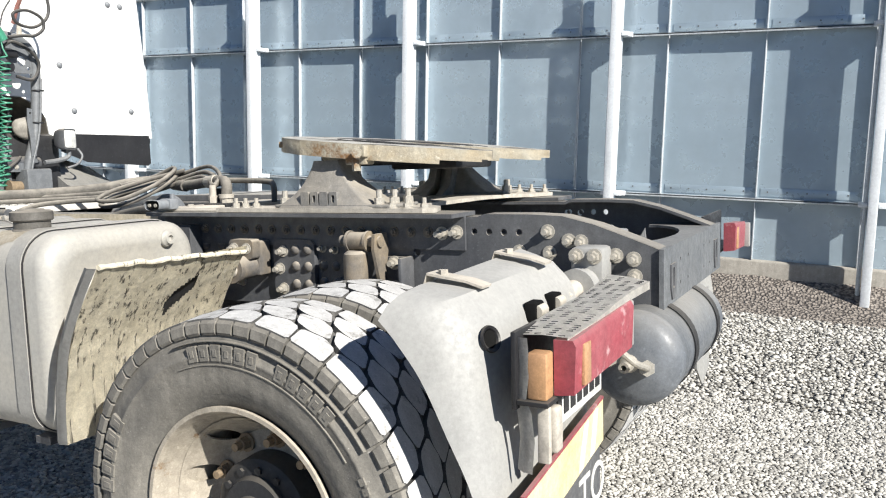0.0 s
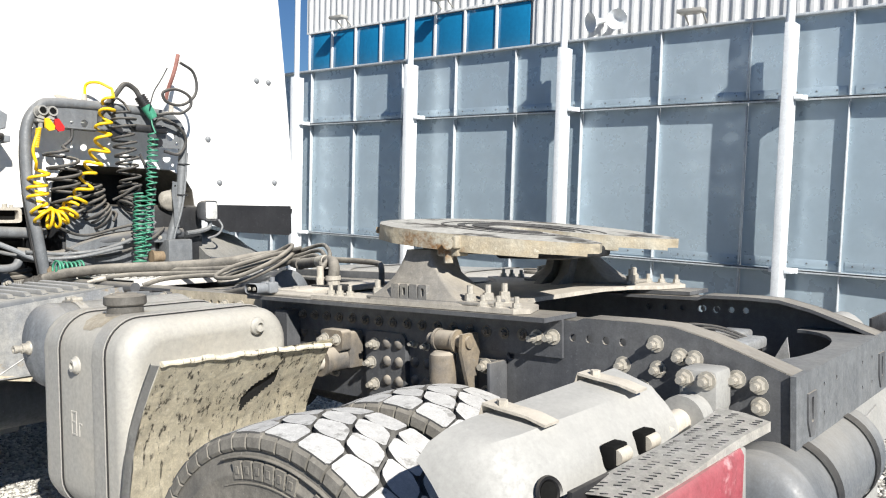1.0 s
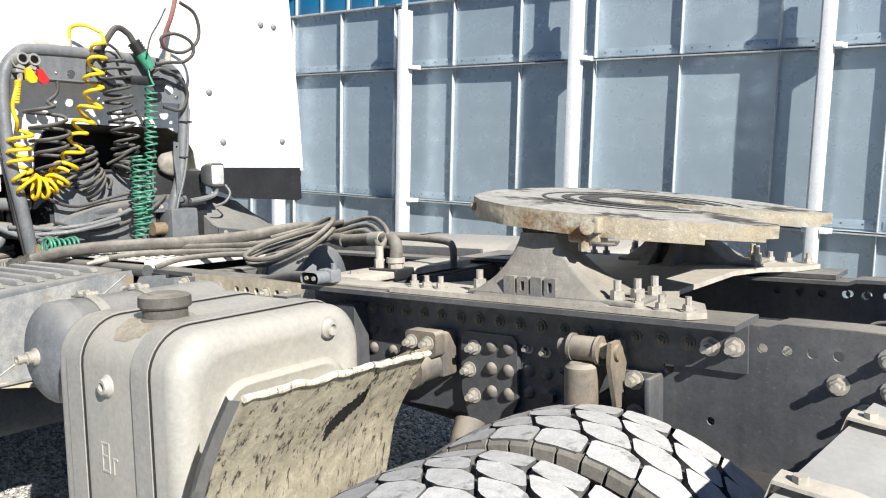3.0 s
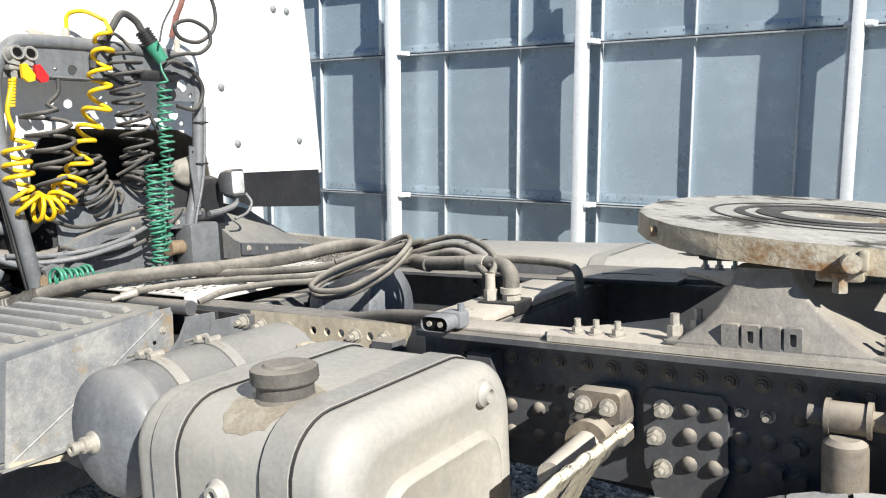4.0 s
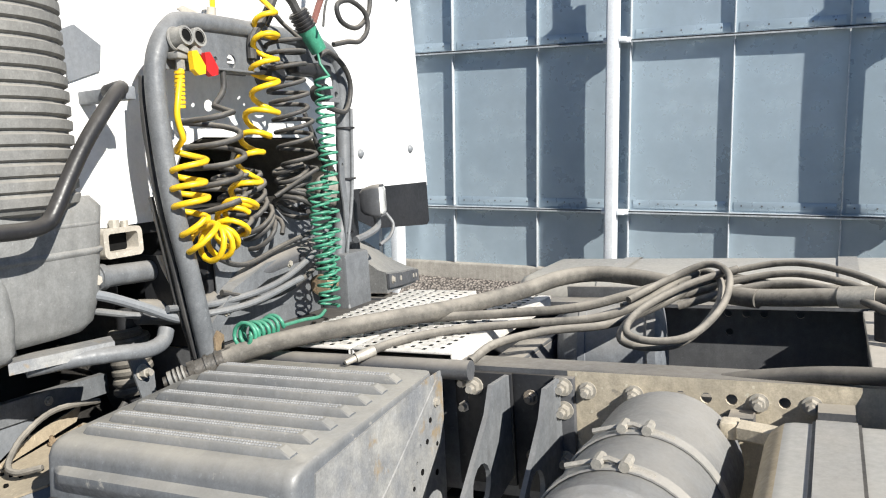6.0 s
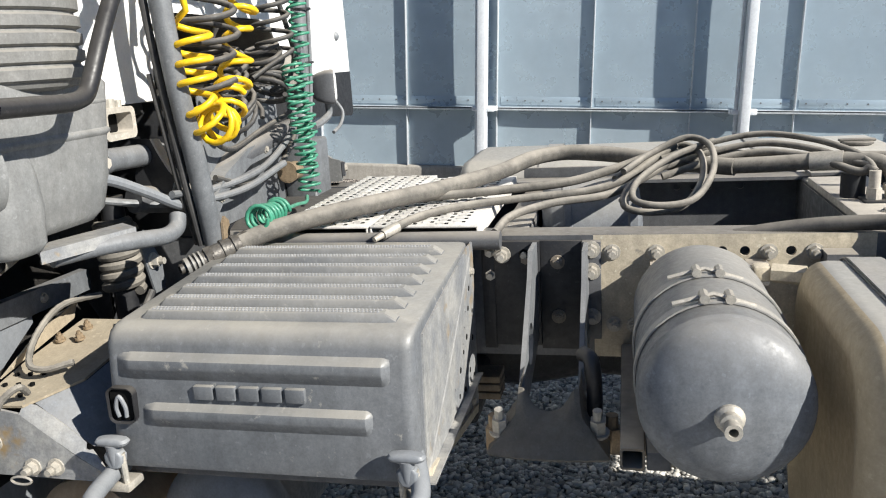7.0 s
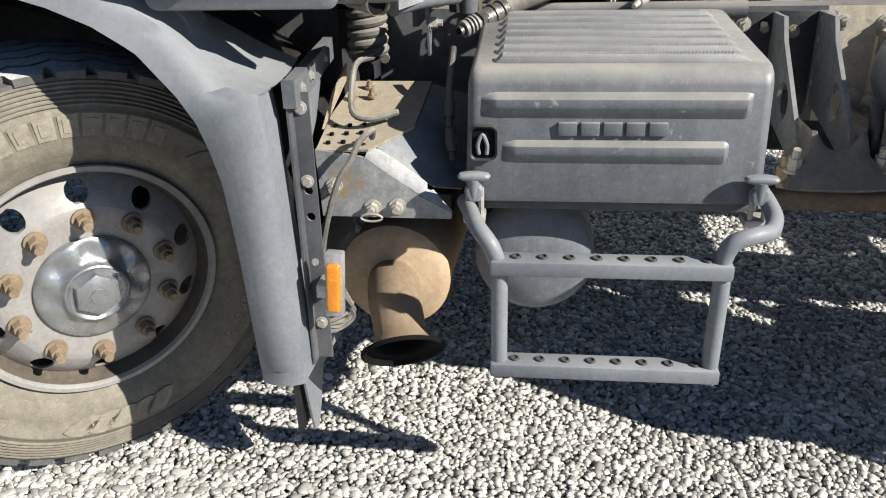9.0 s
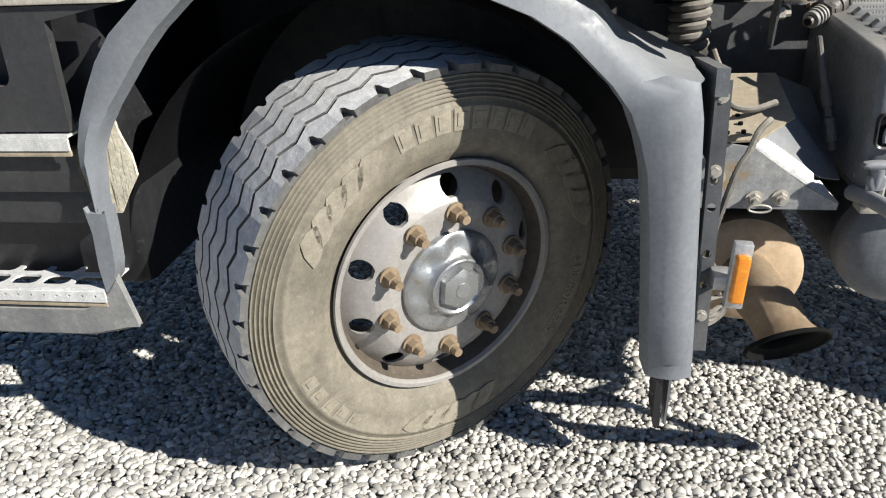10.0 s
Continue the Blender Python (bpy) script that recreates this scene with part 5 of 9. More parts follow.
def arc_bars(bm, parent_r, y, spans, lift=0.0025):
    """Raised plain blocks bent round the sidewall: (radius in, radius out, angle from, angle to)."""
    for r0, r1, a0, a1 in spans:
        n = max(2, int(abs(a1 - a0) / 0.06))
        rings = []
        for k in range(n + 1):
            a = a0 + (a1 - a0) * k / n
            rings.append([(r * math.cos(a), yy, r * math.sin(a)) for r, yy in ((r0, y + 0.006), (r0 + 0.001, y - lift), (r1 - 0.001, y - lift), (r1, y + 0.006))])
        ring_loft(bm, rings, False, False, False)
        for ring in (rings[0], rings[-1]):
            bm.faces.new([bm.verts.new(p) for p in ring])


def disc_with_holes(bm, prof, n_holes, r_in, r_out, hole_r, seg_side=5, a_off=0.0):
    """An annulus between r_in and r_out with round holes; prof gives y from the radius."""
    rm = (r_in + r_out) / 2
    sector = 2 * math.pi / n_holes
    for h in range(n_holes):
        a0 = a_off + h * sector
        outer = []
        for k in range(seg_side):
            outer.append((r_in, a0 + sector * k / seg_side))
        for k in range(seg_side):
            outer.append((r_in + (r_out - r_in) * k / seg_side, a0 + sector))
        for k in range(seg_side):
            outer.append((r_out, a0 + sector * (1 - k / seg_side)))
        for k in range(seg_side):
            outer.append((r_out - (r_out - r_in) * k / seg_side, a0))
        inner, ac = [], a0 + sector / 2
        for r, a in outer:
            t = math.atan2(r - rm, (a - ac) * rm)
            inner.append((rm + hole_r * math.sin(t), ac + hole_r * math.cos(t) / rm))
        mid = [((r + 1.2 * q) / 2.2, (a + 1.2 * c) / 2.2) for (r, a), (q, c) in zip(outer, inner)]
        rings = []
        for ring, dy in ((outer, 0), (mid, 0), (inner, 0), (inner, 0.010)):
            rings.append([(r * math.cos(a), prof(r) + dy, r * math.sin(a)) for r, a in ring])
        ring_loft(bm, rings, True)
    bmesh.ops.remove_doubles(bm, verts=bm.verts[:], dist=0.0006)


def build_wheel(name, centre, yaw, front, label, lean=0.0):
    m = wheel_matrix(centre, yaw, lean)
    R, w, rim_r = (0.492, 0.296, 0.279) if front else (0.495, 0.296, 0.279)
    bm = B()
    tyre_carcass(bm, R, w, rim_r, front)
    for f in bm.faces:
        c = f.calc_center_median()
        if math.hypot(c.x, c.z) > R - 0.028 and abs(c.y) < w * 0.46:
            f.material_index = 1
    wheel = wpart(name, bm, [M_SIDEWALL_F if front else M_SIDEWALL, M_GROOVE], truck, m, label, 50)
    bm = B()
    if front:
        rib_tread(bm, R)
    else:
        drive_tread(bm, R, w)
    wpart("tread", bm, [M_TREAD_F if front else M_TREAD, M_GROOVE, M_SIDEWALL], wheel, m, "dust-covered ribbed tread" if front else "dust-whitened block tread", 30)
    # rim: barrel and lip
    y = -w / 2
    bm = B()
    lathe(bm, [(rim_r - 0.004, y * 0.80), (rim_r + 0.004, y * 0.88), (rim_r + 0.002, y * 0.92), (rim_r - 0.008, y * 0.92), (rim_r - 0.014, y * 0.86), (rim_r - 0.020, y * 0.70), (rim_r - 0.045, y * 0.45), (rim_r - 0.05, 0.02), (rim_r - 0.03, 0.10), (rim_r - 0.004, 0.13)], (0, 0, 0), (0, 1, 0), 72)
    mr = M_RIM if front else M_RIM_R
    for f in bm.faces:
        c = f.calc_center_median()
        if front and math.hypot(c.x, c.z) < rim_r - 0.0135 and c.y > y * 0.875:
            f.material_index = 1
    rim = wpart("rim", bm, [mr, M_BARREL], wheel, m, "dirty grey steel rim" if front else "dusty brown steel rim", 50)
    bm = B()
    if front:
        # disc bulging outwards past the lip
        def py(r):
            return -0.142 + 0.052 * max(0.0, (r - 0.175) / 0.077) ** 1.7
        disc_with_holes(bm, py, 10, 0.190, 0.252, 0.0235, a_off=0.0)
        lathe(bm, [(0.12, -0.140), (0.170, -0.142), (0.180, py(0.180)), (0.190, py(0.190))], (0, 0, 0), (0, 1, 0), 60)
        lathe(bm, [(0.252, py(0.252)), (0.257, -0.070), (0.258, 0.0)], (0, 0, 0), (0, 1, 0), 60)
        wpart("disc", bm, mr, wheel, m, "pitted grey wheel disc with round hand holes", 50)
        bm = B()
        lathe(bm, [(0.124, -0.141), (0.123, -0.149), (0.118, -0.153), (0.110, -0.155), (0.098, -0.157), (0.084, -0.160), (0.076, -0.164), (0.071, -0.169), (0.068, -0.176), (0.064, -0.178), (0.060, -0.174), (0.056, -0.172), (0.0, -0.172)], (0, 0, 0), (0, 1, 0), 64)
        # the shallow pressed scallops round the cover
        for v in bm.verts:
            r = math.hypot(v.co.x, v.co.z)
            if 0.078 < r < 0.118:
                v.co.y += 0.006 * math.cos(8 * math.atan2(v.co.z, v.co.x)) * math.sin(math.pi * (r - 0.07) / 0.05)
        cyl(bm, (0, -0.171, 0), (0, -0.186, 0), 0.054, 0.050, seg=6)
        cyl(bm, (0, -0.186, 0), (0, -0.192, 0), 0.050, 0.036, seg=6)
        cyl(bm, (0, -0.190, 0), (0, -0.194, 0), 0.021, 0.018, seg=20)
        wpart("hub_cover", bm, M_HUB, wheel, m, "grease-smeared metal hub cover", 40)
        yn = -0.143
    else:
        def py(r):
            return 0.02 - 0.10 * max(0.0, (r - 0.19) / 0.05) ** 1.0
        disc_with_holes(bm, py, 10, 0.185, 0.240, 0.024, a_off=0.1)
        lathe(bm, [(0.12, 0.012), (0.180, 0.014), (0.185, py(0.185))], (0, 0, 0), (0, 1, 0), 60)
        wpart("disc", bm, mr, wheel, m, "dusty wheel disc set deep in the rim", 50)
        bm = B()
        lathe(bm, [(0.135, 0.012), (0.132, -0.050), (0.120, -0.058), (0.095, -0.060), (0.090, -0.080), (0.055, -0.085), (0.050, -0.092), (0.0, -0.093)], (0, 0, 0), (0, 1, 0), 48)
        for k in range(12):
            a = 2 * math.pi * k / 12
            cyl(bm, (0.108 * math.cos(a), -0.066, 0.108 * math.sin(a)), (0.108 * math.cos(a), -0.055, 0.108 * math.sin(a)), 0.010, seg=6)
        wpart("hub", bm, M_DARK, wheel, m, "dark greasy axle hub", 40)
        yn = 0.010
    for k in range(10):
        a = 2 * math.pi * k / 10 + (math.pi / 10 if front else 0.3)
        bm = B()
        p = Vector((0.1675 * math.cos(a), yn, 0.1675 * math.sin(a)))
        cyl(bm, p, p + Vector((0, -0.005, 0)), 0.024, seg=16)
        cyl(bm, p + Vector((0, -0.005, 0)), p + Vector((0, -0.027, 0)), 0.0175, 0.0165, seg=6)
        cyl(bm, p + Vector((0, -0.025, 0)), p + Vector((0, -0.046, 0)), 0.0105, seg=10)
        wpart("wheel_nut", bm, M_RUST, wheel, m, smooth=30)
    return wheel, m


FRONT_C, FRONT_YAW = (-0.087, 0.084, 0.494), radians(40.5)
front_wheel, FM = build_wheel("front_wheel", FRONT_C, FRONT_YAW, True, "front wheel steered outwards with a dusty worn tyre", radians(3.5))
REAR_X, REAR_Z = 3.258, 0.500


def stripes(wheel, m, a0, count, y, material, step=0.125):
    """Leaf-shaped raised bars leaning along the sidewall."""
    for k in range(count):
        bm = B()
        a = a0 - step * k
        q = [(0.352, a), (0.345, a - 0.055), (0.348, a - 0.125), (0.366, a - 0.195), (0.386, a - 0.235), (0.398, a - 0.185), (0.401, a - 0.12), (0.380, a - 0.055)]
        lo = [bm.verts.new((r * math.cos(t), y + 0.004, r * math.sin(t))) for r, t in q]
        hi = [bm.verts.new((r * math.cos(t), y - 0.0034, r * math.sin(t))) for r, t in q]
        bm.faces.new(hi)
        for i in range(len(q)):
            j = (i + 1) % len(q)
            bm.faces.new((lo[i], lo[j], hi[j], hi[i]))
        wpart("raised_stripe", bm, material, wheel, m, smooth=30)


def letter_blocks(wheel, m, a0, count, r0, r1, y, material, wide=0.075, gap=0.022):
    """Plain raised blocks in place of a maker's word."""
    a = a0
    for k in range(count):
        bm = B()
        arc_bars(bm, 0, y, [(r0, r1, a, a - wide)], 0.0022)
        arc_bars(bm, 0, y - 0.003, [(r0 + 0.010, r1 - 0.010, a - 0.02, a - wide + 0.02)], 0.0010)
        wpart("raised_mark", bm, material, wheel, m, smooth=30)
        a -= wide + gap


def sidewall_text(wheel, m, text, size, r, a0, y, material):
    """Raised writing bent round the sidewall, read clockwise."""
    cu = bpy.data.curves.new("writing", "FONT")
    cu.body, cu.size = text, size
    ob = new("writing", cu)
    me = ob.evaluated_get(bpy.context.evaluated_depsgraph_get()).to_mesh()
    bm = B()
    bm.from_mesh(me)
    bpy.data.objects.remove(ob)
    bmesh.ops.triangulate(bm, faces=bm.faces[:])
    bmesh.ops.subdivide_edges(bm, edges=[e for e in bm.edges if e.calc_length() > size * 0.3], cuts=2)
    g = bmesh.ops.extrude_face_region(bm, geom=bm.faces[:])
    for v in g["geom"]:
        if isinstance(v, bmesh.types.BMVert):
            v.co.z = 0.004
    for v in bm.verts:
        a, rr = a0 - v.co.x / r, r + v.co.y
        v.co = Vector((rr * math.cos(a), y + 0.002 - v.co.z, rr * math.sin(a)))
    wpart("raised_writing", bm, material, wheel, m, smooth=30)


yf = -0.1475
for a0 in (160, 50, 294):
    stripes(front_wheel, FM, radians(a0), 5, yf, M_MARK)
letter_blocks(front_wheel, FM, radians(113), 8, 0.352, 0.402, yf, M_MARK, 0.098, 0.020)
letter_blocks(front_wheel, FM, radians(232), 5, 0.362, 0.398, yf, M_MARK, 0.085, 0.028)
sidewall_text(front_wheel, FM, "315/80R22.5", 0.042, 0.362, radians(-4), yf, M_MARK)
rear_outer, RM = build_wheel("rear_wheel", (REAR_X, 0.018, REAR_Z), 0.0, False, "outer rear wheel with dust-whitened block tread")
rear_inner, RM2 = build_wheel("rear_wheel", (REAR_X, 0.360, REAR_Z), 0.0, False, "inner rear wheel behind the outer one")
yr = -0.148
letter_blocks(rear_outer, RM, radians(108), 6, 0.390, 0.428, yr - 0.001, M_SIDEWALL, 0.066, 0.020)
letter_blocks(rear_outer, RM, radians(72), 5, 0.390, 0.428, yr - 0.001, M_SIDEWALL, 0.066, 0.020)
letter_blocks(rear_outer, RM, radians(180), 5, 0.390, 0.434, yr - 0.001, M_SIDEWALL, 0.075, 0.030)
letter_blocks(rear_outer, RM, radians(30), 5, 0.390, 0.407, yr - 0.001, M_SIDEWALL, 0.040, 0.014)
bm = B()
arc_bars(bm, 0, yr - 0.001, [(0.434, 0.438, radians(114), radians(36)), (0.380, 0.384, radians(114), radians(36))], 0.002)
wpart("raised_outline", bm, M_SIDEWALL, rear_outer, RM)
for far_y in (mirror_y(0.360), mirror_y(0.018)):
    build_wheel("rear_wheel", (REAR_X, far_y, REAR_Z), math.pi, False, "rear wheel on the far side")
build_wheel("front_wheel", (-0.11, mirror_y(0.10), 0.502), math.pi + radians(33), True, "front wheel on the far side, steered")
# axles
bm = B()
cyl(bm, (REAR_X, 0.30, 0.53), (REAR_X, 1.75, 0.53), 0.075, seg=20)
lathe(bm, [(0.0, -0.22), (0.12, -0.2), (0.19, -0.1), (0.2, 0.0), (0.19, 0.1), (0.12, 0.2), (0.0, 0.22)], (REAR_X, 1.02, 0.53), (1, 0, 0), 28)
wpart("rear_axle", bm, M_DARK, truck, CH.inverted(), "dark rear axle housing")
bm = B()
box(bm, -0.16, -0.06, 0.25, 1.8, 0.42, 0.52, 0.02)
wpart("front_axle", bm, M_DARK, truck, CH.inverted())

# ---- cab ----
def build_cab():
    """White cab shell: back wall with the low arch over the engine, rounded corners, leaning sides."""
    xb = 0.612
    zb = 1.435

    def half_width(z):
        return 1.090 - 0.09 * max(0.0, (z - 1.43) / 1.25) ** 1.3
    bm = B()
    zs = [zb, 1.7, 2.0, 2.3, 2.6, 2.9, 3.2, 3.45]
    # back wall as an outline with the arch cut out
    left = [(CY - half_width(z) + 0.03, z) for z in zs]
    right = [(CY + half_width(z) - 0.03, z) for z in zs]
    arch = [(1.40, zb), (1.385, 1.53), (1.34, 1.60), (1.25, 1.64), (0.75, 1.645), (0.67, 1.62), (0.625, 1.55), (0.61, zb)]
    outline = left[::-1] + arch[::-1] + right
    prism(bm, outline, "x", xb - 0.02, xb)
    # sides with rounded rear corners
    for s in (-1, 1):
        rows = []
        for z in zs:
            hw = half_width(z)
            yo = CY + s * hw
            rows.append([(xb, CY + s * (hw - 0.03), z), (xb - 0.008, CY + s * (hw - 0.012), z), (xb - 0.03, yo, z), (xb - 0.5, yo + s * 0.02, z), (-0.5, yo + s * 0.03, z), (-1.3, yo + s * 0.0, z), (-1.35, CY + s * (hw - 0.2), z)])
        ring_loft(bm, rows, False)
    top = [(xb, CY - half_width(3.45) + 0.03, 3.45), (xb, CY + half_width(3.45) - 0.03, 3.45), (-1.3, CY + 1.0, 3.5), (-1.3, CY - 1.0, 3.5)]
    bm.faces.new([bm.verts.new(p) for p in top])
    bm.faces.new([bm.verts.new((-1.35, CY + s, z)) for s, z in ((-0.9, 1.43), (0.9, 1.43), (0.85, 3.45), (-0.85, 3.45))])
    cab = part("cab", bm, M_CAB, truck, "white painted cab shell, seen from behind", 30)
    # floor of the cab, dark
    bm = B()
    prism(bm, [(-1.3, CY - 1.08), (xb - 0.03, CY - 1.08), (xb - 0.03, 0.60), (0.2, 0.60), (0.2, 1.41), (xb - 0.03, 1.41), (xb - 0.03, CY + 1.08), (-1.3, CY + 1.08)], "z", zb - 0.03, zb + 0.01)
    part("cab_floor", bm, M_DARK, cab)
    bm = B()
    prism(bm, [(1.45, zb), (1.40, 1.60), (1.27, 1.67), (0.74, 1.675), (0.62, 1.64), (0.56, zb), (0.56, 1.75), (1.45, 1.75)], "x", 0.1, 0.12)
    box(bm, 0.0, 0.1, 0.5, 1.5, 1.0, 1.75)
    part("engine_tunnel", bm, M_DARK, cab)
    bm = B()
    arc = [(0.615, 1.43), (0.63, 1.55), (0.675, 1.615), (0.75, 1.64), (1.25, 1.635), (1.335, 1.595), (1.38, 1.53), (1.395, 1.43)]
    ring_loft(bm, [[(xb - 0.001, a, c) for a, c in arc], [(0.12, a, c) for a, c in arc]], False)
    bmesh.ops.solidify(bm, geom=bm.faces[:], thickness=0.004)
    part("tunnel_lining", bm, M_KERB, cab, "brownish lining of the engine arch")
    # cap screws on the back wall
    pts = [(1.560, 1.580), (1.945, 1.590), (1.830, 2.186), (1.915, 2.186), (0.30, 1.58), (0.20, 2.18), (1.49, 1.82)]
    first = None
    for y, z in pts:
        if first is None:
            bm = B()
            lathe(bm, [(0.018, 0.0), (0.016, 0.006), (0.008, 0.012), (0.0, 0.013)], (xb, y, z), (1, 0, 0), 12)
            first = part("cap_screw", bm, M_GREY, cab)
            p0 = (y, z)
        else:
            clone(first, (0, y - p0[0], z - p0[1]))
    # black flap at the lower corner
    bm = B()
    prism(bm, [(1.46, 1.455), (2.06, 1.450), (2.062, 1.285), (2.04, 1.272), (1.62, 1.30), (1.46, 1.36)], "x", 0.612, 0.620)
    part("splash_flap", bm, M_BLACK, truck, "black splash flap below the cab corner")
    # lower front part: step well, front wheel arch piece (dark)
    bm = B()
    box(bm, -1.35, -0.69, -0.10, 0.5, 0.60, 1.42, 0.03)
    part("step_well", bm, M_BLACK, truck, "dark step well of the cab")


def build_hoop():
    """Tubular frame behind the cab that carries the air and light couplings."""
    bm = B()
    pts = [(0.775, 0.525, 1.10), (0.772, 0.495, 1.30), (0.765, 0.465, 1.50), (0.755, 0.46, 1.70), (0.752, 0.475, 1.82), (0.75, 0.53, 1.895), (0.75, 0.60, 1.915), (0.75, 0.85, 1.92), (0.75, 1.10, 1.915), (0.75, 1.20, 1.89), (0.75, 1.25, 1.82), (0.75, 1.255, 1.70), (0.75, 1.235, 1.50), (0.75, 1.215, 1.40), (0.75, 1.17, 1.26), (0.75, 1.165, 1.12)]
    tube(bm, smooth_path([(x, y - 0.012, z) for x, y, z in pts], 5), 0.024, 16)
    hoop = part("hoop", bm, M_HOOP, truck, "grey tubular hoop holding the trailer couplings")
    bm = B()
    pan = [(0.47, 1.80), (0.52, 1.88), (0.60, 1.905), (1.12, 1.905), (1.20, 1.88), (1.25, 1.79), (1.25, 1.74), (1.13, 1.74), (1.09, 1.81), (0.80, 1.81), (0.77, 1.795), (0.47, 1.795)]
    hl = [circle(0.72, 1.83, 0.018, 12), circle(0.66, 1.83, 0.008, 8), circle(0.86, 1.845, 0.020, 12), circle(1.17, 1.80, 0.024, 12), circle(1.13, 1.84, 0.012, 10), circle(1.205, 1.765, 0.010, 8)]
    prism(bm, pan, "x", 0.752, 0.758, hl)
    box(bm, 0.758, 0.80, 0.62, 0.80, 1.797, 1.803, 0.002)
    part("coupling_panel", bm, M_HOOP, hoop, "grey steel panel with holes")
    # couplings with yellow and red flaps
    for y, m, tag in ((0.508, M_YELLOW, "yellow"), (0.552, M_REDP, "red")):
        bm = B()
        lathe(bm, [(0.026, -0.02), (0.026, 0.02), (0.024, 0.026), (0.023, 0.045), (0.015, 0.045), (0.013, 0.030), (0.0, 0.030)], (0.765, y, 1.862), (1, 0, 0.15), 24)
        box(bm, 0.765, 0.80, y - 0.025, y + 0.018, 1.815, 1.832, 0.004)
        lathe(bm, [(0.029, -0.004), (0.031, 0.0), (0.029, 0.004), (0.026, 0.004)], (0.778, y, 1.862), (1, 0, 0.15), 24)
        prism(bm, [(y - 0.030, 1.835), (y + 0.004, 1.828), (y + 0.008, 1.838), (y - 0.012, 1.848)], "x", 0.800, 0.806)
        cyl(bm, (0.785, y - 0.004, 1.815), (0.785, y - 0.004, 1.79), 0.011, seg=6)
        hub = part("air_coupling", bm, M_FITTING, hoop, "dusty grey air coupling")
        bm = B()
        lathe(bm, [(0.017, 0.0), (0.013, -0.004), (0.0, -0.004)], (0.8105, y, 1.869), (1, 0, 0.15), 20)
        part("seal", bm, M_SOOT_SHADE, hub)
        bm = B()
        prism(bm, [(y + 0.004, 1.832), (y + 0.022, 1.835), (y + 0.047, 1.800), (y + 0.044, 1.782), (y + 0.022, 1.777), (y + 0.006, 1.79)], "x", 0.803, 0.817, bev=0.004)
        part("coupling_flap", bm, m, hoop, tag + " plastic flap of the coupling")
    # green plug of the light cable
    bm = B()
    d = Vector((0.15, 0.45, -0.75)).normalized()
    p = Vector((0.79, 0.985, 1.985))
    cyl(bm, p, p + d * 0.055, 0.026, seg=20)
    for k in range(5):
        cyl(bm, p + d * (0.004 + 0.011 * k), p + d * (0.009 + 0.011 * k), 0.030, seg=20)
    part("plug_collar", bm, M_BLACK, hoop)
    bm = B()
    cyl(bm, p + d * 0.055, p + d * 0.125, 0.027, 0.024, seg=20)
    part("plug_body", bm, M_GREEN, hoop, "green light plug")
    bm = B()
    tube(bm, smooth_path([p, p - d * 0.04, p - d * 0.06 + Vector((0, -0.04, 0.0)), (0.78, 0.86, 1.97), (0.77, 0.80, 1.90), (0.77, 0.79, 1.84)], 6), 0.013, 10)
    part("lead", bm, M_HOSE_D, hoop)
    # socket behind
    bm = B()
    cyl(bm, (0.74, 0.86, 1.80), (0.80, 0.86, 1.80), 0.030, seg=20)
    cyl(bm, (0.77, 1.07, 1.76), (0.81, 1.07, 1.76), 0.026, seg=20)
    box(bm, 0.76, 0.80, 0.95, 1.13, 1.81, 1.845, 0.01)
    part("socket", bm, M_BLACK, hoop)
    # cable clipped to the far leg
    bm = B()
    tube(bm, smooth_path([(0.778, 1.252, 1.72), (0.778, 1.235, 1.55), (0.778, 1.212, 1.42), (0.78, 1.165, 1.28), (0.785, 1.14, 1.16), (0.80, 1.12, 1.08)]), 0.006, 10)
    part("cable", bm, M_HOOP, hoop)
    for z, y in ((1.66, 1.245), (1.50, 1.23), (1.33, 1.195)):
        bm = B()
        lathe(bm, [(0.029, -0.003), (0.031, -0.003), (0.031, 0.003), (0.029, 0.003)], (0.756, y, z), (0, 0, 1), 16)
        part("cable_tie", bm, M_BLACK, hoop)
    # a thinner second tube alongside the near leg
    bm = B()
    tube(bm, smooth_path([(0.748, 0.500, 1.10), (0.742, 0.482, 1.22), (0.736, 0.465, 1.35), (0.730, 0.448, 1.50), (0.722, 0.440, 1.65), (0.718, 0.448, 1.78)]), 0.009, 10)
    part("cable", bm, M_HOSE_D, hoop)
    bm = B()
    tube(bm, smooth_path([(0.735, 0.505, 1.10), (0.722, 0.480, 1.24), (0.714, 0.462, 1.38), (0.705, 0.450, 1.50)]), 0.006, 8)
    part("cable", bm, M_HOSE_D, hoop)
    bm = B()
    prism(bm, [(0.505, 1.085), (0.535, 1.085), (0.540, 1.150), (0.520, 1.165), (0.508, 1.15)], "x", 0.800, 0.806)
    part("leg_tab", bm, M_RUST, hoop, "rusty tab at the foot of the hoop")
    # work lamp on a bracket, turned aside
    TURN = Matrix.Translation((0.765, 1.372, 1.418)) @ Matrix.Rotation(radians(20), 4, "Z")
    bm = B()
    ring_loft(bm, [[TURN @ Vector((d, a, c)) for a, c in rrect(-h, h, -h, h, 0.014, 4)] for d, h in ((-0.040, 0.034), (-0.028, 0.044), (0.0, 0.053), (0.022, 0.055), (0.030, 0.053), (0.028, 0.047))], True, True, True)
    lamp = part("work_lamp", bm, M_FRAME, truck, "square grey work lamp with clear lens", 40)
    bm = B()
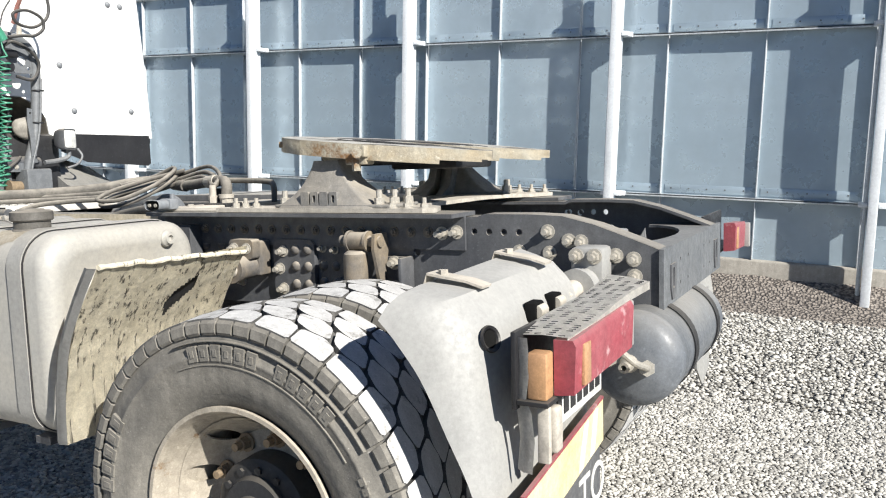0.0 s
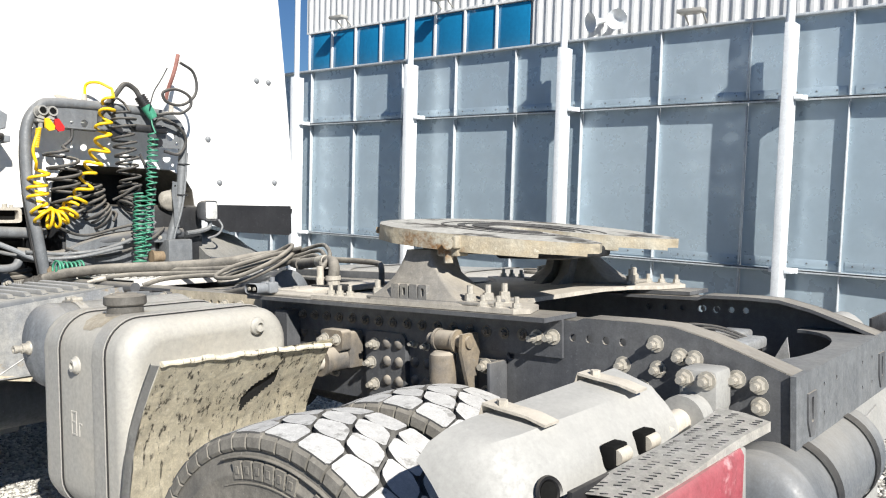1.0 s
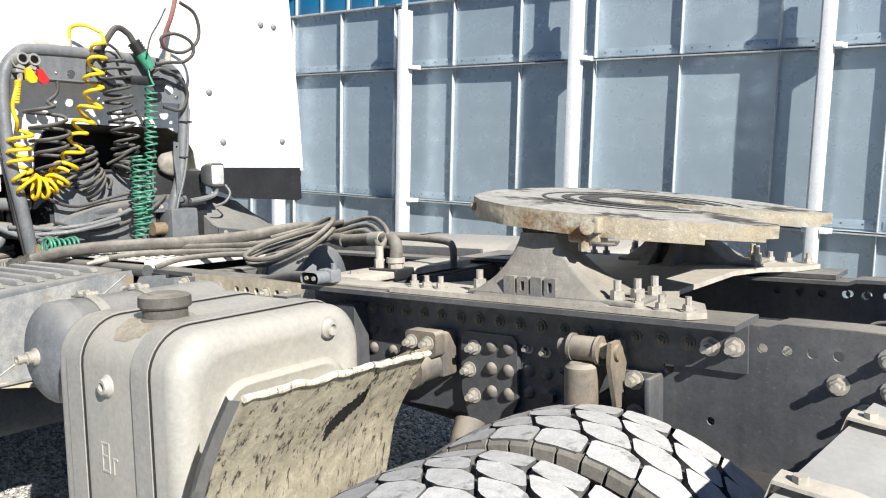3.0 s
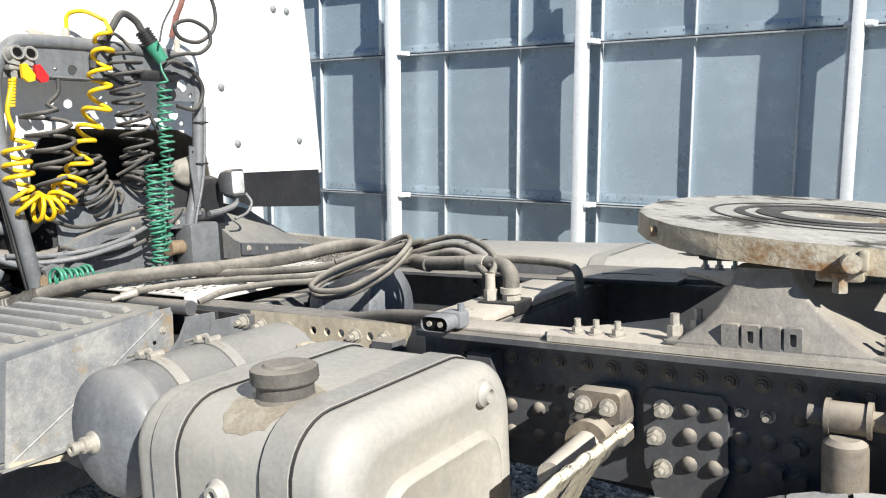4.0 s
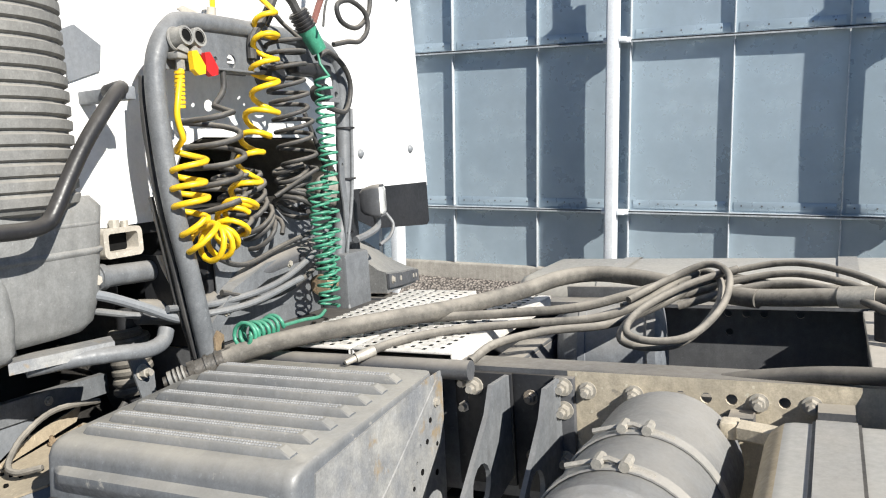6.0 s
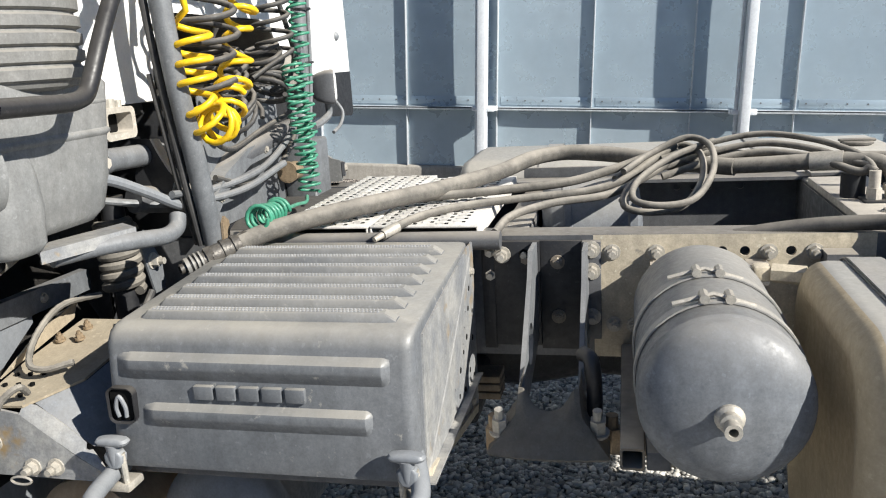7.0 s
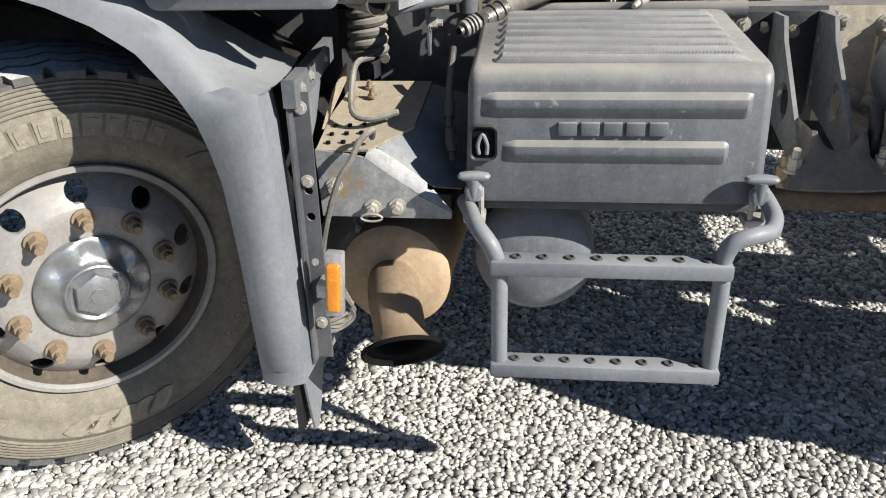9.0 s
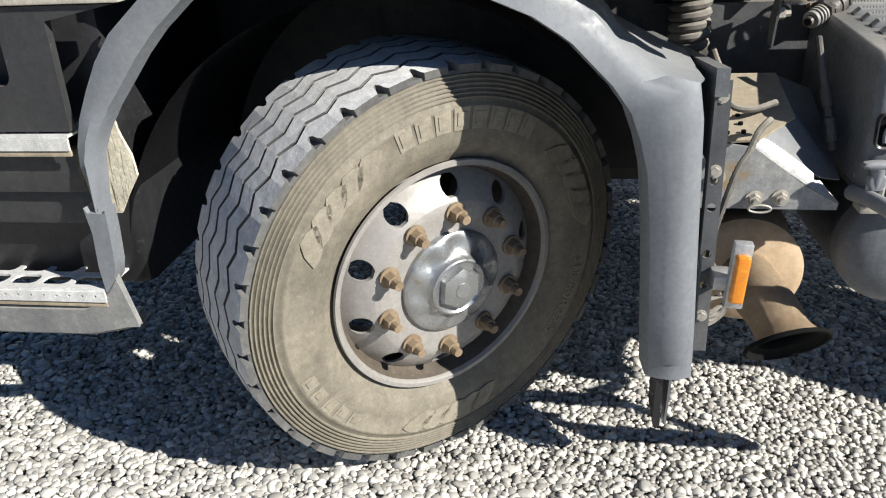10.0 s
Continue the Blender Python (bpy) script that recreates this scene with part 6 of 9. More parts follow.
    ring_loft(bm, [[TURN @ Vector((d, a, c)) for a, c in rrect(-h, h, -h, h, 0.012, 4)] for d, h in ((0.026, 0.046), (0.033, 0.045), (0.037, 0.038))], True, True, True)
    part("lens", bm, M_LAMP, lamp)
    bm = B()
    tube(bm, smooth_path([(0.76, 1.25, 1.30), (0.76, 1.33, 1.31), (0.765, 1.385, 1.33), (0.765, 1.385, 1.37)]), 0.012, 8)
    tube(bm, smooth_path([(0.77, 1.44, 1.37), (0.79, 1.45, 1.33), (0.79, 1.42, 1.29), (0.785, 1.36, 1.27)]), 0.006, 8)
    part("bracket", bm, M_HOOP, lamp)
    # mudguard over the far front wheel, seen past the hoop
    bm = B()
    ends = ((1.36, 0.800, 1.105, 1.175, 1.330), (1.62, 0.710, 1.075, 1.140, 1.320), (1.86, 0.615, 1.045, 1.110, 1.275), (2.02, 0.555, 1.030, 1.090, 1.190), (2.07, 0.535, 1.025, 1.082, 1.130))
    ring_loft(bm, [[(x - 0.02, y, z0), (x, y, z0), (x, y, z1), (x - 0.03, y, z1 + 0.008), (x - 0.17, y, z1 + 0.62 * (z2 - z1)), (x - 0.30, y, z2), (x - 0.55, y, z2 + 0.01), (x - 0.55, y, z0)] for y, x, z0, z1, z2 in ends], True, True, True)
    guard = part("far_mudguard", bm, M_SNOUT, truck, "grey dusty mudguard beyond the chassis", 40)
    bm = B()
    ring_loft(bm, [[(x + 0.002, y, z1 - 0.052), (x + 0.012, y, z1 - 0.052), (x + 0.012, y, z1 - 0.004), (x + 0.002, y, z1 - 0.004)] for y, x, z0, z1, z2 in ends], True, True, True)
    strip = part("edge_strip", bm, M_FRAME, guard, "dark bolted edge strip", 30)
    bolts(strip, [(0.805 - 0.385 * (y - 1.36) + 0.008, y, 1.15 - 0.135 * (y - 1.36)) for y in (1.41, 1.56, 1.90, 1.98)], (1, 0.3, 0), 0.012, 0.010)
    # foot boxes of the hoop and dark machinery under the cab
    bm = B()
    box(bm, 0.70, 0.80, 1.12, 1.26, 1.09, 1.27, 0.01)
    part("hoop_foot", bm, M_HOOP, truck)
    bm = B()
    box(bm, 0.30, 0.70, 0.62, 1.40, 0.95, 1.45, 0.04)
    part("gearbox_hump", bm, M_DARK, truck, "dark machinery under the cab")
    bm = B()
    box(bm, 0.7015, 0.708, 0.64, 1.10, 1.10, 1.44, 0.003)
    part("engine_cover", bm, M_HOOP, truck, "grey cover plate behind the engine")
    bm = B()
    tube(bm, smooth_path([(0.62, 0.45, 1.22), (0.68, 0.62, 1.20), (0.72, 0.80, 1.27), (0.72, 1.1, 1.30), (0.70, 1.25, 1.30)]), 0.032, 12)
    part("cross_pipe", bm, M_FRAME, truck)


def build_air_intake():
    """Ribbed bellows and plastic snout of the engine's air intake behind the cab."""
    bm = B()
    prof = [(0.14, 1.48), (0.17, 1.49)]
    z = 1.50
    while z < 2.15:
        prof += [(0.176, z), (0.186, z + 0.004), (0.187, z + 0.022), (0.177, z + 0.026)]
        z += 0.031
    rings = []
    for r, zz in prof:
        rings.append([(0.56 + r * 0.95 * math.cos(t), 0.13 + r * 1.05 * math.sin(t), zz) for t in np.linspace(0, 2 * math.pi, 33)[:-1]])
    ring_loft(bm, rings, True, True, True)
    intake = part("air_intake", bm, M_BELLOWS, truck, "ribbed dark bellows of the air intake", 20)
    bm = B()
    secs = [(0.50, 1.515, 0.165, 0.20), (0.5, 1.49, 0.18, 0.215), (0.5, 1.40, 0.175, 0.205), (0.5, 1.30, 0.168, 0.196), (0.5, 1.238, 0.158, 0.180), (0.5, 1.218, 0.145, 0.160), (0.5, 1.211, 0.12, 0.13)]
    rings = []
    for cx, zz, hx, hy in secs:
        rings.append([(a, c, zz) for a, c in rrect(0.52 - hx, 0.52 + hx, 0.13 - hy, 0.13 + hy, 0.07, 5)])
    ring_loft(bm, rings, True, True, True)
    snout = part("intake_snout", bm, M_SNOUT, intake, "grey moulded plastic lower duct", 50)
    # lower lobe beside the notch, and the round mouth facing outwards
    bm = B()
    ring_loft(bm, [[(a, c, z) for a, c in rrect(0.50, 0.703 - k, -0.045 + k, 0.082 - k, 0.035, 5)] for z, k in ((1.40, 0.012), (1.34, 0.003), (1.28, 0.0), (1.215, 0.004), (1.200, 0.012), (1.196, 0.026))], True, True, True)
    part("duct_lobe", bm, M_SNOUT, snout, "", 50)
    for z in (1.455, 1.395):
        bm = B()
        ring_loft(bm, [[(a, c, z + d) for a, c in rrect(0.52 - 0.1785 - k, 0.52 + 0.1785 + k, 0.13 - 0.208 - k, 0.13 + 0.208 + k, 0.07, 5)] for d, k in ((-0.010, -0.006), (-0.003, 0.001), (0.003, 0.001), (0.010, -0.006))], True)
        part("duct_rib", bm, M_SNOUT, snout, "", 50)
    bm = B()
    lathe(bm, [(0.078, 0.05), (0.082, -0.004), (0.092, -0.020), (0.097, -0.020), (0.097, -0.012), (0.090, 0.0), (0.086, 0.05)], (0.625, -0.062, 1.355), (0.25, 1, 0), 36)
    part("duct_mouth", bm, M_SNOUT, snout, "flared round mouth of the duct", 50)
    bm = B()
    lathe(bm, [(0.0, 0.006), (0.080, 0.006), (0.080, 0.010), (0.0, 0.010)], (0.625, -0.062, 1.355), (0.25, 1, 0), 36)
    part("duct_bore", bm, M_SOOT_SHADE, snout)
    bm = B()
    tube(bm, smooth_path([(0.70, 0.36, 1.742), (0.765, 0.338, 1.744), (0.788, 0.295, 1.722), (0.797, 0.21, 1.636), (0.80, 0.151, 1.558), (0.80, 0.112, 1.498), (0.80, 0.088, 1.472), (0.80, 0.045, 1.463), (0.80, -0.03, 1.464), (0.798, -0.13, 1.466)], 5), 0.016, 12)
    part("grab_handle", bm, M_BLACK, truck, "bent black grab handle")
    bm = B()
    box(bm, 0.605, 0.76, 0.355, 0.385, 1.72, 1.75, 0.004)
    prism(bm, [(0.33, 1.77), (0.42, 1.80), (0.43, 1.86), (0.36, 1.90), (0.31, 1.88)], "x", 0.61, 0.618)
    part("handle_bracket", bm, M_GREY, truck)
    bm = B()
    tube(bm, smooth_path([(0.56, 0.14, 1.190), (0.61, 0.05, 1.192), (0.655, -0.035, 1.196)]), 0.021, 16, caps=False)
    bmesh.ops.solidify(bm, geom=bm.faces[:], thickness=0.003)
    spout = part("drain_spout", bm, M_MPLATE, truck, "pale hollow drain spout")
    bm = B()
    cyl(bm, (0.645, -0.018, 1.195), (0.648, -0.023, 1.195), 0.0178, seg=16)
    part("bore", bm, M_SOOT_SHADE, spout)
    bm = B()
    prism(bm, [(0.62, 0.10), (0.672, 0.06), (0.735, 0.27), (0.68, 0.31)], "z", 1.190, 1.196)
    prism(bm, [(0.672, 0.06), (0.676, 0.058), (0.739, 0.268), (0.735, 0.27)], "z", 1.172, 1.196)
    part("snout_plate", bm, M_GALV, truck, "pale sheet bracket under the duct", 30)
    bm = B()
    tube(bm, smooth_path([(0.655, 0.11, 1.170), (0.700, 0.19, 1.172), (0.745, 0.275, 1.167), (0.76, 0.34, 1.160), (0.76, 0.385, 1.168), (0.755, 0.405, 1.192)]), 0.0185, 12)
    part("support_tube", bm, M_HOOP, truck)
    # spring leg of the cab suspension
    bm = B()
    coil = [(0.522 + 0.040 * math.cos(t), 0.505 + 0.040 * math.sin(t), 0.985 + 0.0040 * t) for t in np.linspace(0, 14 * math.pi, 180)]
    tube(bm, coil, 0.0125, 8)
    leg = part("suspension_spring", bm, M_HOSE, truck, "dusty coil spring of the cab suspension")
    bm = B()
    cyl(bm, (0.522, 0.505, 0.88), (0.522, 0.505, 1.22), 0.028, seg=16)
    part("damper", bm, M_DARK, leg)


build_cab()
build_hoop()
build_air_intake()

# ---- rear end: mudguards, lamps, suspension ----
def sheet_loft(sections, thick=0.005):
    """A curved sheet through sections of equally many points."""
    bm = B()
    ring_loft(bm, sections, False)
    bmesh.ops.recalc_face_normals(bm, faces=bm.faces[:])
    bmesh.ops.solidify(bm, geom=bm.faces[:], thickness=thick)
    return bm


def dense(pts, n=4):
    return [tuple(p) for p in smooth_path([(x, 0, z) for x, z in pts], n)]


def build_rear_mudguard():
    prof = [(-0.137, [(3.640, 0.945), (3.675, 0.909), (3.731, 0.835), (3.784, 0.730), (3.838, 0.614), (3.872, 0.46), (3.885, 0.36)]),
            (-0.118, [(3.650, 0.972), (3.705, 0.945), (3.765, 0.866), (3.815, 0.752), (3.858, 0.62), (3.885, 0.46), (3.895, 0.36)]),
            (-0.085, [(3.662, 0.990), (3.740, 0.974), (3.800, 0.890), (3.838, 0.765), (3.872, 0.625), (3.893, 0.46), (3.90, 0.36)]),
            (-0.03, [(3.672, 1.000), (3.772, 0.985), (3.824, 0.908), (3.852, 0.775), (3.880, 0.63), (3.897, 0.46), (3.902, 0.36)]),
            (0.10, [(3.688, 1.008), (3.788, 0.994), (3.842, 0.925), (3.862, 0.79), (3.885, 0.635), (3.900, 0.46), (3.904, 0.36)]),
            (0.24, [(3.704, 1.018), (3.796, 0.998), (3.850, 0.932), (3.868, 0.80), (3.887, 0.64), (3.900, 0.46), (3.904, 0.36)]),
            (0.39, [(3.722, 1.030), (3.806, 1.002), (3.858, 0.938), (3.872, 0.81), (3.888, 0.64), (3.900, 0.46), (3.904, 0.36)])]
    # a flat strip along the upper edge, a crease, then the long curved face
    secs = []
    for y, pts in prof:
        (xa, za), (xb, zb) = pts[0], pts[1]
        row = [(xa, y, za), ((xa + xb) / 2, y, (za + zb) / 2 + 0.001)] + [(p[0], y, p[2]) for p in dense(pts[1:], 5)]
        secs.append(row)
    guard = part("rear_mudguard", sheet_loft(secs, 0.006), M_FENDER, truck, "scuffed pale grey plastic mudguard behind the rear wheels", 34)
    # clips over the upper edge
    for y in (0.02, 0.29):
        z = 1.0 + 0.056 * (y + 0.03) + 0.012
        x = 3.673 + 0.115 * (y + 0.03)
        bm = B()
        pts = [(x - 0.012, y, z - 0.02), (x - 0.004, y, z + 0.002), (x + 0.03, y + 0.004, z - 0.004), (x + 0.08, y + 0.012, z - 0.012), (x + 0.115, y + 0.018, z - 0.024)]
        rings = []
        for px, py, pz in pts:
            rings.append([(px, py - 0.022, pz), (px, py + 0.022, pz), (px + 0.001, py + 0.022, pz + 0.005), (px + 0.001, py - 0.022, pz + 0.005)])
        ring_loft(bm, rings, True, True, True)
        cyl(bm, (x + 0.025, y, z), (x + 0.025, y, z + 0.012), 0.010, seg=6)
        part("clip", bm, M_MPLATE, guard, smooth=30)
    # eyelet
    bm = B()
    lathe(bm, [(0.017, -0.004), (0.021, 0.004), (0.026, 0.006), (0.028, 0.001)], (3.829, -0.028, 0.900), (0.93, -0.25, 0.30), 24)
    part("eyelet", bm, M_BLACK, guard)
    bm = B()
    cyl(bm, (3.826, -0.027, 0.899), (3.830, -0.028, 0.900), 0.018, seg=20)
    part("eyelet_hole", bm, M_SOOT_SHADE, guard)
    # notches with the pale carrier tube in them
    for y in (0.150, 0.262):
        bm = B()
        box(bm, 3.838, 3.868, y - 0.030, y + 0.022, 0.905, 0.948, 0.006)
        part("notch", bm, M_SOOT_SHADE, guard)
        bm = B()
        cyl(bm, (3.866, y - 0.024, 0.928), (3.866, y + 0.016, 0.928), 0.014, seg=14)
        part("tube_end", bm, M_MPLATE, guard)
    bm = B()
    cyl(bm, (3.835, 0.36, 0.920), (3.835, 0.47, 0.922), 0.026, seg=18)
    part("carrier_tube", bm, M_MPLATE, truck)
    bm = B()
    cyl(bm, (3.840, 0.462, 0.925), (3.840, 0.60, 0.928), 0.044, seg=22)
    cyl(bm, (3.840, 0.455, 0.925), (3.840, 0.475, 0.925), 0.050, seg=22)
    box(bm, 3.805, 3.892, 0.515, 0.600, 0.93, 1.022, 0.012)
    bush = part("tube_socket", bm, M_FENDER, truck, "dusty clamp holding the mudguard tube")
    bolts(bush, [(3.822, 0.515, 1.000), (3.870, 0.515, 1.000)], (0, -1, 0), 0.017, 0.018, 0.015)
    # front half of the guard: mud-caked, with a torn hole
    prof = dense([(2.815, 1.012), (2.757, 0.925), (2.698, 0.815), (2.668, 0.70), (2.658, 0.62), (2.655, 0.545)], 16)
    ny = 110
    bm = B()
    rows = []
    for px, _, pz in prof:
        row = []
        for k in range(ny + 1):
            y = -0.118 + 0.540 * k / ny
            d = 0.006 * noise.noise(Vector((pz * 9, y * 9, 1))) + 0.003 * noise.noise(Vector((pz * 30, y * 30, 4)))
            row.append(bm.verts.new((px + d, y, pz + d * 0.5)))
        rows.append(row)
    holep = [(0.165, 0.870), (0.185, 0.905), (0.225, 0.925), (0.268, 0.950), (0.262, 0.905), (0.225, 0.875), (0.20, 0.862), (0.175, 0.835)]

    def inside(y, z):
        c = False
        for i in range(len(holep)):
            (ya, za), (yb, zb) = holep[i], holep[i - 1]
            if (za > z) != (zb > z) and y < (yb - ya) * (z - za) / (zb - za) + ya:
                c = not c
        return c
    for a, c in zip(rows, rows[1:]):
        for i in range(ny):
            q = (a[i], a[i + 1], c[i + 1], c[i])
            my, mz = sum(v.co.y for v in q) / 4, sum(v.co.z for v in q) / 4
            if not inside(my, mz):
                bm.faces.new(q)
    bmesh.ops.solidify(bm, geom=bm.faces[:], thickness=0.006)
    fg = part("front_mudguard_half", bm, M_MUD, truck, "mud-caked torn mudguard ahead of the rear wheels", 40)
    bm = B()
    lip = [[(px + 0.004, -0.122, pz + 0.002) for px, _, pz in prof], [(px - 0.018, -0.130, pz + 0.002) for px, _, pz in prof], [(px - 0.045, -0.116, pz + 0.003) for px, _, pz in prof]]
    ring_loft(bm, lip, False)
    bmesh.ops.solidify(bm, geom=bm.faces[:], thickness=0.004)
    part("outer_lip", bm, M_FENDER, fg, "grey outer edge of the mudguard", 50)
    bm = B()
    tube(bm, [(2.818 - 0.0001 * k, -0.117 + 0.0106 * k, 1.017 - 0.0004 * k) for k in range(51)], 0.007, 8)
    noise_push(bm, 0.005, 30)
    part("rolled_edge", bm, M_MUD, fg)
    # dark sheet added behind the torn hole, standing in for the shade inside
    bm = B()
    prism(bm, [(2.672, 0.82), (2.682, 0.82), (2.752, 0.955), (2.742, 0.955)], "y", 0.14, 0.29)
    part("backing", bm, M_DARK, fg)
    # clamp on the rail with the tube that carries the guard
    bm = B()
    prism(bm, rrect(2.664, 2.758, 0.958, 1.020, 0.010, 4), "y", 0.508, 0.545)
    clamp = part("guard_clamp", bm, M_FRAME_DUSTY, truck, "dusty cast clamp with two bolts", 40)
    bolts(clamp, [(2.684, 0.508, 0.992), (2.735, 0.508, 0.992)], (0, -1, 0), 0.015, 0.018, 0.012)
    bm = B()
    cyl(bm, (2.708, 0.60, 0.932), (2.708, 0.47, 0.930), 0.040, seg=22)
    cyl(bm, (2.708, 0.48, 0.930), (2.708, 0.462, 0.930), 0.045, seg=22)
    box(bm, 2.668, 2.752, 0.545, 0.605, 0.90, 1.012, 0.008)
    part("tube_socket", bm, M_FRAME_DUSTY, clamp)
    bm = B()
    cyl(bm, (2.708, 0.47, 0.930), (2.712, 0.30, 0.926), 0.026, seg=16)
    part("carrier_tube", bm, M_MPLATE, clamp)


def build_rear_lamps():
    def lamp(ya, yb, s, near):
        bm = B()
        slope = 0.026 if near else -0.03
        base = 0.910 if near else 0.985
        rings = []
        for y, k in ((ya, 0), (yb, 1)):
            zt = base + slope * k
            x = 3.972 + 0.025 * (k if near else 1 - k)
            rings.append([(x, y, zt - 0.108), (x + 0.030, y, zt - 0.104), (x + 0.034, y, zt - 0.012), (x + 0.028, y, zt), (x - 0.01, y, zt), (x - 0.01, y, zt - 0.108)])
        ring_loft(bm, rings, True, True, True)
        ln = part("tail_lamp", bm, M_RED, truck, "faded red tail lamp with an amber field")
        bm = B()
        k = 0.17
        y0 = ya + (yb - ya) * k
        zt = base + slope * k
        x = 3.972 + 0.025 * (k if near else 1 - k)
        box(bm, x + 0.026, x + 0.0365, y0 - 0.020, y0 + 0.020, zt - 0.098, zt - 0.016, 0.003)
        part("amber_field", bm, M_AMBER_D, ln)
        bm = B()
        box(bm, 3.922, 3.962, min(ya, ya - 0.040 * s), max(ya, ya - 0.040 * s), base - 0.110, base - 0.020, 0.005)
        part("side_marker", bm, M_AMBER_D, ln)
        bm = B()
        box(bm, 3.985, 4.024, min(yb, yb + 0.030 * s), max(yb, yb + 0.030 * s), base + slope - 0.106, base + slope - 0.004, 0.004)
        part("end_cap", bm, M_FENDER, ln, "pale grey end cap of the lamp")
        bm = B()
        box(bm, 3.905, 3.968, min(ya - 0.05 * s, yb), max(ya - 0.05 * s, yb), base - 0.12, base - 0.11, 0.002)
        box(bm, 3.895, 3.905, min(ya - 0.05 * s, yb), max(ya - 0.05 * s, yb), base - 0.13, base + 0.02, 0.002)
        part("housing", bm, M_BLACK, ln)
    lamp(-0.03, 0.285, 1, True)
    lamp(mirror_y(0.30), mirror_y(0.62) + 0.78, -1, False)
    # tread plate above the lamp
    bm = B()
    c = [(3.893, -0.045, 0.918), (3.99, -0.03, 0.915), (4.035, 0.41, 0.962), (3.935, 0.42, 0.968)]
    rings = []
    for k in np.linspace(0, 1, 9):
        a, b = Vector(c[0]).lerp(Vector(c[3]), k), Vector(c[1]).lerp(Vector(c[2]), k)
        dz = 0.004 * math.sin(k * 7)
        rings.append([a + Vector((0, 0, dz)), a.lerp(b, 0.5) + Vector((0, 0, 0.003)), b + Vector((0, 0, -dz)), b + Vector((0.0, 0, -0.018 - dz))])
    ring_loft(bm, rings, False)
    bmesh.ops.solidify(bm, geom=bm.faces[:], thickness=0.003)
    plate = part("lamp_tread_plate", bm, M_PLATE, truck, "bent slotted tread plate above the tail lamp", 30)
    bm = B()
    for i in range(36):
        for j in range(4):
            if (i + 3 * (j % 2)) % 6 > 3:
                continue
            k, q = (i + 0.7) / 37, (j + 0.65) / 4.3
            a, b = Vector(c[0]).lerp(Vector(c[3]), k), Vector(c[1]).lerp(Vector(c[2]), k)
            p = a.lerp(b, q) + Vector((0, 0, 0.0035 * math.sin(k * 7) * (1 - 2 * q) + 0.003 * (1 - abs(2 * q - 1))))
            box(bm, -0.0065, 0.0065, -0.0011, 0.0011, -0.003, 0.0010, m=Matrix.Translation(p) @ Matrix.Rotation(radians(25), 4, "Z"))
    tagged(part("slot_relief", bm, M_DARK, plate), kind="stuff")
    bm = B()
    rings = []
    for z, d in ((0.918, 0.0), (0.86, 0.004), (0.80, -0.004), (0.775, 0.006), (0.72, 0.012), (0.655, 0.006)):
        rings.append([(3.888 + d, -0.052, z), (3.905 + d, -0.066, z), (3.925 + d, -0.070, z)])
    ring_loft(bm, rings, False)
    bmesh.ops.solidify(bm, geom=bm.faces[:], thickness=0.003)
    part("lamp_edge", bm, M_PLATE, truck, "bent pale sheet beside the side marker")
    # number plate with plain bars, its lamp, the striped marker board and the rubber flap
    bm = B()
    box(bm, 3.948, 3.953, -0.02, 0.30, 0.725, 0.82, 0.004)
    np_ = part("number_plate", bm, M_WHITE, truck, "white number plate, partly hidden by the lamp")
    for k in range(7):
        bm = B()
        y = 0.005 + 0.041 * k
        box(bm, 3.952, 3.9555, y, y + 0.027, 0.742, 0.802, 0.001, 1)
        part("plate_bar", bm, M_BLACK, np_)
    bm = B()
    box(bm, 3.938, 3.962, -0.060, -0.044, 0.675, 0.785, 0.003)
    box(bm, 3.950, 3.972, -0.043, -0.006, 0.690, 0.780, 0.008, 3)
    part("number_plate_lamp", bm, M_MPLATE, truck, "yellowed plastic number plate lamp")
    bm = B()
    prism(bm, [(-0.115, 0.520), (0.37, 0.580), (0.37, 0.685), (-0.115, 0.628)], "x", 3.928, 3.934)
    board = part("marker_board", bm, M_YPLATE, truck, "yellow reflective board with a red edge")
    bm = B()
    prism(bm, [(-0.121, 0.515), (-0.113, 0.516), (-0.113, 0.625), (0.37, 0.682), (0.37, 0.688), (-0.121, 0.631)], "x", 3.927, 3.9355)
    part("red_edge", bm, M_RED, board)
    for ya, yb in ((0.19, 0.24), (0.27, 0.31)):
        bm = B()
        prism(bm, [(ya, 0.584 + (ya - 0.37) * 0.122), (ya + 0.03, 0.587 + (ya - 0.37) * 0.122), (yb + 0.02, 0.678 + (yb - 0.37) * 0.122), (yb - 0.01, 0.676 + (yb - 0.37) * 0.122)], "x", 3.934, 3.9352)
        part("pale_stripe", bm, M_WHITE, board)
    bm = B()
    box(bm, 3.912, 3.920, -0.12, 0.39, 0.22, 0.60, 0.003)
    flap = part("rubber_flap", bm, M_FRAME, truck, "grey rubber mud flap with white letters")
    cu = bpy.data.curves.new("writing", "FONT")
    cu.body, cu.size, cu.extrude = "TO", 0.135, 0.001
    ob = new("writing", cu)
    bm = B()
    bm.from_mesh(ob.evaluated_get(bpy.context.evaluated_depsgraph_get()).to_mesh())
    bpy.data.objects.remove(ob)
    bmesh.ops.transform(bm, matrix=Matrix.Translation((3.9215, 0.225, 0.435)) @ Matrix.Rotation(radians(90), 4, "Z") @ Matrix.Rotation(radians(90), 4, "X"), verts=bm.verts[:])
    part("letters", bm, M_WHITE, flap, "white painted letters")
    bm = B()
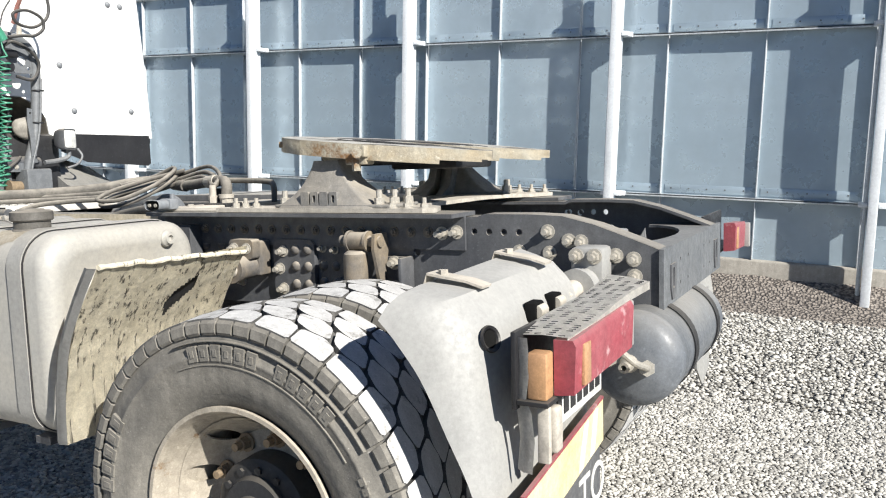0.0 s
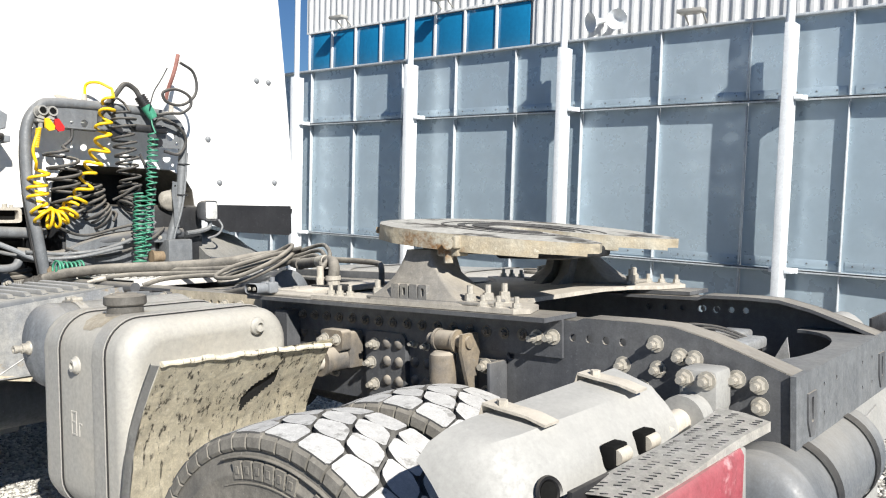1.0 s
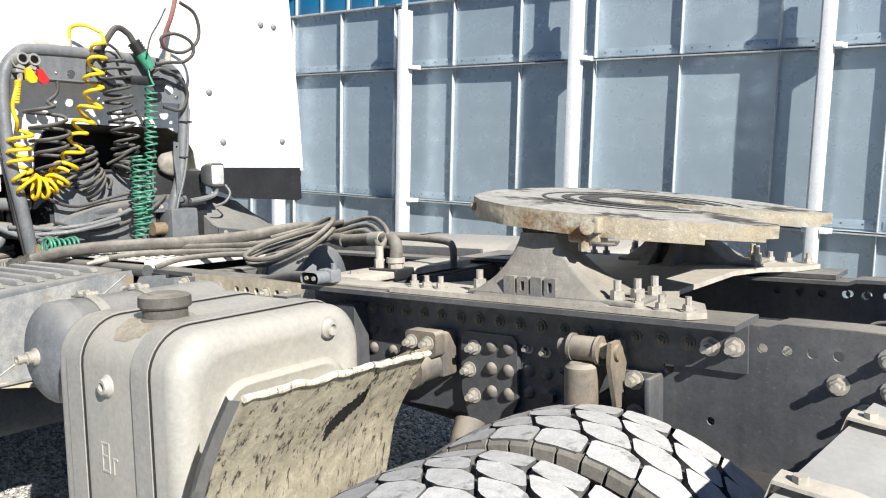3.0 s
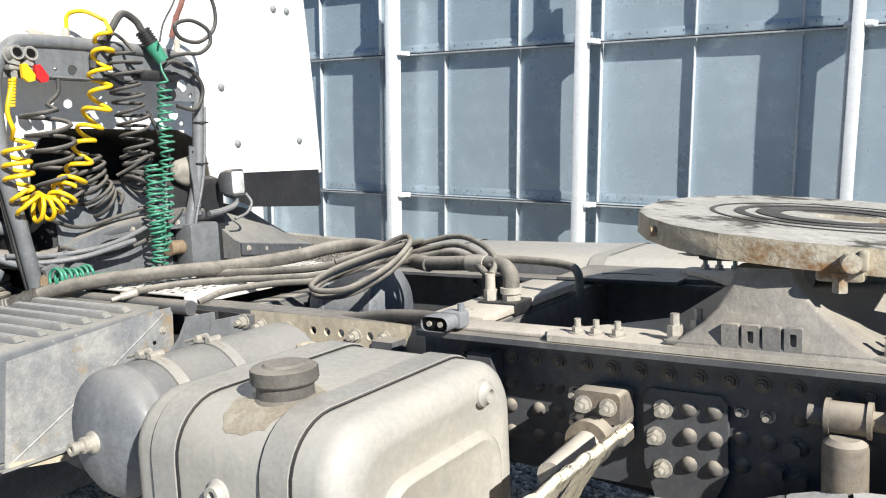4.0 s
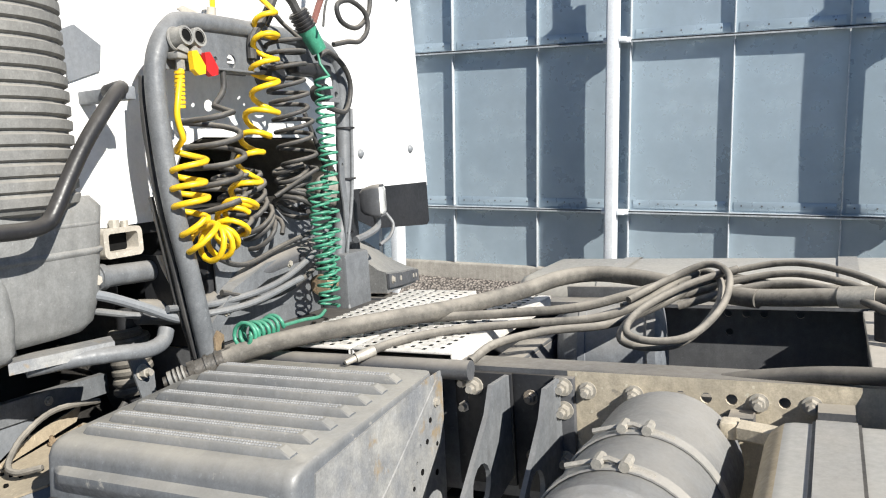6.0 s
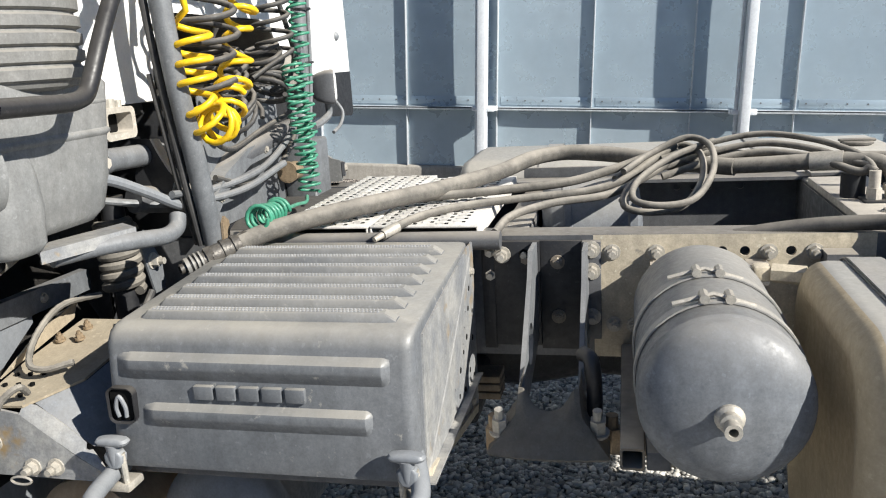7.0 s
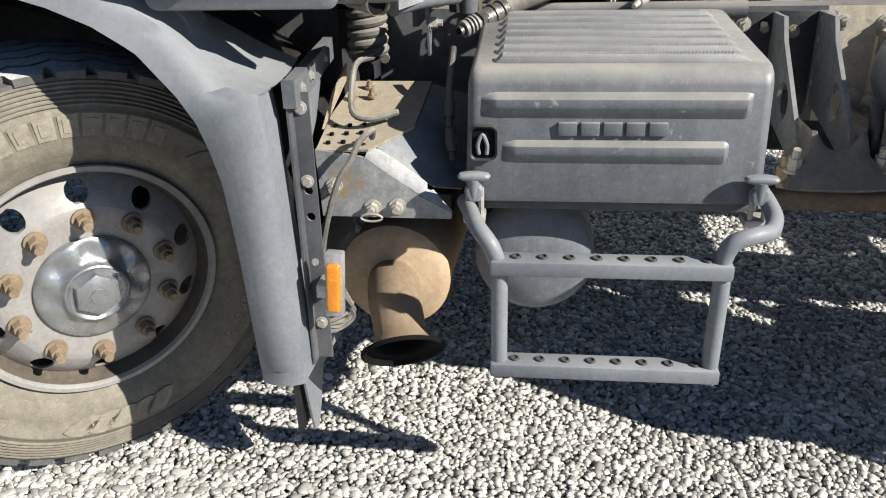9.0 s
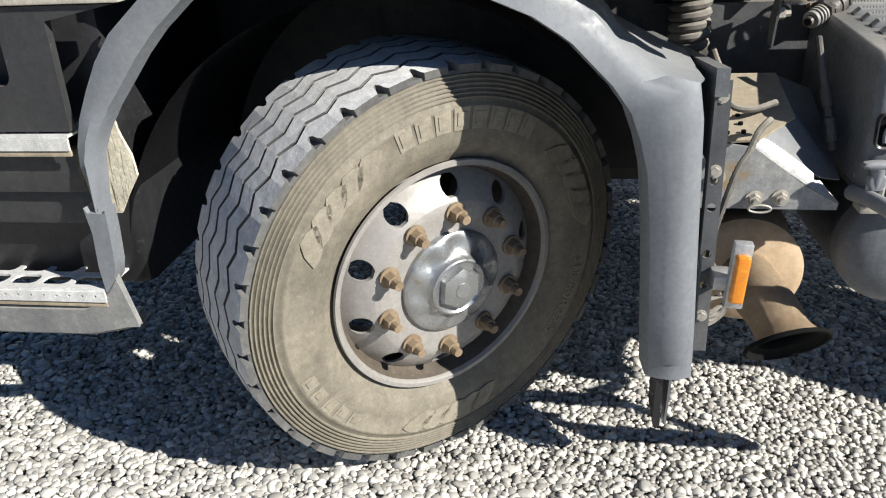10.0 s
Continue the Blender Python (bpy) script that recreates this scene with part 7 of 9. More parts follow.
    prism(bm, [(1.36, 0.74), (1.62, 0.76), (1.63, 0.46), (1.50, 0.42), (1.40, 0.50)], "x", 3.95, 3.956)
    part("rubber_flap", bm, M_FENDER, truck, "pale mud flap on the far side")
    # far mudguard over the other wheels
    prof = dense([(3.64, 0.96), (3.74, 0.98), (3.82, 0.90), (3.86, 0.76), (3.89, 0.55)], 4)
    part("rear_mudguard", sheet_loft([[(a, y, c) for a, _, c in prof] for y in (1.62, 1.9, 2.17)], 0.006), M_FENDER, truck, "pale grey mudguard on the far side", 50)


def build_suspension():
    # damper with its eye, and the lever beside it
    bm = B()
    cyl(bm, (3.085, 0.535, 1.022), (3.225, 0.535, 1.022), 0.017, seg=14)
    cyl(bm, (3.118, 0.535, 1.022), (3.178, 0.535, 1.022), 0.027, seg=20)
    cyl(bm, (3.112, 0.535, 1.022), (3.120, 0.535, 1.022), 0.031, seg=20)
    cyl(bm, (3.176, 0.535, 1.022), (3.184, 0.535, 1.022), 0.031, seg=20)
    d = part("damper", bm, M_FRAME_DUSTY, truck, "dusty shock absorber at the rear axle")
    bm = B()
    lathe(bm, [(0.0, 0.0), (0.024, 0.0), (0.034, -0.008), (0.036, -0.016), (0.036, -0.30), (0.03, -0.31)], (3.145, 0.515, 0.995), (0, 0.0, 1), 28)
    part("damper_tube", bm, M_FRAME_DUSTY, d)
    bm = B()
    prism(bm, [(0.575, 1.045), (0.51, 1.045), (0.505, 1.0), (0.535, 0.90), (0.56, 0.90), (0.585, 1.0)], "x", 3.208, 3.218)
    part("lever_plate", bm, M_FRAME_DUSTY, d)
    # box bracket with two bolts
    bm = B()
    box(bm, 3.205, 3.29, 0.592, 0.609, 0.845, 0.972, 0.003)
    box(bm, 3.28, 3.292, 0.53, 0.605, 0.845, 0.975, 0.003)
    br = part("box_bracket", bm, M_FRAME, truck, "dark bolted bracket on the rail")
    bolts(br, [(3.232, 0.592, 0.953), (3.234, 0.592, 0.880)], (0, -1, 0), 0.018, 0.018, 0.014)
    # hanger plate with its many bolts
    bm = B()
    prism(bm, [(2.775, 1.0), (2.79, 1.015), (2.925, 1.015), (2.937, 1.0), (2.937, 0.86), (2.90, 0.78), (2.80, 0.78), (2.775, 0.86)], "y", 0.590, 0.6085)
    hp = part("hanger_plate", bm, M_FRAME, truck, "dusty spring hanger plate with bolts")
    bolts(hp, [(2.815, 0.59, 0.977), (2.80, 0.59, 0.92), (2.813, 0.59, 0.856)], (0, -1, 0), 0.016, 0.020, 0.014)
    first = None
    for x in (2.864, 2.912):
        for z in (0.983, 0.929, 0.872):
            if first is None:
                bm = B()
                lathe(bm, [(0.0, 0.012), (0.008, 0.011), (0.014, 0.006), (0.0165, 0.0)], (x, 0.59, z), (0, -1, 0), 14)
                first = part("rivet_head", bm, M_FRAME_DUSTY, hp)
                q0 = (x, z)
            else:
                clone(first, (x - q0[0], 0, z - q0[1]))
    bolts(truck, [(2.958, YL, 0.988), (3.005, YL, 0.984)], (0, -1, 0), 0.012, 0.016, 0.010)
    bolts(truck, [(3.02, YL, 0.88), (3.06, YL, 0.87), (3.05, YL, 0.93)], (0, -1, 0), 0.018, 0.02, material=M_FRAME)
    # curved arm below the hanger plate
    bm = B()
    tube(bm, smooth_path([(2.82, 0.56, 0.80), (2.83, 0.52, 0.74), (2.88, 0.50, 0.68), (3.0, 0.50, 0.62), (3.15, 0.52, 0.58)]), 0.038, 14)
    part("spring_arm", bm, M_FRAME_DUSTY, truck)
    # air bellows inside the wheels
    for y in (0.52, mirror_y(0.52)):
        bm = B()
        lathe(bm, [(0.0, 0.14), (0.11, 0.14), (0.13, 0.11), (0.13, 0.05), (0.115, 0.03), (0.10, -0.05), (0.0, -0.06)], (3.50, y, 0.66), (0, 0, 1), 28)
        part("air_bellows", bm, M_BLACK, truck)
    # valve block and wires between the rails at the rear
    bm = B()
    box(bm, 3.60, 3.80, 0.90, 1.10, 0.99, 1.02, 0.008)
    box(bm, 3.64, 3.72, 1.10, 1.22, 0.98, 1.02, 0.008)
    prism(bm, [(3.80, 0.93), (3.86, 0.93), (3.85, 1.02)], "y", 1.10, 1.106)
    valve = part("valve_block", bm, M_ALU, truck, "pale valve block between the rails")
    for a in range(3):
        bm = B()
        r = random.Random(a)
        tube(bm, smooth_path([(3.58 + 0.03 * a, 0.88, 1.0), (3.62, 0.90 + 0.03 * a, 1.02 + 0.03 * r.random()), (3.68, 0.93 + 0.04 * a, 1.03 + 0.02 * r.random()), (3.74, 0.98 + 0.03 * a, 1.03), (3.78, 1.06 + 0.02 * a, 0.99), (3.76, 1.15, 0.95)]), 0.0035, 6)
        part("wire", bm, M_HOSE_D, valve)


build_rear_mudguard()
build_rear_lamps()
build_suspension()

# ---- near side ahead of the battery box: wheel arch, exhaust, brackets, cab steps ----
def build_front_arch():
    # rear half of the arch: a moulded panel with a folded edge
    # each station: wheel-side edge, ridge, outer edge (x, y, z)
    stations = [((-0.03, -0.140, 1.245), (0.03, -0.128, 1.285), (0.06, -0.10, 1.315)), ((0.08, -0.142, 1.212), (0.14, -0.122, 1.252), (0.17, -0.07, 1.278)),
                ((0.155, -0.142, 1.180), (0.215, -0.116, 1.215), (0.245, -0.045, 1.225)), ((0.205, -0.138, 1.146), (0.265, -0.112, 1.178), (0.285, -0.03, 1.178)),
                ((0.226, -0.136, 1.130), (0.294, -0.112, 1.146), (0.318, -0.05, 1.125)), ((0.298, -0.158, 1.059), (0.353, -0.163, 1.066), (0.400, -0.150, 1.075)),
                ((0.332, -0.168, 1.012), (0.400, -0.184, 1.030), (0.452, -0.166, 1.066)), ((0.352, -0.172, 0.957), (0.422, -0.190, 0.975), (0.462, -0.173, 1.000)),
                ((0.366, -0.174, 0.900), (0.428, -0.192, 0.900), (0.465, -0.174, 0.920)), ((0.374, -0.174, 0.820), (0.430, -0.192, 0.820), (0.469, -0.174, 0.825)),
                ((0.381, -0.174, 0.715), (0.434, -0.192, 0.715), (0.473, -0.174, 0.716)), ((0.386, -0.174, 0.600), (0.437, -0.192, 0.600), (0.478, -0.174, 0.600)),
                ((0.390, -0.172, 0.500), (0.440, -0.190, 0.500), (0.481, -0.172, 0.500)), ((0.391, -0.172, 0.496), (0.440, -0.186, 0.496), (0.480, -0.172, 0.496)),
                ((0.392, -0.172, 0.463), (0.440, -0.187, 0.463), (0.482, -0.172, 0.463))]
    bm = B()
    rings = []
    for i, r, o in stations:
        i, r, o = Vector(i), Vector(r), Vector(o)
        rings.append([i + Vector((-0.008, 0.075, -0.003)), i + Vector((-0.003, 0.010, -0.001)), i + Vector((0.004, -0.004, 0)), i.lerp(r, 0.55) + Vector((0, -0.004, 0)), r, r.lerp(o, 0.5) + Vector((0, -0.004, 0)), o + Vector((-0.006, -0.004, 0)), o, o + Vector((0.004, 0.075, 0))])
    ring_loft(bm, rings, False)
    bmesh.ops.recalc_face_normals(bm, faces=bm.faces[:])
    bmesh.ops.solidify(bm, geom=bm.faces[:], thickness=0.004)
    arch = part("wheel_arch", bm, M_GREY, truck, "scuffed grey plastic wheel arch behind the front wheel", 38)
    # scooped shelf from the panel's top edge in towards the cab
    bm = B()
    rings = []
    for x, y, z in [(0.06, -0.10, 1.313), (0.17, -0.07, 1.276), (0.245, -0.045, 1.223), (0.285, -0.03, 1.176), (0.318, -0.05, 1.123), (0.358, -0.11, 1.092), (0.400, -0.150, 1.073), (0.452, -0.163, 1.064)]:
        back = 1.074 + max(0.0, 0.44 - x) * 0.55
        rings.append([(x, y - 0.002, z), (x + 0.010, y + 0.02, z + 0.002), (x + 0.012, 0.4 * y + 0.03, 0.6 * z + 0.4 * back - 0.006), (x + 0.006, 0.09, back), (x - 0.002, 0.115, back - 0.015)])
    ring_loft(bm, rings, False)
    bmesh.ops.recalc_face_normals(bm, faces=bm.faces[:])
    bmesh.ops.solidify(bm, geom=bm.faces[:], thickness=0.004)
    part("arch_shelf", bm, M_GREY, arch, "", 50)
    # side panel of the cab's rear corner
    bm = B()
    rings = []
    for y, k in ((-0.090, 0.004), (-0.108, 0.0), (-0.112, 0.006)):
        rings.append([(a, y, c) for a, c in rrect(0.25 + k, 0.598 - k, 1.200 + k, 1.50, 0.020, 4)])
    ring_loft(bm, rings, True, True, True)
    part("corner_panel", bm, M_GREY, truck, "grey lower side panel of the cab", 40)
    # front half of the arch
    outer = [(-0.49, 1.30), (-0.55, 1.234), (-0.619, 1.176), (-0.659, 1.125), (-0.689, 1.072), (-0.717, 1.016), (-0.735, 0.959), (-0.739, 0.918), (-0.734, 0.889), (-0.729, 0.834), (-0.727, 0.815)]
    inner = [(-0.39, 1.285), (-0.465, 1.229), (-0.524, 1.18), (-0.568, 1.134), (-0.607, 1.086), (-0.647, 1.037), (-0.682, 0.986), (-0.704, 0.94), (-0.709, 0.904), (-0.716, 0.855), (-0.718, 0.815)]
    bm = B()
    rings = []
    for (a, c), (p, q) in zip(inner, outer):
        rings.append([(a + 0.003, -0.150, c - 0.004), (a, -0.17, c), (a - 0.004, -0.190, c), ((a + p) / 2, -0.202, (c + q) / 2), (p + 0.004, -0.198, q), (p, -0.180, q)])
    ring_loft(bm, rings, False)
    bmesh.ops.recalc_face_normals(bm, faces=bm.faces[:])
    bmesh.ops.solidify(bm, geom=bm.faces[:], thickness=0.004)
    part("wheel_arch", bm, M_GREY, truck, "dark grey plastic wheel arch ahead of the front wheel", 45)
    # inner liners
    for a0, a1 in ((0.12, 3.0),):
        bm = B()
        rows = []
        for y in (-0.10, 0.55):
            rows.append([(-0.13 + 0.60 * math.cos(t), y, 0.62 + 0.60 * math.sin(t)) for t in np.linspace(a0, a1, 30)])
        ring_loft(bm, rows, False)
        bmesh.ops.solidify(bm, geom=bm.faces[:], thickness=0.004)
        part("arch_liner", bm, M_BLACK, truck, "black inner liner of the wheel arch")
    bm = B()
    box(bm, -0.60, 0.40, -0.16, 0.55, 1.275, 1.30, 0.004)
    part("arch_roof", bm, M_BLACK, truck)
    bm = B()
    box(bm, -0.80, 0.44, 0.552, 0.56, 0.66, 1.29, 0.003)
    part("bay_wall", bm, M_HOSE_D, truck, "dark inner wall of the wheel bay")
    # rubber tail of the arch
    bm = B()
    prism(bm, [(-0.11, 0.47), (0.50, 0.47), (0.50, 0.36), (0.20, 0.345), (0.05, 0.365), (0.01, 0.29), (-0.03, 0.245), (-0.06, 0.26), (-0.08, 0.34)], "x", 0.452, 0.457)
    box(bm, 0.448, 0.4525, -0.10, 0.50, 0.472, 0.74)
    part("rubber_tail", bm, M_GREY, truck, "grey rubber tail of the wheel arch")
    bm = B()
    for k in range(26):
        box(bm, 0.425, 0.440, -0.085 + 0.004 * k, -0.083 + 0.004 * k, 0.27 + 0.02 * (k % 3), 0.46)
    tagged(part("brush_strip", bm, M_BLACK, truck), kind="stuff")
    # black carrier strip with holes and bolts behind the arch
    bm = B()
    prism(bm, [(-0.12, 0.475), (-0.085, 0.475), (-0.085, 1.05), (-0.12, 1.05)], "x", 0.487, 0.4915)
    prism(bm, [(0.488, 0.475), (0.522, 0.475), (0.522, 1.05), (0.488, 1.05)], "y", -0.088, -0.083, [circle(0.505, z, 0.009, 10) for z in (0.63, 0.70, 0.80, 0.855)])
    strip = part("carrier_strip", bm, M_FRAME, truck, "dark grey perforated carrier strip")
    bolts(strip, [(0.505, -0.088, 0.875), (0.505, -0.088, 0.56), (0.505, -0.088, 1.02)], (0, -1, 0), 0.011, 0.008)
    # beam running inwards from the top of the strip, with a sheet hung below it
    bm = B()
    rings = []
    for x, y, z in ((0.509, -0.125, 1.080), (0.509, -0.10, 1.077), (0.433, 0.50, 1.042)):
        rings.append([(x - 0.024, y, z - 0.052), (x, y, z - 0.052), (x, y, z), (x - 0.024, y, z)])
    ring_loft(bm, rings, True, True, True)
    beam = part("arch_beam", bm, M_HOOP, truck, "dark steel beam carrying the wheel arch", 30)
    bolts(beam, [(0.503, -0.06, 1.05), (0.489, 0.06, 1.045), (0.459, 0.30, 1.03)], (1, 0.12, 0), 0.010, 0.008)
    bm = B()
    rings = []
    for x, y, z0, z1 in ((0.497, -0.08, 0.885, 1.024), (0.470, 0.14, 0.93, 1.012), (0.455, 0.26, 0.985, 1.005)):
        rings.append([(x - 0.004, y, z0), (x, y, z0), (x, y, z1), (x - 0.004, y, z1)])
    ring_loft(bm, rings, True, True, True)
    part("hanging_sheet", bm, M_GREY, beam, "", 30)
    # amber side lamp, leaning a little, with its loops of wire
    LEAN = Matrix.Translation((0.56, -0.12, 0.675)) @ Matrix.Rotation(radians(4.0), 4, "Y") @ Matrix.Translation((-0.56, 0.12, -0.675))
    bm = B()
    box(bm, 0.538, 0.574, -0.156, -0.132, 0.612, 0.752, 0.004)
    box(bm, 0.515, 0.552, -0.136, -0.08, 0.64, 0.67, 0.003)
    bmesh.ops.transform(bm, matrix=LEAN, verts=bm.verts[:])
    lamp = part("side_lamp", bm, M_ALU, truck, "amber side marker lamp on a metal carrier")
    bm = B()
    box(bm, 0.542, 0.570, -0.172, -0.153, 0.630, 0.732, 0.006, 3)
    bmesh.ops.transform(bm, matrix=LEAN, verts=bm.verts[:])
    part("lens", bm, M_AMBER, lamp, "amber plastic lens")
    for a in range(4):
        bm = B()
        r = random.Random(a + 5)
        p = [(0.505 + 0.02 * r.random(), -0.075, 0.68 - 0.02 * a)]
        for k in range(5):
            t = k * 1.4 + a
            p.append((0.53 + 0.035 * math.cos(t), -0.06 + 0.02 * math.sin(t * 1.3), 0.585 + 0.035 * math.sin(t) - 0.008 * a))
        tube(bm, smooth_path(p), 0.005, 6)
        part("wire", bm, M_HOSE, lamp)


def build_exhaust():
    bm = B()
    lathe(bm, [(0.0, -0.012), (0.055, -0.012), (0.075, -0.004), (0.106, 0.0), (0.121, 0.008), (0.128, 0.014), (0.128, 0.03), (0.124, 0.034), (0.124, 0.70), (0.0, 0.71)], (0.628, 0.105, 0.566), (0.06, 1, 0.02), 48)
    s = part("silencer", bm, M_EXH, truck, "rust-brown exhaust silencer", 40)
    bm = B()
    path = smooth_path([(0.628, 0.115, 0.562), (0.632, 0.07, 0.562), (0.644, 0.01, 0.556), (0.660, -0.045, 0.546), (0.673, -0.090, 0.522), (0.678, -0.108, 0.508)], 5)
    n = len(path)
    rad = [0.060 - 0.007 * (k / n) + (0.031 * max(0, (k / (n - 1) - 0.72) / 0.28) ** 1.6 if k / n > 0.7 else 0) for k in range(n)]
    tube(bm, path, 0.05, 28, caps=False, radii=rad)
    bmesh.ops.solidify(bm, geom=bm.faces[:], thickness=0.003)
    tp = part("tail_pipe", bm, M_EXH, s, "flared brown tail pipe", 50)
    bm = B()
    tube(bm, path[2:], 0.04, 24, caps=False, radii=[r - 0.004 for r in rad[2:]])
    e = (path[3] - path[2]).normalized()
    cyl(bm, path[2], path[2] + e * 0.004, rad[2] - 0.005, seg=24)
    part("soot_bore", bm, M_SOOT_SHADE, tp)
    d = (path[-1] - path[-3]).normalized()
    bm = B()
    q = d.to_track_quat("Z", "Y")
    ring = [path[-1] + q @ Vector((rad[-1] * math.cos(t), rad[-1] * math.sin(t), 0)) for t in np.linspace(0, 2 * math.pi, 40)]
    tube(bm, ring, 0.005, 8, caps=False)
    part("pipe_rim", bm, M_SOOT_SHADE, tp)
    bm = B()
    box(bm, 0.50, 0.76, 0.15, 0.30, 0.70, 0.76, 0.005)
    part("silencer_strap", bm, M_DARK, s)


def build_front_brackets():
    # folded bracket plate with a bent, pale front
    bm = B()
    prism(bm, [(0.50, 0.758), (0.495, 0.903), (0.545, 0.897), (0.598, 0.888), (0.711, 0.804), (0.774, 0.767), (0.772, 0.755)], "y", 0.018, 0.024)
    br = part("bracket_plate", bm, M_GALV, truck, "bent pale sheet steel bracket")
    # its folded upper edge, with a notch near the tip
    bm = B()
    rings = []
    for t, w in ((0.0, 0.020), (0.1, 0.029), (0.3, 0.031), (0.58, 0.029), (0.66, 0.027), (0.68, 0.017), (0.71, 0.018), (0.74, 0.022), (0.88, 0.012), (1.0, 0.004)):
        x, z = 0.598 + 0.176 * t, 0.888 - 0.121 * t - 0.004 * math.sin(3.14 * t)
        rings.append([(x, 0.0178, z), (x + 0.14 * w, 0.0178 + 0.14 * w, z + 0.35 * w), (x + 0.30 * w, 0.018 + 0.55 * w, z + 0.92 * w), (x + 0.30 * w, 0.021 + 0.55 * w, z + 0.88 * w), (x + 0.14 * w, 0.022 + 0.14 * w, z + 0.30 * w), (x, 0.022, z - 0.002)])
    ring_loft(bm, rings, True, True, True)
    part("folded_edge", bm, M_GALV, br, "", 40)
    bolts(br, [(0.608, 0.018, 0.779), (0.660, 0.018, 0.782), (0.530, 0.018, 0.826)], (0, -1, 0), 0.015, 0.016, 0.012)
    bm = B()
    loop = [(0.612 + 0.022 * math.cos(t), -0.022, 0.772 + 0.008 * math.sin(t)) for t in np.linspace(0, 6.283, 20)]
    tube(bm, loop, 0.0025, 6, caps=False)
    part("ring_clip", bm, M_BOLT, br, "small steel ring clip")
    bm = B()
    bm.faces.new([bm.verts.new(p) for p in ((0.612, 0.040, 0.908), (0.736, 0.036, 0.820), (0.790, 0.08, 0.800), (0.800, 0.40, 0.915), (0.703, 0.34, 0.962), (0.692, 0.105, 0.925))])
    bmesh.ops.triangulate(bm, faces=bm.faces[:])
    bmesh.ops.solidify(bm, geom=bm.faces[:], thickness=0.004)
    part("back_sheet", bm, M_AIR, br, "blue-grey sheet running in behind the bracket", 30)
    # brown shelf with an upturned back edge
    bm = B()
    v = [(0.495, 0.022, 0.900), (0.605, 0.022, 0.904), (0.690, 0.10, 0.930), (0.700, 0.34, 0.968), (0.52, 0.34, 0.968), (0.495, 0.18, 0.932)]
    bm.faces.new([bm.verts.new(p) for p in v])
    bmesh.ops.triangulate(bm, faces=bm.faces[:])
    bmesh.ops.solidify(bm, geom=bm.faces[:], thickness=0.005)
    prism(bm, [(0.10, 0.922), (0.34, 0.969), (0.36, 1.005), (0.22, 0.975)], "x", 0.492, 0.497)
    shelf = part("shelf_plate", bm, M_SHELF, truck, "brown dusty shelf plate with holes")
    bolts(shelf, [(0.53, 0.245, 0.952), (0.575, 0.25, 0.955), (0.56, 0.30, 0.962)], (0, -0.15, 1), 0.009, 0.012, 0.006, material=M_RUST)
    k0 = None
    for i in range(3):
        for j in range(3):
            p = (0.516 + 0.032 * i, 0.050 + 0.036 * j, 0.9085 + 0.002 * i + 0.0070 * j)
            if k0 is None:
                bm = B()
                cyl(bm, (p[0], p[1], p[2] - 0.003), (p[0], p[1], p[2] + 0.0035), 0.005, seg=10)
                k0, q0 = part("hole", bm, M_SOOT_SHADE, truck), Vector(p)
            else:
                clone(k0, Vector(p) - q0)
    # corrugated cable that runs down over the bracket
    bm = B()
    path = smooth_path([(0.56, 0.36, 1.02), (0.545, 0.25, 1.03), (0.55, 0.16, 1.0), (0.56, 0.11, 0.955), (0.60, 0.10, 0.945), (0.655, 0.12, 0.955)], 10)
    tube(bm, path, 0.008, 8, radii=[0.0064 + 0.0010 * (k % 2) for k in range(len(path))])
    part("conduit", bm, M_HOSE, truck)
    bm = B()
    path = smooth_path([(0.612, 0.035, 0.925), (0.618, 0.008, 0.948), (0.595, -0.012, 0.930), (0.578, -0.028, 0.895), (0.555, -0.045, 0.86), (0.535, -0.06, 0.80), (0.52, -0.065, 0.74), (0.512, -0.07, 0.68)], 10)
    tube(bm, path, 0.008, 8, radii=[0.0062 + 0.0010 * (k % 2) for k in range(len(path))])
    part("conduit", bm, M_HOSE, truck)
    # hose that hangs between the box and the shelf
    bm = B()
    hang = [Vector(p) for p in ((0.760, 0.26, 1.06), (0.758, 0.18, 0.99), (0.762, 0.12, 0.92), (0.768, 0.10, 0.875), (0.770, 0.095, 0.858))]
    tube(bm, smooth_path(hang[:3]), 0.008, 10)
    cyl(bm, hang[1].lerp(hang[2], 0.3), hang[1].lerp(hang[2], 0.75), 0.0115, seg=14)
    cyl(bm, hang[2], hang[3], 0.012, seg=14)
    cyl(bm, hang[2].lerp(hang[3], 0.4), hang[2].lerp(hang[3], 0.7), 0.0145, seg=6)
    cyl(bm, hang[3], hang[4], 0.0085, seg=12)
    part("hose_end", bm, M_HOSE_D, truck)
    # perforated hanger strap on the rail, and rusty pins at the foot
    bm = B()
    prism(bm, [(1.776, 0.80), (1.826, 0.80), (1.826, 1.018), (1.776, 1.018)], "y", 0.588, 0.594, [circle(1.801, 0.985, 0.014, 12), circle(1.801, 0.925, 0.017, 12)])
    box(bm, 1.776, 1.780, 0.594, 0.608, 0.80, 1.018)
    box(bm, 1.822, 1.826, 0.594, 0.608, 0.80, 1.018)
    part("hanger_strap", bm, M_RAIL_MUD, truck, "sandy perforated strap on the rail", 30)
    for x, y, z in ((1.483, 0.20, 0.80), (1.70, 0.24, 0.79)):
        bm = B()
        cyl(bm, (x, y, z - 0.03), (x, y, z + 0.015), 0.019, seg=6)
        cyl(bm, (x, y, z + 0.01), (x, y, z + 0.040), 0.012, seg=10)
        part("pivot_bolt", bm, M_RUST, truck, "rusty bolt at the gusset foot")
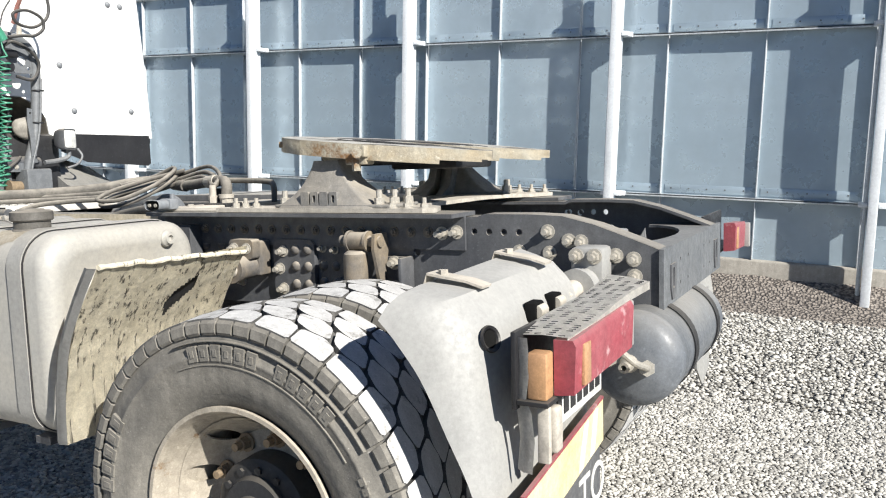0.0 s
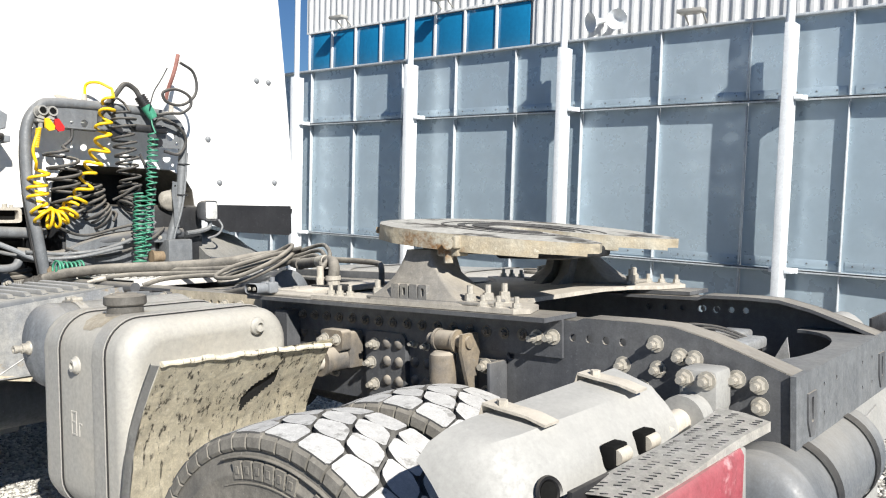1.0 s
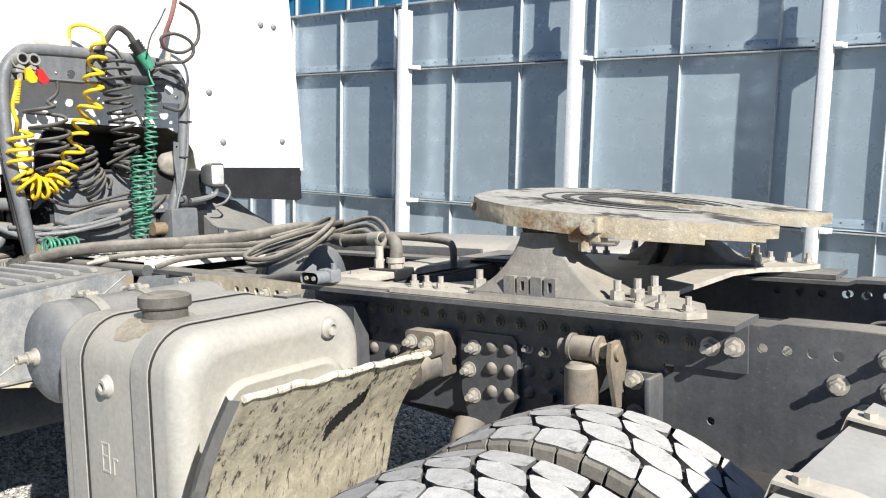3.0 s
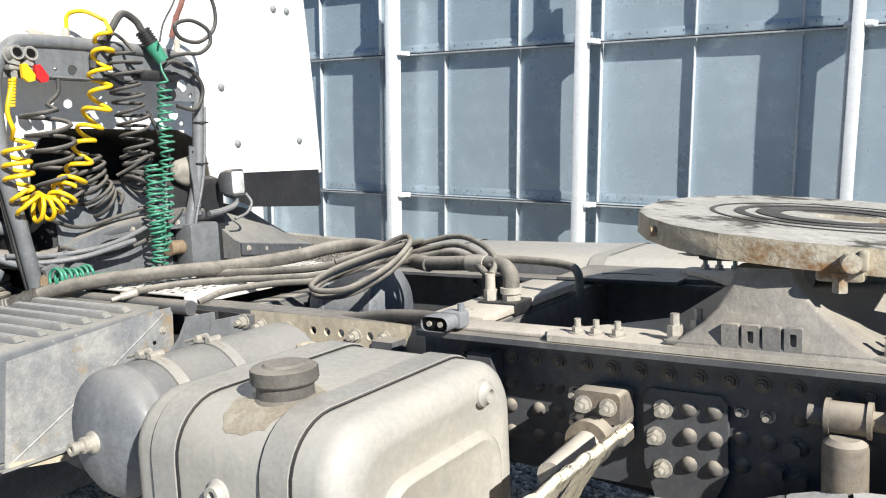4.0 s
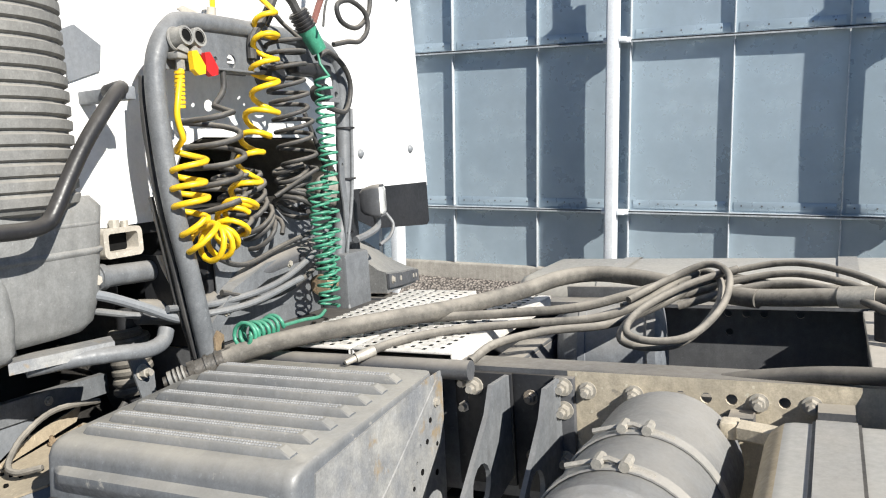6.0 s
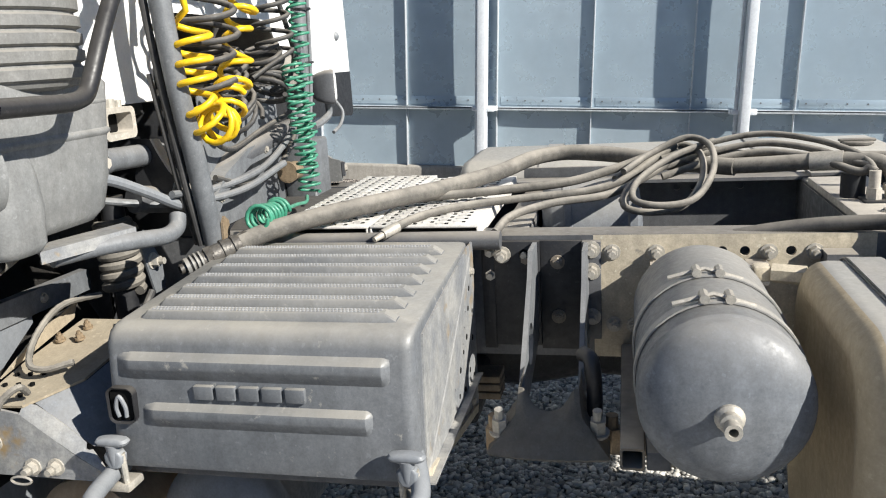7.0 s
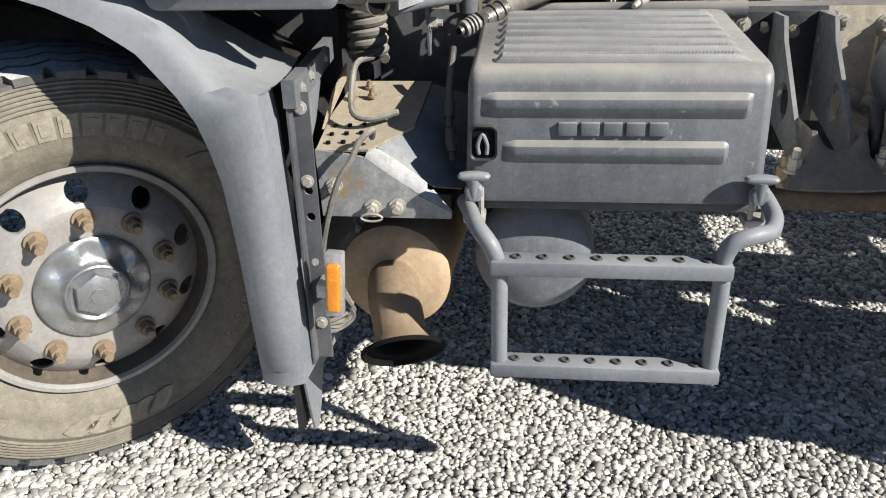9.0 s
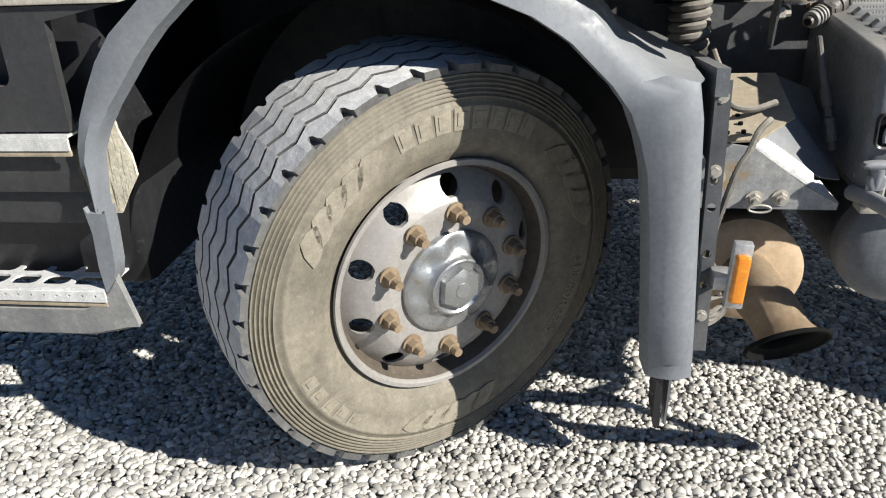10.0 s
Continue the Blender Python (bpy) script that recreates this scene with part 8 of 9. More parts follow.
    bolts(truck, [(1.503, 0.598, 1.039), (1.507, 0.598, 0.872), (1.575, 0.60, 1.03), (1.575, 0.60, 0.90)], (0, -1, 0), 0.014, 0.014, 0.010, material=M_FRAME_DUSTY)
    bm = B()
    box(bm, 1.50, 2.35, 0.60, 0.68, 0.545, 0.60, 0.015, 3)
    noise_push(bm, 0.006, 14)
    part("stabiliser_beam", bm, M_BROWN, truck, "mud-brown beam below the chassis")
    # twin gussets behind the battery box with their shaped foot
    for x in (1.525, 1.640):
        bm = B()
        prism(bm, [(0.605, 1.078), (0.50, 1.082), (0.47, 1.03), (0.28, 0.86), (0.245, 0.80), (0.30, 0.79), (0.605, 0.86)], "x", x - 0.005, x + 0.005, [circle(0.42, 0.90, 0.045, 16)])
        part("gusset", bm, M_HOOP, truck, "dark triangular gusset plate", 30)
    for xa, xb, ya, za, m in ((1.430, 1.535, 0.592, 0.83, M_DARK), (1.630, 1.672, 0.588, 0.85, M_FRAME), (1.40, 1.43, 0.596, 0.82, M_DARK), (1.535, 1.63, 0.600, 0.82, M_DARK)):
        bm = B()
        box(bm, xa, xb, ya, 0.6085, za, 1.08, 0.002)
        part("gusset_flange", bm, m, truck)
    bolts(truck, [(1.652, 0.588, 1.062), (1.652, 0.588, 1.012), (1.652, 0.588, 0.905), (1.45, 0.59, 1.05)], (0, -1, 0), 0.0165, 0.020, 0.014)
    bm = B()
    rings = []
    for z, hx, y0, dip in ((0.892, 0.056, 0.215, 0.042), (0.872, 0.058, 0.20, 0.026), (0.845, 0.062, 0.19, 0.006), (0.812, 0.088, 0.17, 0.0), (0.785, 0.112, 0.15, 0.0), (0.776, 0.108, 0.16, 0.0)):
        row = [(1.585 - hx, y0 + 0.10, z)]
        for u in np.linspace(-1, 1, 13):
            row.append((1.585 + hx * u, y0 - 0.012 * (1 - u * u), z - dip * math.sqrt(max(0.0, 1 - (u / 0.72) ** 2))))
        rings.append(row + [(1.585 + hx, y0 + 0.10, z)])
    ring_loft(bm, rings, False)
    bmesh.ops.solidify(bm, geom=bm.faces[:], thickness=0.007)
    foot = part("gusset_foot", bm, M_PED, truck, "muddy brown cast foot between the gussets", 40)
    bolts(foot, [(1.495, 0.19, 0.812), (1.675, 0.20, 0.812)], (0, -0.2, 1), 0.018, 0.03, 0.02)
    bm = B()
    tube(bm, smooth_path([(1.645, 0.27, 0.940), (1.662, 0.25, 0.935), (1.668, 0.24, 0.89), (1.668, 0.24, 0.80)]), 0.015, 12)
    part("pivot", bm, M_BLACK, foot)
    # chassis hardware seen below: front spring and prop shaft
    bm = B()
    for k in range(3):
        box(bm, -0.9, 1.42, 0.66, 0.74, 0.70 - 0.022 * k, 0.718 - 0.022 * k, 0.003)
    part("leaf_spring", bm, M_BROWN, truck, "brown dusty leaf spring")
    bm = B()
    cyl(bm, (0.9, 1.02, 0.80), (3.1, 1.02, 0.62), 0.055, seg=20)
    part("prop_shaft", bm, M_DARK, truck)
    bm = B()
    box(bm, -0.4, 0.9, 0.72, 1.32, 0.55, 1.10, 0.06)
    lathe(bm, [(0.0, 0.0), (0.14, 0.0), (0.17, 0.05), (0.17, 0.55), (0.12, 0.75), (0.12, 1.05), (0.0, 1.06)], (0.9, 1.02, 0.76), (1, 0, -0.06), 28)
    box(bm, 1.25, 1.36, 0.66, 1.38, 0.58, 0.70, 0.02)
    part("gearbox", bm, M_DARK, truck, "dark gearbox under the cab")


def build_cab_steps():
    for zt, yb, low in ((0.985, 0.16, False), (0.648, 0.22, True)):
        bm = B()
        hl = []
        for i in range(5):
            for j in range(3):
                x, y = -0.80 - 0.075 * i - 0.012 * j, -0.165 + 0.06 * j
                hl.append(rrect(x - 0.031, x + 0.031, y - 0.021, y + 0.021, 0.016, 4))
        prism(bm, [(-1.28, -0.205), (-0.742, -0.205), (-0.742, yb - 0.16), (-1.28, yb - 0.16)], "z", zt - 0.005, zt, hl)
        st = part("cab_step", bm, M_STEP, truck, "slotted aluminium step below the cab door")
        bm = B()
        prism(bm, [(-1.28, zt - 0.030), (-0.742, zt - 0.030), (-0.742, zt - 0.0055), (-1.28, zt - 0.0055)], "y", -0.210, -0.204, [circle(-0.765 - 0.030 * k, zt - 0.016, 0.003, 8) for k in range(12)] if low else ())
        part("step_edge", bm, M_STEP, st)
        bm = B()
        box(bm, -1.28, -0.742, -0.207, -0.200, zt - 0.043, zt - 0.0305, 0.002)
        part("edge_strip", bm, M_SHELF, st, "sandy strip below the step edge")
    # risers between the steps, each folded along its length
    for za, zb, ya, yb in ((0.855, 0.945, -0.176, -0.160), (0.775, 0.850, -0.150, -0.120), (0.665, 0.770, -0.085, -0.060)):
        bm = B()
        ring_loft(bm, [[(x, ya, zb), (x, ya - 0.006, (za + zb) / 2), (x, ya + 0.004, za), (x, yb + 0.02, za), (x, yb + 0.02, zb)] for x in (-1.3, -0.752)], True, True, True)
        part("step_riser", bm, M_LOWER, truck, "dark grey moulded panel between the steps", 50)
    # skirt under the lower step, drawn out to a corner
    bm = B()
    rings = []
    for x, zt, zb, y in ((-1.3, 0.603, 0.520, -0.200), (-0.95, 0.603, 0.522, -0.204), (-0.80, 0.604, 0.524, -0.206), (-0.745, 0.640, 0.535, -0.206), (-0.712, 0.690, 0.541, -0.203), (-0.687, 0.560, 0.547, -0.195)):
        rings.append([(x, y + 0.012, zt), (x, y, zt - 0.008 if zt < 0.62 else zt - 0.02), (x, y + 0.004, zb + 0.012), (x - 0.004, y + 0.02, zb), (x - 0.01, y + 0.07, zb + 0.004)])
    ring_loft(bm, rings, False)
    bmesh.ops.recalc_face_normals(bm, faces=bm.faces[:])
    bmesh.ops.solidify(bm, geom=bm.faces[:], thickness=0.005)
    part("step_skirt", bm, M_SNOUT, truck, "dusty grey plastic skirt below the cab step", 40)
    bm = B()
    prism(bm, [(-0.745, 0.833), (-0.738, 0.822), (-0.703, 0.821), (-0.699, 0.830), (-0.700, 0.775), (-0.704, 0.705), (-0.712, 0.672), (-0.738, 0.640), (-0.742, 0.70), (-0.738, 0.775)], "y", -0.207, -0.165)
    part("step_side", bm, M_GREY, truck, "grey plastic side piece of the step", 30)
    bm = B()
    prism(bm, [(-0.699, 1.007), (-0.685, 0.99), (-0.679, 0.96), (-0.664, 0.92), (-0.660, 0.875), (-0.69, 0.83), (-0.712, 0.791), (-0.743, 0.791), (-0.742, 0.899), (-0.725, 0.96)], "y", -0.126, -0.118)
    part("mud_shield", bm, M_MUD, truck, "mud-spattered shield at the wheel arch")
    bm = B()
    prism(bm, [(-1.3, 0.99), (-0.74, 0.99), (-0.74, 1.20), (-0.60, 1.228), (-1.3, 1.228)], "y", -0.195, -0.175, [rrect(-1.22, -0.84, 1.08, 1.19, 0.02, 3)])
    door = part("lower_door_panel", bm, M_LOWER, truck, "dark lower door panel of the cab")
    bm = B()
    box(bm, -1.3, -0.58, -0.205, -0.170, 1.231, 1.262, 0.004)
    part("door_sill", bm, M_MPLATE, door, "pale dusty sill strip")


build_front_arch()
build_exhaust()
build_front_brackets()
build_cab_steps()

# ---- deck between the rails, far tank, and the hoses that lie and hang about ----
def build_deck():
    z = 1.118
    for x0, x1, y0, y1 in ((0.885, 1.128, 0.60, 1.36), (1.134, 1.395, 0.60, 1.30)):
        bm = B()
        box(bm, x0, x1, y0, y1, z - 0.006, z, 0.002)
        box(bm, x0, x0 + 0.004, y0, y1, z - 0.035, z - 0.006, 0.001)
        box(bm, x1 - 0.004, x1, y0, y1, z - 0.035, z - 0.006, 0.001)
        deck = part("deck_plate", bm, M_PLATE, truck, "dusty pale tread plate with rows of raised slots")
        bm = B()
        nx, ny = int((x1 - x0) / 0.038), int((y1 - y0) / 0.036)
        for i in range(nx):
            for j in range(ny):
                x, y = x0 + 0.022 + 0.038 * i, y0 + 0.02 + 0.036 * j + (0.018 if i % 2 else 0)
                if y > y1 - 0.012:
                    continue
                box(bm, x - 0.013, x + 0.004, y - 0.0055, y + 0.0055, z - 0.002, z + 0.004, m=None)
        tagged(part("slot_relief", bm, M_PLATE, deck), kind="stuff")
        # black strip beside each raised slot: its shadow, put in as colour
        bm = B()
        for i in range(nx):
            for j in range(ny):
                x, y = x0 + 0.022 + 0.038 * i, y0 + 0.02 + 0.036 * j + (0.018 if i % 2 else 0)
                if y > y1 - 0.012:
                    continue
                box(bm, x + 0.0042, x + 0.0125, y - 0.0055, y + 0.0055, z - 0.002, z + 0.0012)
        tagged(part("slot_relief", bm, M_SOOT_SHADE, deck), kind="stuff")
    # long dark pipe between box and deck
    bm = B()
    cyl(bm, (0.83, 0.575, 1.085), (1.45, 0.575, 1.088), 0.022, seg=16)
    part("pipe", bm, M_FRAME, truck)
    # pipe along the near rail towards the connector
    bm = B()
    tube(bm, smooth_path([(1.96, 0.650, 1.075), (2.04, 0.645, 1.090), (2.14, 0.632, 1.104), (2.24, 0.612, 1.112), (2.32, 0.565, 1.120)]), 0.017, 12)
    part("pipe", bm, M_HOSE_D, truck)


def build_far_tank():
    x0, x1, y0, y1, z0, z1 = 1.12, 2.66, 1.70, 2.26, 0.58, 1.105
    sec = rrect(y0, y1, z0, z1, 0.09, 7)

    def ring(x, k):
        cy, cz = (y0 + y1) / 2, (z0 + z1) / 2
        return [(x, cy + (a - cy) * (1 - k), cz + (c - cz) * (1 - k)) for a, c in sec]
    bm = B()
    ring_loft(bm, [ring(x0, 0.14), ring(x0 + 0.012, 0.05), ring(x0 + 0.045, 0.0), ring(x1 - 0.045, 0.0), ring(x1 - 0.012, 0.05), ring(x1, 0.14)], True, True, True)
    tank = part("fuel_tank", bm, M_TANK, truck, "long dusty beige fuel tank on the far side", 50)
    for x in (1.45, 2.2):
        bm = B()
        o = rrect(y0 - 0.005, y1 + 0.005, z0 - 0.005, z1 + 0.005, 0.095, 7)
        ring_loft(bm, [[(x - 0.03, a, c) for a, c in o], [(x + 0.03, a, c) for a, c in o]], True)
        part("strap", bm, M_STRAP, tank)
    bm = B()
    lathe(bm, [(0.0, 0.014), (0.05, 0.014), (0.054, 0.011), (0.054, 0.004), (0.048, 0.003), (0.048, 0.0)], (2.52, 1.90, z1), (0, 0, 1), 28)
    box(bm, 2.46, 2.58, 1.885, 1.915, z1 + 0.012, z1 + 0.022, 0.004)
    part("filler_cap", bm, M_CAP, tank, "flat dusty cap with a grip bar")
    # dark shelf plate with holes near the far rail
    bm = B()
    prism(bm, [(2.25, 1.30), (2.62, 1.30), (2.62, 1.56), (2.25, 1.56)], "z", 1.098, 1.106, [rrect(2.36, 2.52, 1.36, 1.42, 0.03, 4)])
    part("shelf_plate", bm, M_FRAME, truck)
    bm = B()
    box(bm, 1.40, 2.24, 1.45, 1.465, 0.98, 1.12, 0.003)
    part("side_plate", bm, M_FRAME, truck)
    # step housing with pipe stubs at the crossing
    bm = B()
    box(bm, 2.22, 2.37, 0.66, 1.20, 1.092, 1.112, 0.003)
    part("crossing_plate", bm, M_MPLATE, truck)
    bolts(truck, [(2.29, 0.72, 1.112)], (0, 0, 1), 0.013, 0.008)
    bm = B()
    box(bm, 2.265, 2.375, 0.81, 0.90, 1.085, 1.118, 0.004)
    part("fitting_base", bm, M_DARK, truck)
    bm = B()
    cyl(bm, (2.290, 0.835, 1.11), (2.290, 0.835, 1.145), 0.017, seg=6)
    cyl(bm, (2.290, 0.835, 1.145), (2.290, 0.835, 1.185), 0.013, seg=12)
    part("brass_union", bm, M_MPLATE, truck)
    bm = B()
    cyl(bm, (2.341, 0.852, 1.105), (2.341, 0.852, 1.135), 0.024, seg=8)
    cyl(bm, (2.341, 0.852, 1.135), (2.341, 0.852, 1.15), 0.028, seg=16)
    part("union_nut", bm, M_MPLATE, truck)
    bm = B()
    cyl(bm, (2.26, 0.90, 1.09), (2.26, 0.90, 1.17), 0.028, seg=16)
    part("pipe_stub", bm, M_DARK, truck)
    # electric connector on its strap
    bm = B()
    box(bm, 2.29, 2.62, 0.555, 0.635, 1.1045, 1.112, 0.002)
    part("strap_plate", bm, M_MPLATE, truck)
    bm = B()
    rings = []
    cx, cz = 2.356, 1.130
    for y, k in ((0.480, 1.0), (0.487, 1.05), (0.525, 1.0)):
        rings.append([(cx + a * k, y, cz + c * k) for a, c in rrect(-0.034, 0.034, -0.016, 0.016, 0.015, 4)])
    ring_loft(bm, rings, True, False, True)
    box(bm, 2.340, 2.395, 0.525, 0.565, 1.113, 1.150, 0.007)
    cyl(bm, (2.385, 0.545, 1.148), (2.385, 0.545, 1.166), 0.008, seg=10)
    cn = part("connector", bm, M_GREY, truck, "grey two-pole electric connector")
    bm = B()
    prism(bm, [(cx + a, cz + c) for a, c in rrect(-0.029, 0.029, -0.012, 0.012, 0.011, 4)], "y", 0.486, 0.490)
    part("connector_mouth", bm, M_SOOT_SHADE, cn)
    for dx in (-0.014, 0.014):
        bm = B()
        cyl(bm, (cx + dx, 0.481, cz), (cx + dx, 0.492, cz), 0.006, seg=10)
        part("pin", bm, M_BOLT, cn)


def hose_thing(name, pts, r, m, label, n=8, seg=12, fittings=(), fit_m=None):
    base = Vector(pts[0])
    t = thing(name, base, label, "hose", "loose hoses on the chassis", frame_m=CH)
    bm = B()
    tube(bm, smooth_path(pts, n), r, seg)
    h = part("hose", bm, m, t, smooth=60)
    for p0, p1, r0, r1 in fittings:
        bm = B()
        cyl(bm, p0, p1, r0, r1, seg=14)
        part("fitting", bm, fit_m or M_BOLT, t)
    return t


def build_loose_hoses():
    zr = 1.14
    # thick hydraulic hose from the elbow across the deck to its open steel end
    pts = [(0.866, 0.466, 1.112), (0.94, 0.525, 1.134), (1.05, 0.62, 1.150), (1.15, 0.74, 1.155), (1.26, 0.885, 1.158), (1.38, 1.06, 1.170), (1.46, 1.17, 1.190), (1.55, 1.215, 1.198), (1.66, 1.19, 1.195), (1.75, 1.14, 1.19), (1.86, 1.06, 1.182), (2.0, 0.985, 1.178)]
    t = hose_thing("hydraulic_hose", pts, 0.0228, M_HOSE, "thick dusty hydraulic hose lying across the deck", fittings=[((0.88, 0.482, 1.116), (0.815, 0.42, 1.092), 0.0248, 0.0240), ((0.82, 0.425, 1.094), (0.78, 0.388, 1.080), 0.019, 0.018), ((0.78, 0.388, 1.080), (0.763, 0.372, 1.075), 0.013, 0.012)], fit_m=M_STEELWORN)
    bm = B()
    cyl(bm, (0.7635, 0.3725, 1.0752), (0.7615, 0.3705, 1.0746), 0.008, seg=14)
    part("bore", bm, M_SOOT_SHADE, t)
    ha, hb = Vector((0.866, 0.466, 1.112)), Vector((0.763, 0.372, 1.075))
    for k, (f, w, r) in enumerate(((0.10, 0.05, 0.0262), (0.28, 0.05, 0.0262), (0.52, 0.12, 0.0245), (0.66, 0.03, 0.0225), (0.73, 0.03, 0.0225), (0.80, 0.03, 0.0215), (0.88, 0.06, 0.0200))):
        bm = B()
        cyl(bm, ha.lerp(hb, f - w / 2), ha.lerp(hb, f + w / 2), r, seg=6 if k == 2 else 20)
        part("crimp_ring", bm, M_STEELWORN if k < 3 else M_FITTING, t)
    # steel pipe and elbow it ends in
    t = hose_thing("elbow_pipe", [(1.97, 1.0, 1.178), (2.08, 0.965, 1.186), (2.19, 0.93, 1.196), (2.265, 0.902, 1.200), (2.310, 0.880, 1.196), (2.336, 0.862, 1.176), (2.341, 0.852, 1.140)], 0.0205, M_HOSE, "steel pipe with a bent elbow fitting", fittings=[((2.17, 0.937, 1.194), (2.24, 0.912, 1.199), 0.024, 0.024)])
    # second hose beside it
    hose_thing("rubber_hose", [(1.16, 0.84, 1.135), (1.27, 0.87, 1.14), (1.42, 0.91, 1.145), (1.58, 0.95, 1.155), (1.70, 1.0, 1.18), (1.80, 1.045, 1.205), (1.92, 1.06, 1.215), (2.05, 1.02, 1.20), (2.2, 0.97, 1.19)], 0.012, M_HOSE, "dusty rubber hose running beside the thick one")
    # thin hose with a steel tip
    hose_thing("air_hose", [(1.205, 0.565, 1.122), (1.25, 0.66, 1.130), (1.33, 0.76, 1.132), (1.48, 0.84, 1.135), (1.62, 0.885, 1.14), (1.72, 0.93, 1.16), (1.80, 1.02, 1.20), (1.86, 1.06, 1.23)], 0.0105, M_HOSE, "thin grey air hose with a steel tip", fittings=[((1.21, 0.575, 1.122), (1.185, 0.535, 1.112), 0.013, 0.012), ((1.185, 0.535, 1.112), (1.172, 0.512, 1.106), 0.008, 0.006)])
    hose_thing("air_hose", [(1.43, 0.62, 1.095), (1.46, 0.70, 1.118), (1.55, 0.80, 1.128), (1.68, 0.86, 1.135), (1.78, 0.95, 1.165), (1.86, 1.03, 1.205)], 0.010, M_HOSE, "thin grey air hose curving down to the rail")
    # loops that hang at the bundle
    for a, (dx, dy, dz) in enumerate(((0, 0, 0), (0.022, -0.03, 0.022))):
        pts = [(1.70 + dx, 0.925 + dy, 1.165 + dz), (1.77 + dx, 1.035 + dy, 1.195 + dz), (1.86 + dx, 1.06 + dy, 1.23 + dz), (1.915 + dx, 1.01 + dy, 1.215 + dz), (1.915 + dx, 0.91 + dy, 1.165 + dz), (1.865 + dx, 0.80 + dy, 1.118 + dz), (1.79 + dx, 0.765 + dy, 1.108 + dz), (1.725 + dx, 0.79 + dy, 1.118 + dz), (1.735 + dx, 0.87 + dy, 1.150 + dz), (1.82 + dx, 0.99 + dy, 1.19 + dz), (1.93 + dx, 1.06 + dy, 1.22 + dz)]
        hose_thing("hose_loop", pts, 0.0085, M_HOSE, "loop of thin grey hose hanging over the rail")
    # the bow of the longer hoses towards the elbow
    for dz, dy, r in ((-0.022, -0.03, 0.0085), (0.0, -0.01, 0.008), (-0.042, -0.05, 0.010)):
        hose_thing("air_hose", [(1.82, 1.03 + dy, 1.20 + dz), (1.95, 1.06 + dy, 1.235 + dz), (2.07, 1.045 + dy, 1.255 + dz), (2.18, 0.98 + dy, 1.245 + dz), (2.26, 0.92 + dy, 1.22 + dz), (2.285, 0.875 + dy * 0.3, 1.200 + dz * 0.3), (2.292, 0.838, 1.18)], r, M_HOSE, "grey hose bowed towards the pipe elbow")
    hose_thing("air_hose", [(2.12, 1.0, 1.20), (2.30, 1.02, 1.195), (2.42, 1.0, 1.19), (2.47, 0.97, 1.175), (2.48, 0.96, 1.115)], 0.011, M_HOSE, "pale hose bent down at the crossing plate")


def helix(axis_pts, r, turns, n=14, phase=0.0, squash=1.0):
    """A coil about a curved axis."""
    ax = smooth_path(axis_pts, 12)
    L = [0.0]
    for a, b in zip(ax, ax[1:]):
        L.append(L[-1] + (b - a).length)
    tot = L[-1]
    out = []
    m = int(turns * n)
    u = Vector((1, 0, 0))
    for k in range(m + 1):
        s = tot * k / m
        i = 0
        while i < len(L) - 2 and L[i + 1] < s:
            i += 1
        f = (s - L[i]) / max(L[i + 1] - L[i], 1e-6)
        p = ax[i].lerp(ax[i + 1], f)
        t = (ax[i + 1] - ax[i]).normalized()
        u = (u - t * u.dot(t)).normalized()
        w = t.cross(u)
        a = 2 * math.pi * turns * k / m + phase
        wob = noise.noise_vector(Vector((k * 0.045, turns, r * 90)))
        out.append(p + (u * math.cos(a) * squash + w * math.sin(a)) * r * (1 + 0.28 * wob.x) + t * wob.y * tot / turns * 0.45 + w * wob.z * r * 0.25)
    return out


def coil_thing(name, lead_in, axis, lead_out, r, turns, rt, m, label, squash=1.0, phase=0.0):
    t = thing(name, lead_in[0] if lead_in else axis[0], label, "coiled hose", "coiled hoses behind the cab", frame_m=CH)
    pts = ([Vector(p) for p in smooth_path(lead_in, 6)] if lead_in else []) + helix(axis, r, turns, 14, phase, squash) + ([Vector(p) for p in smooth_path(lead_out, 6)] if lead_out else [])
    bm = B()
    tube(bm, pts, rt, 8)
    part("coil", bm, m, t, smooth=70)
    return t


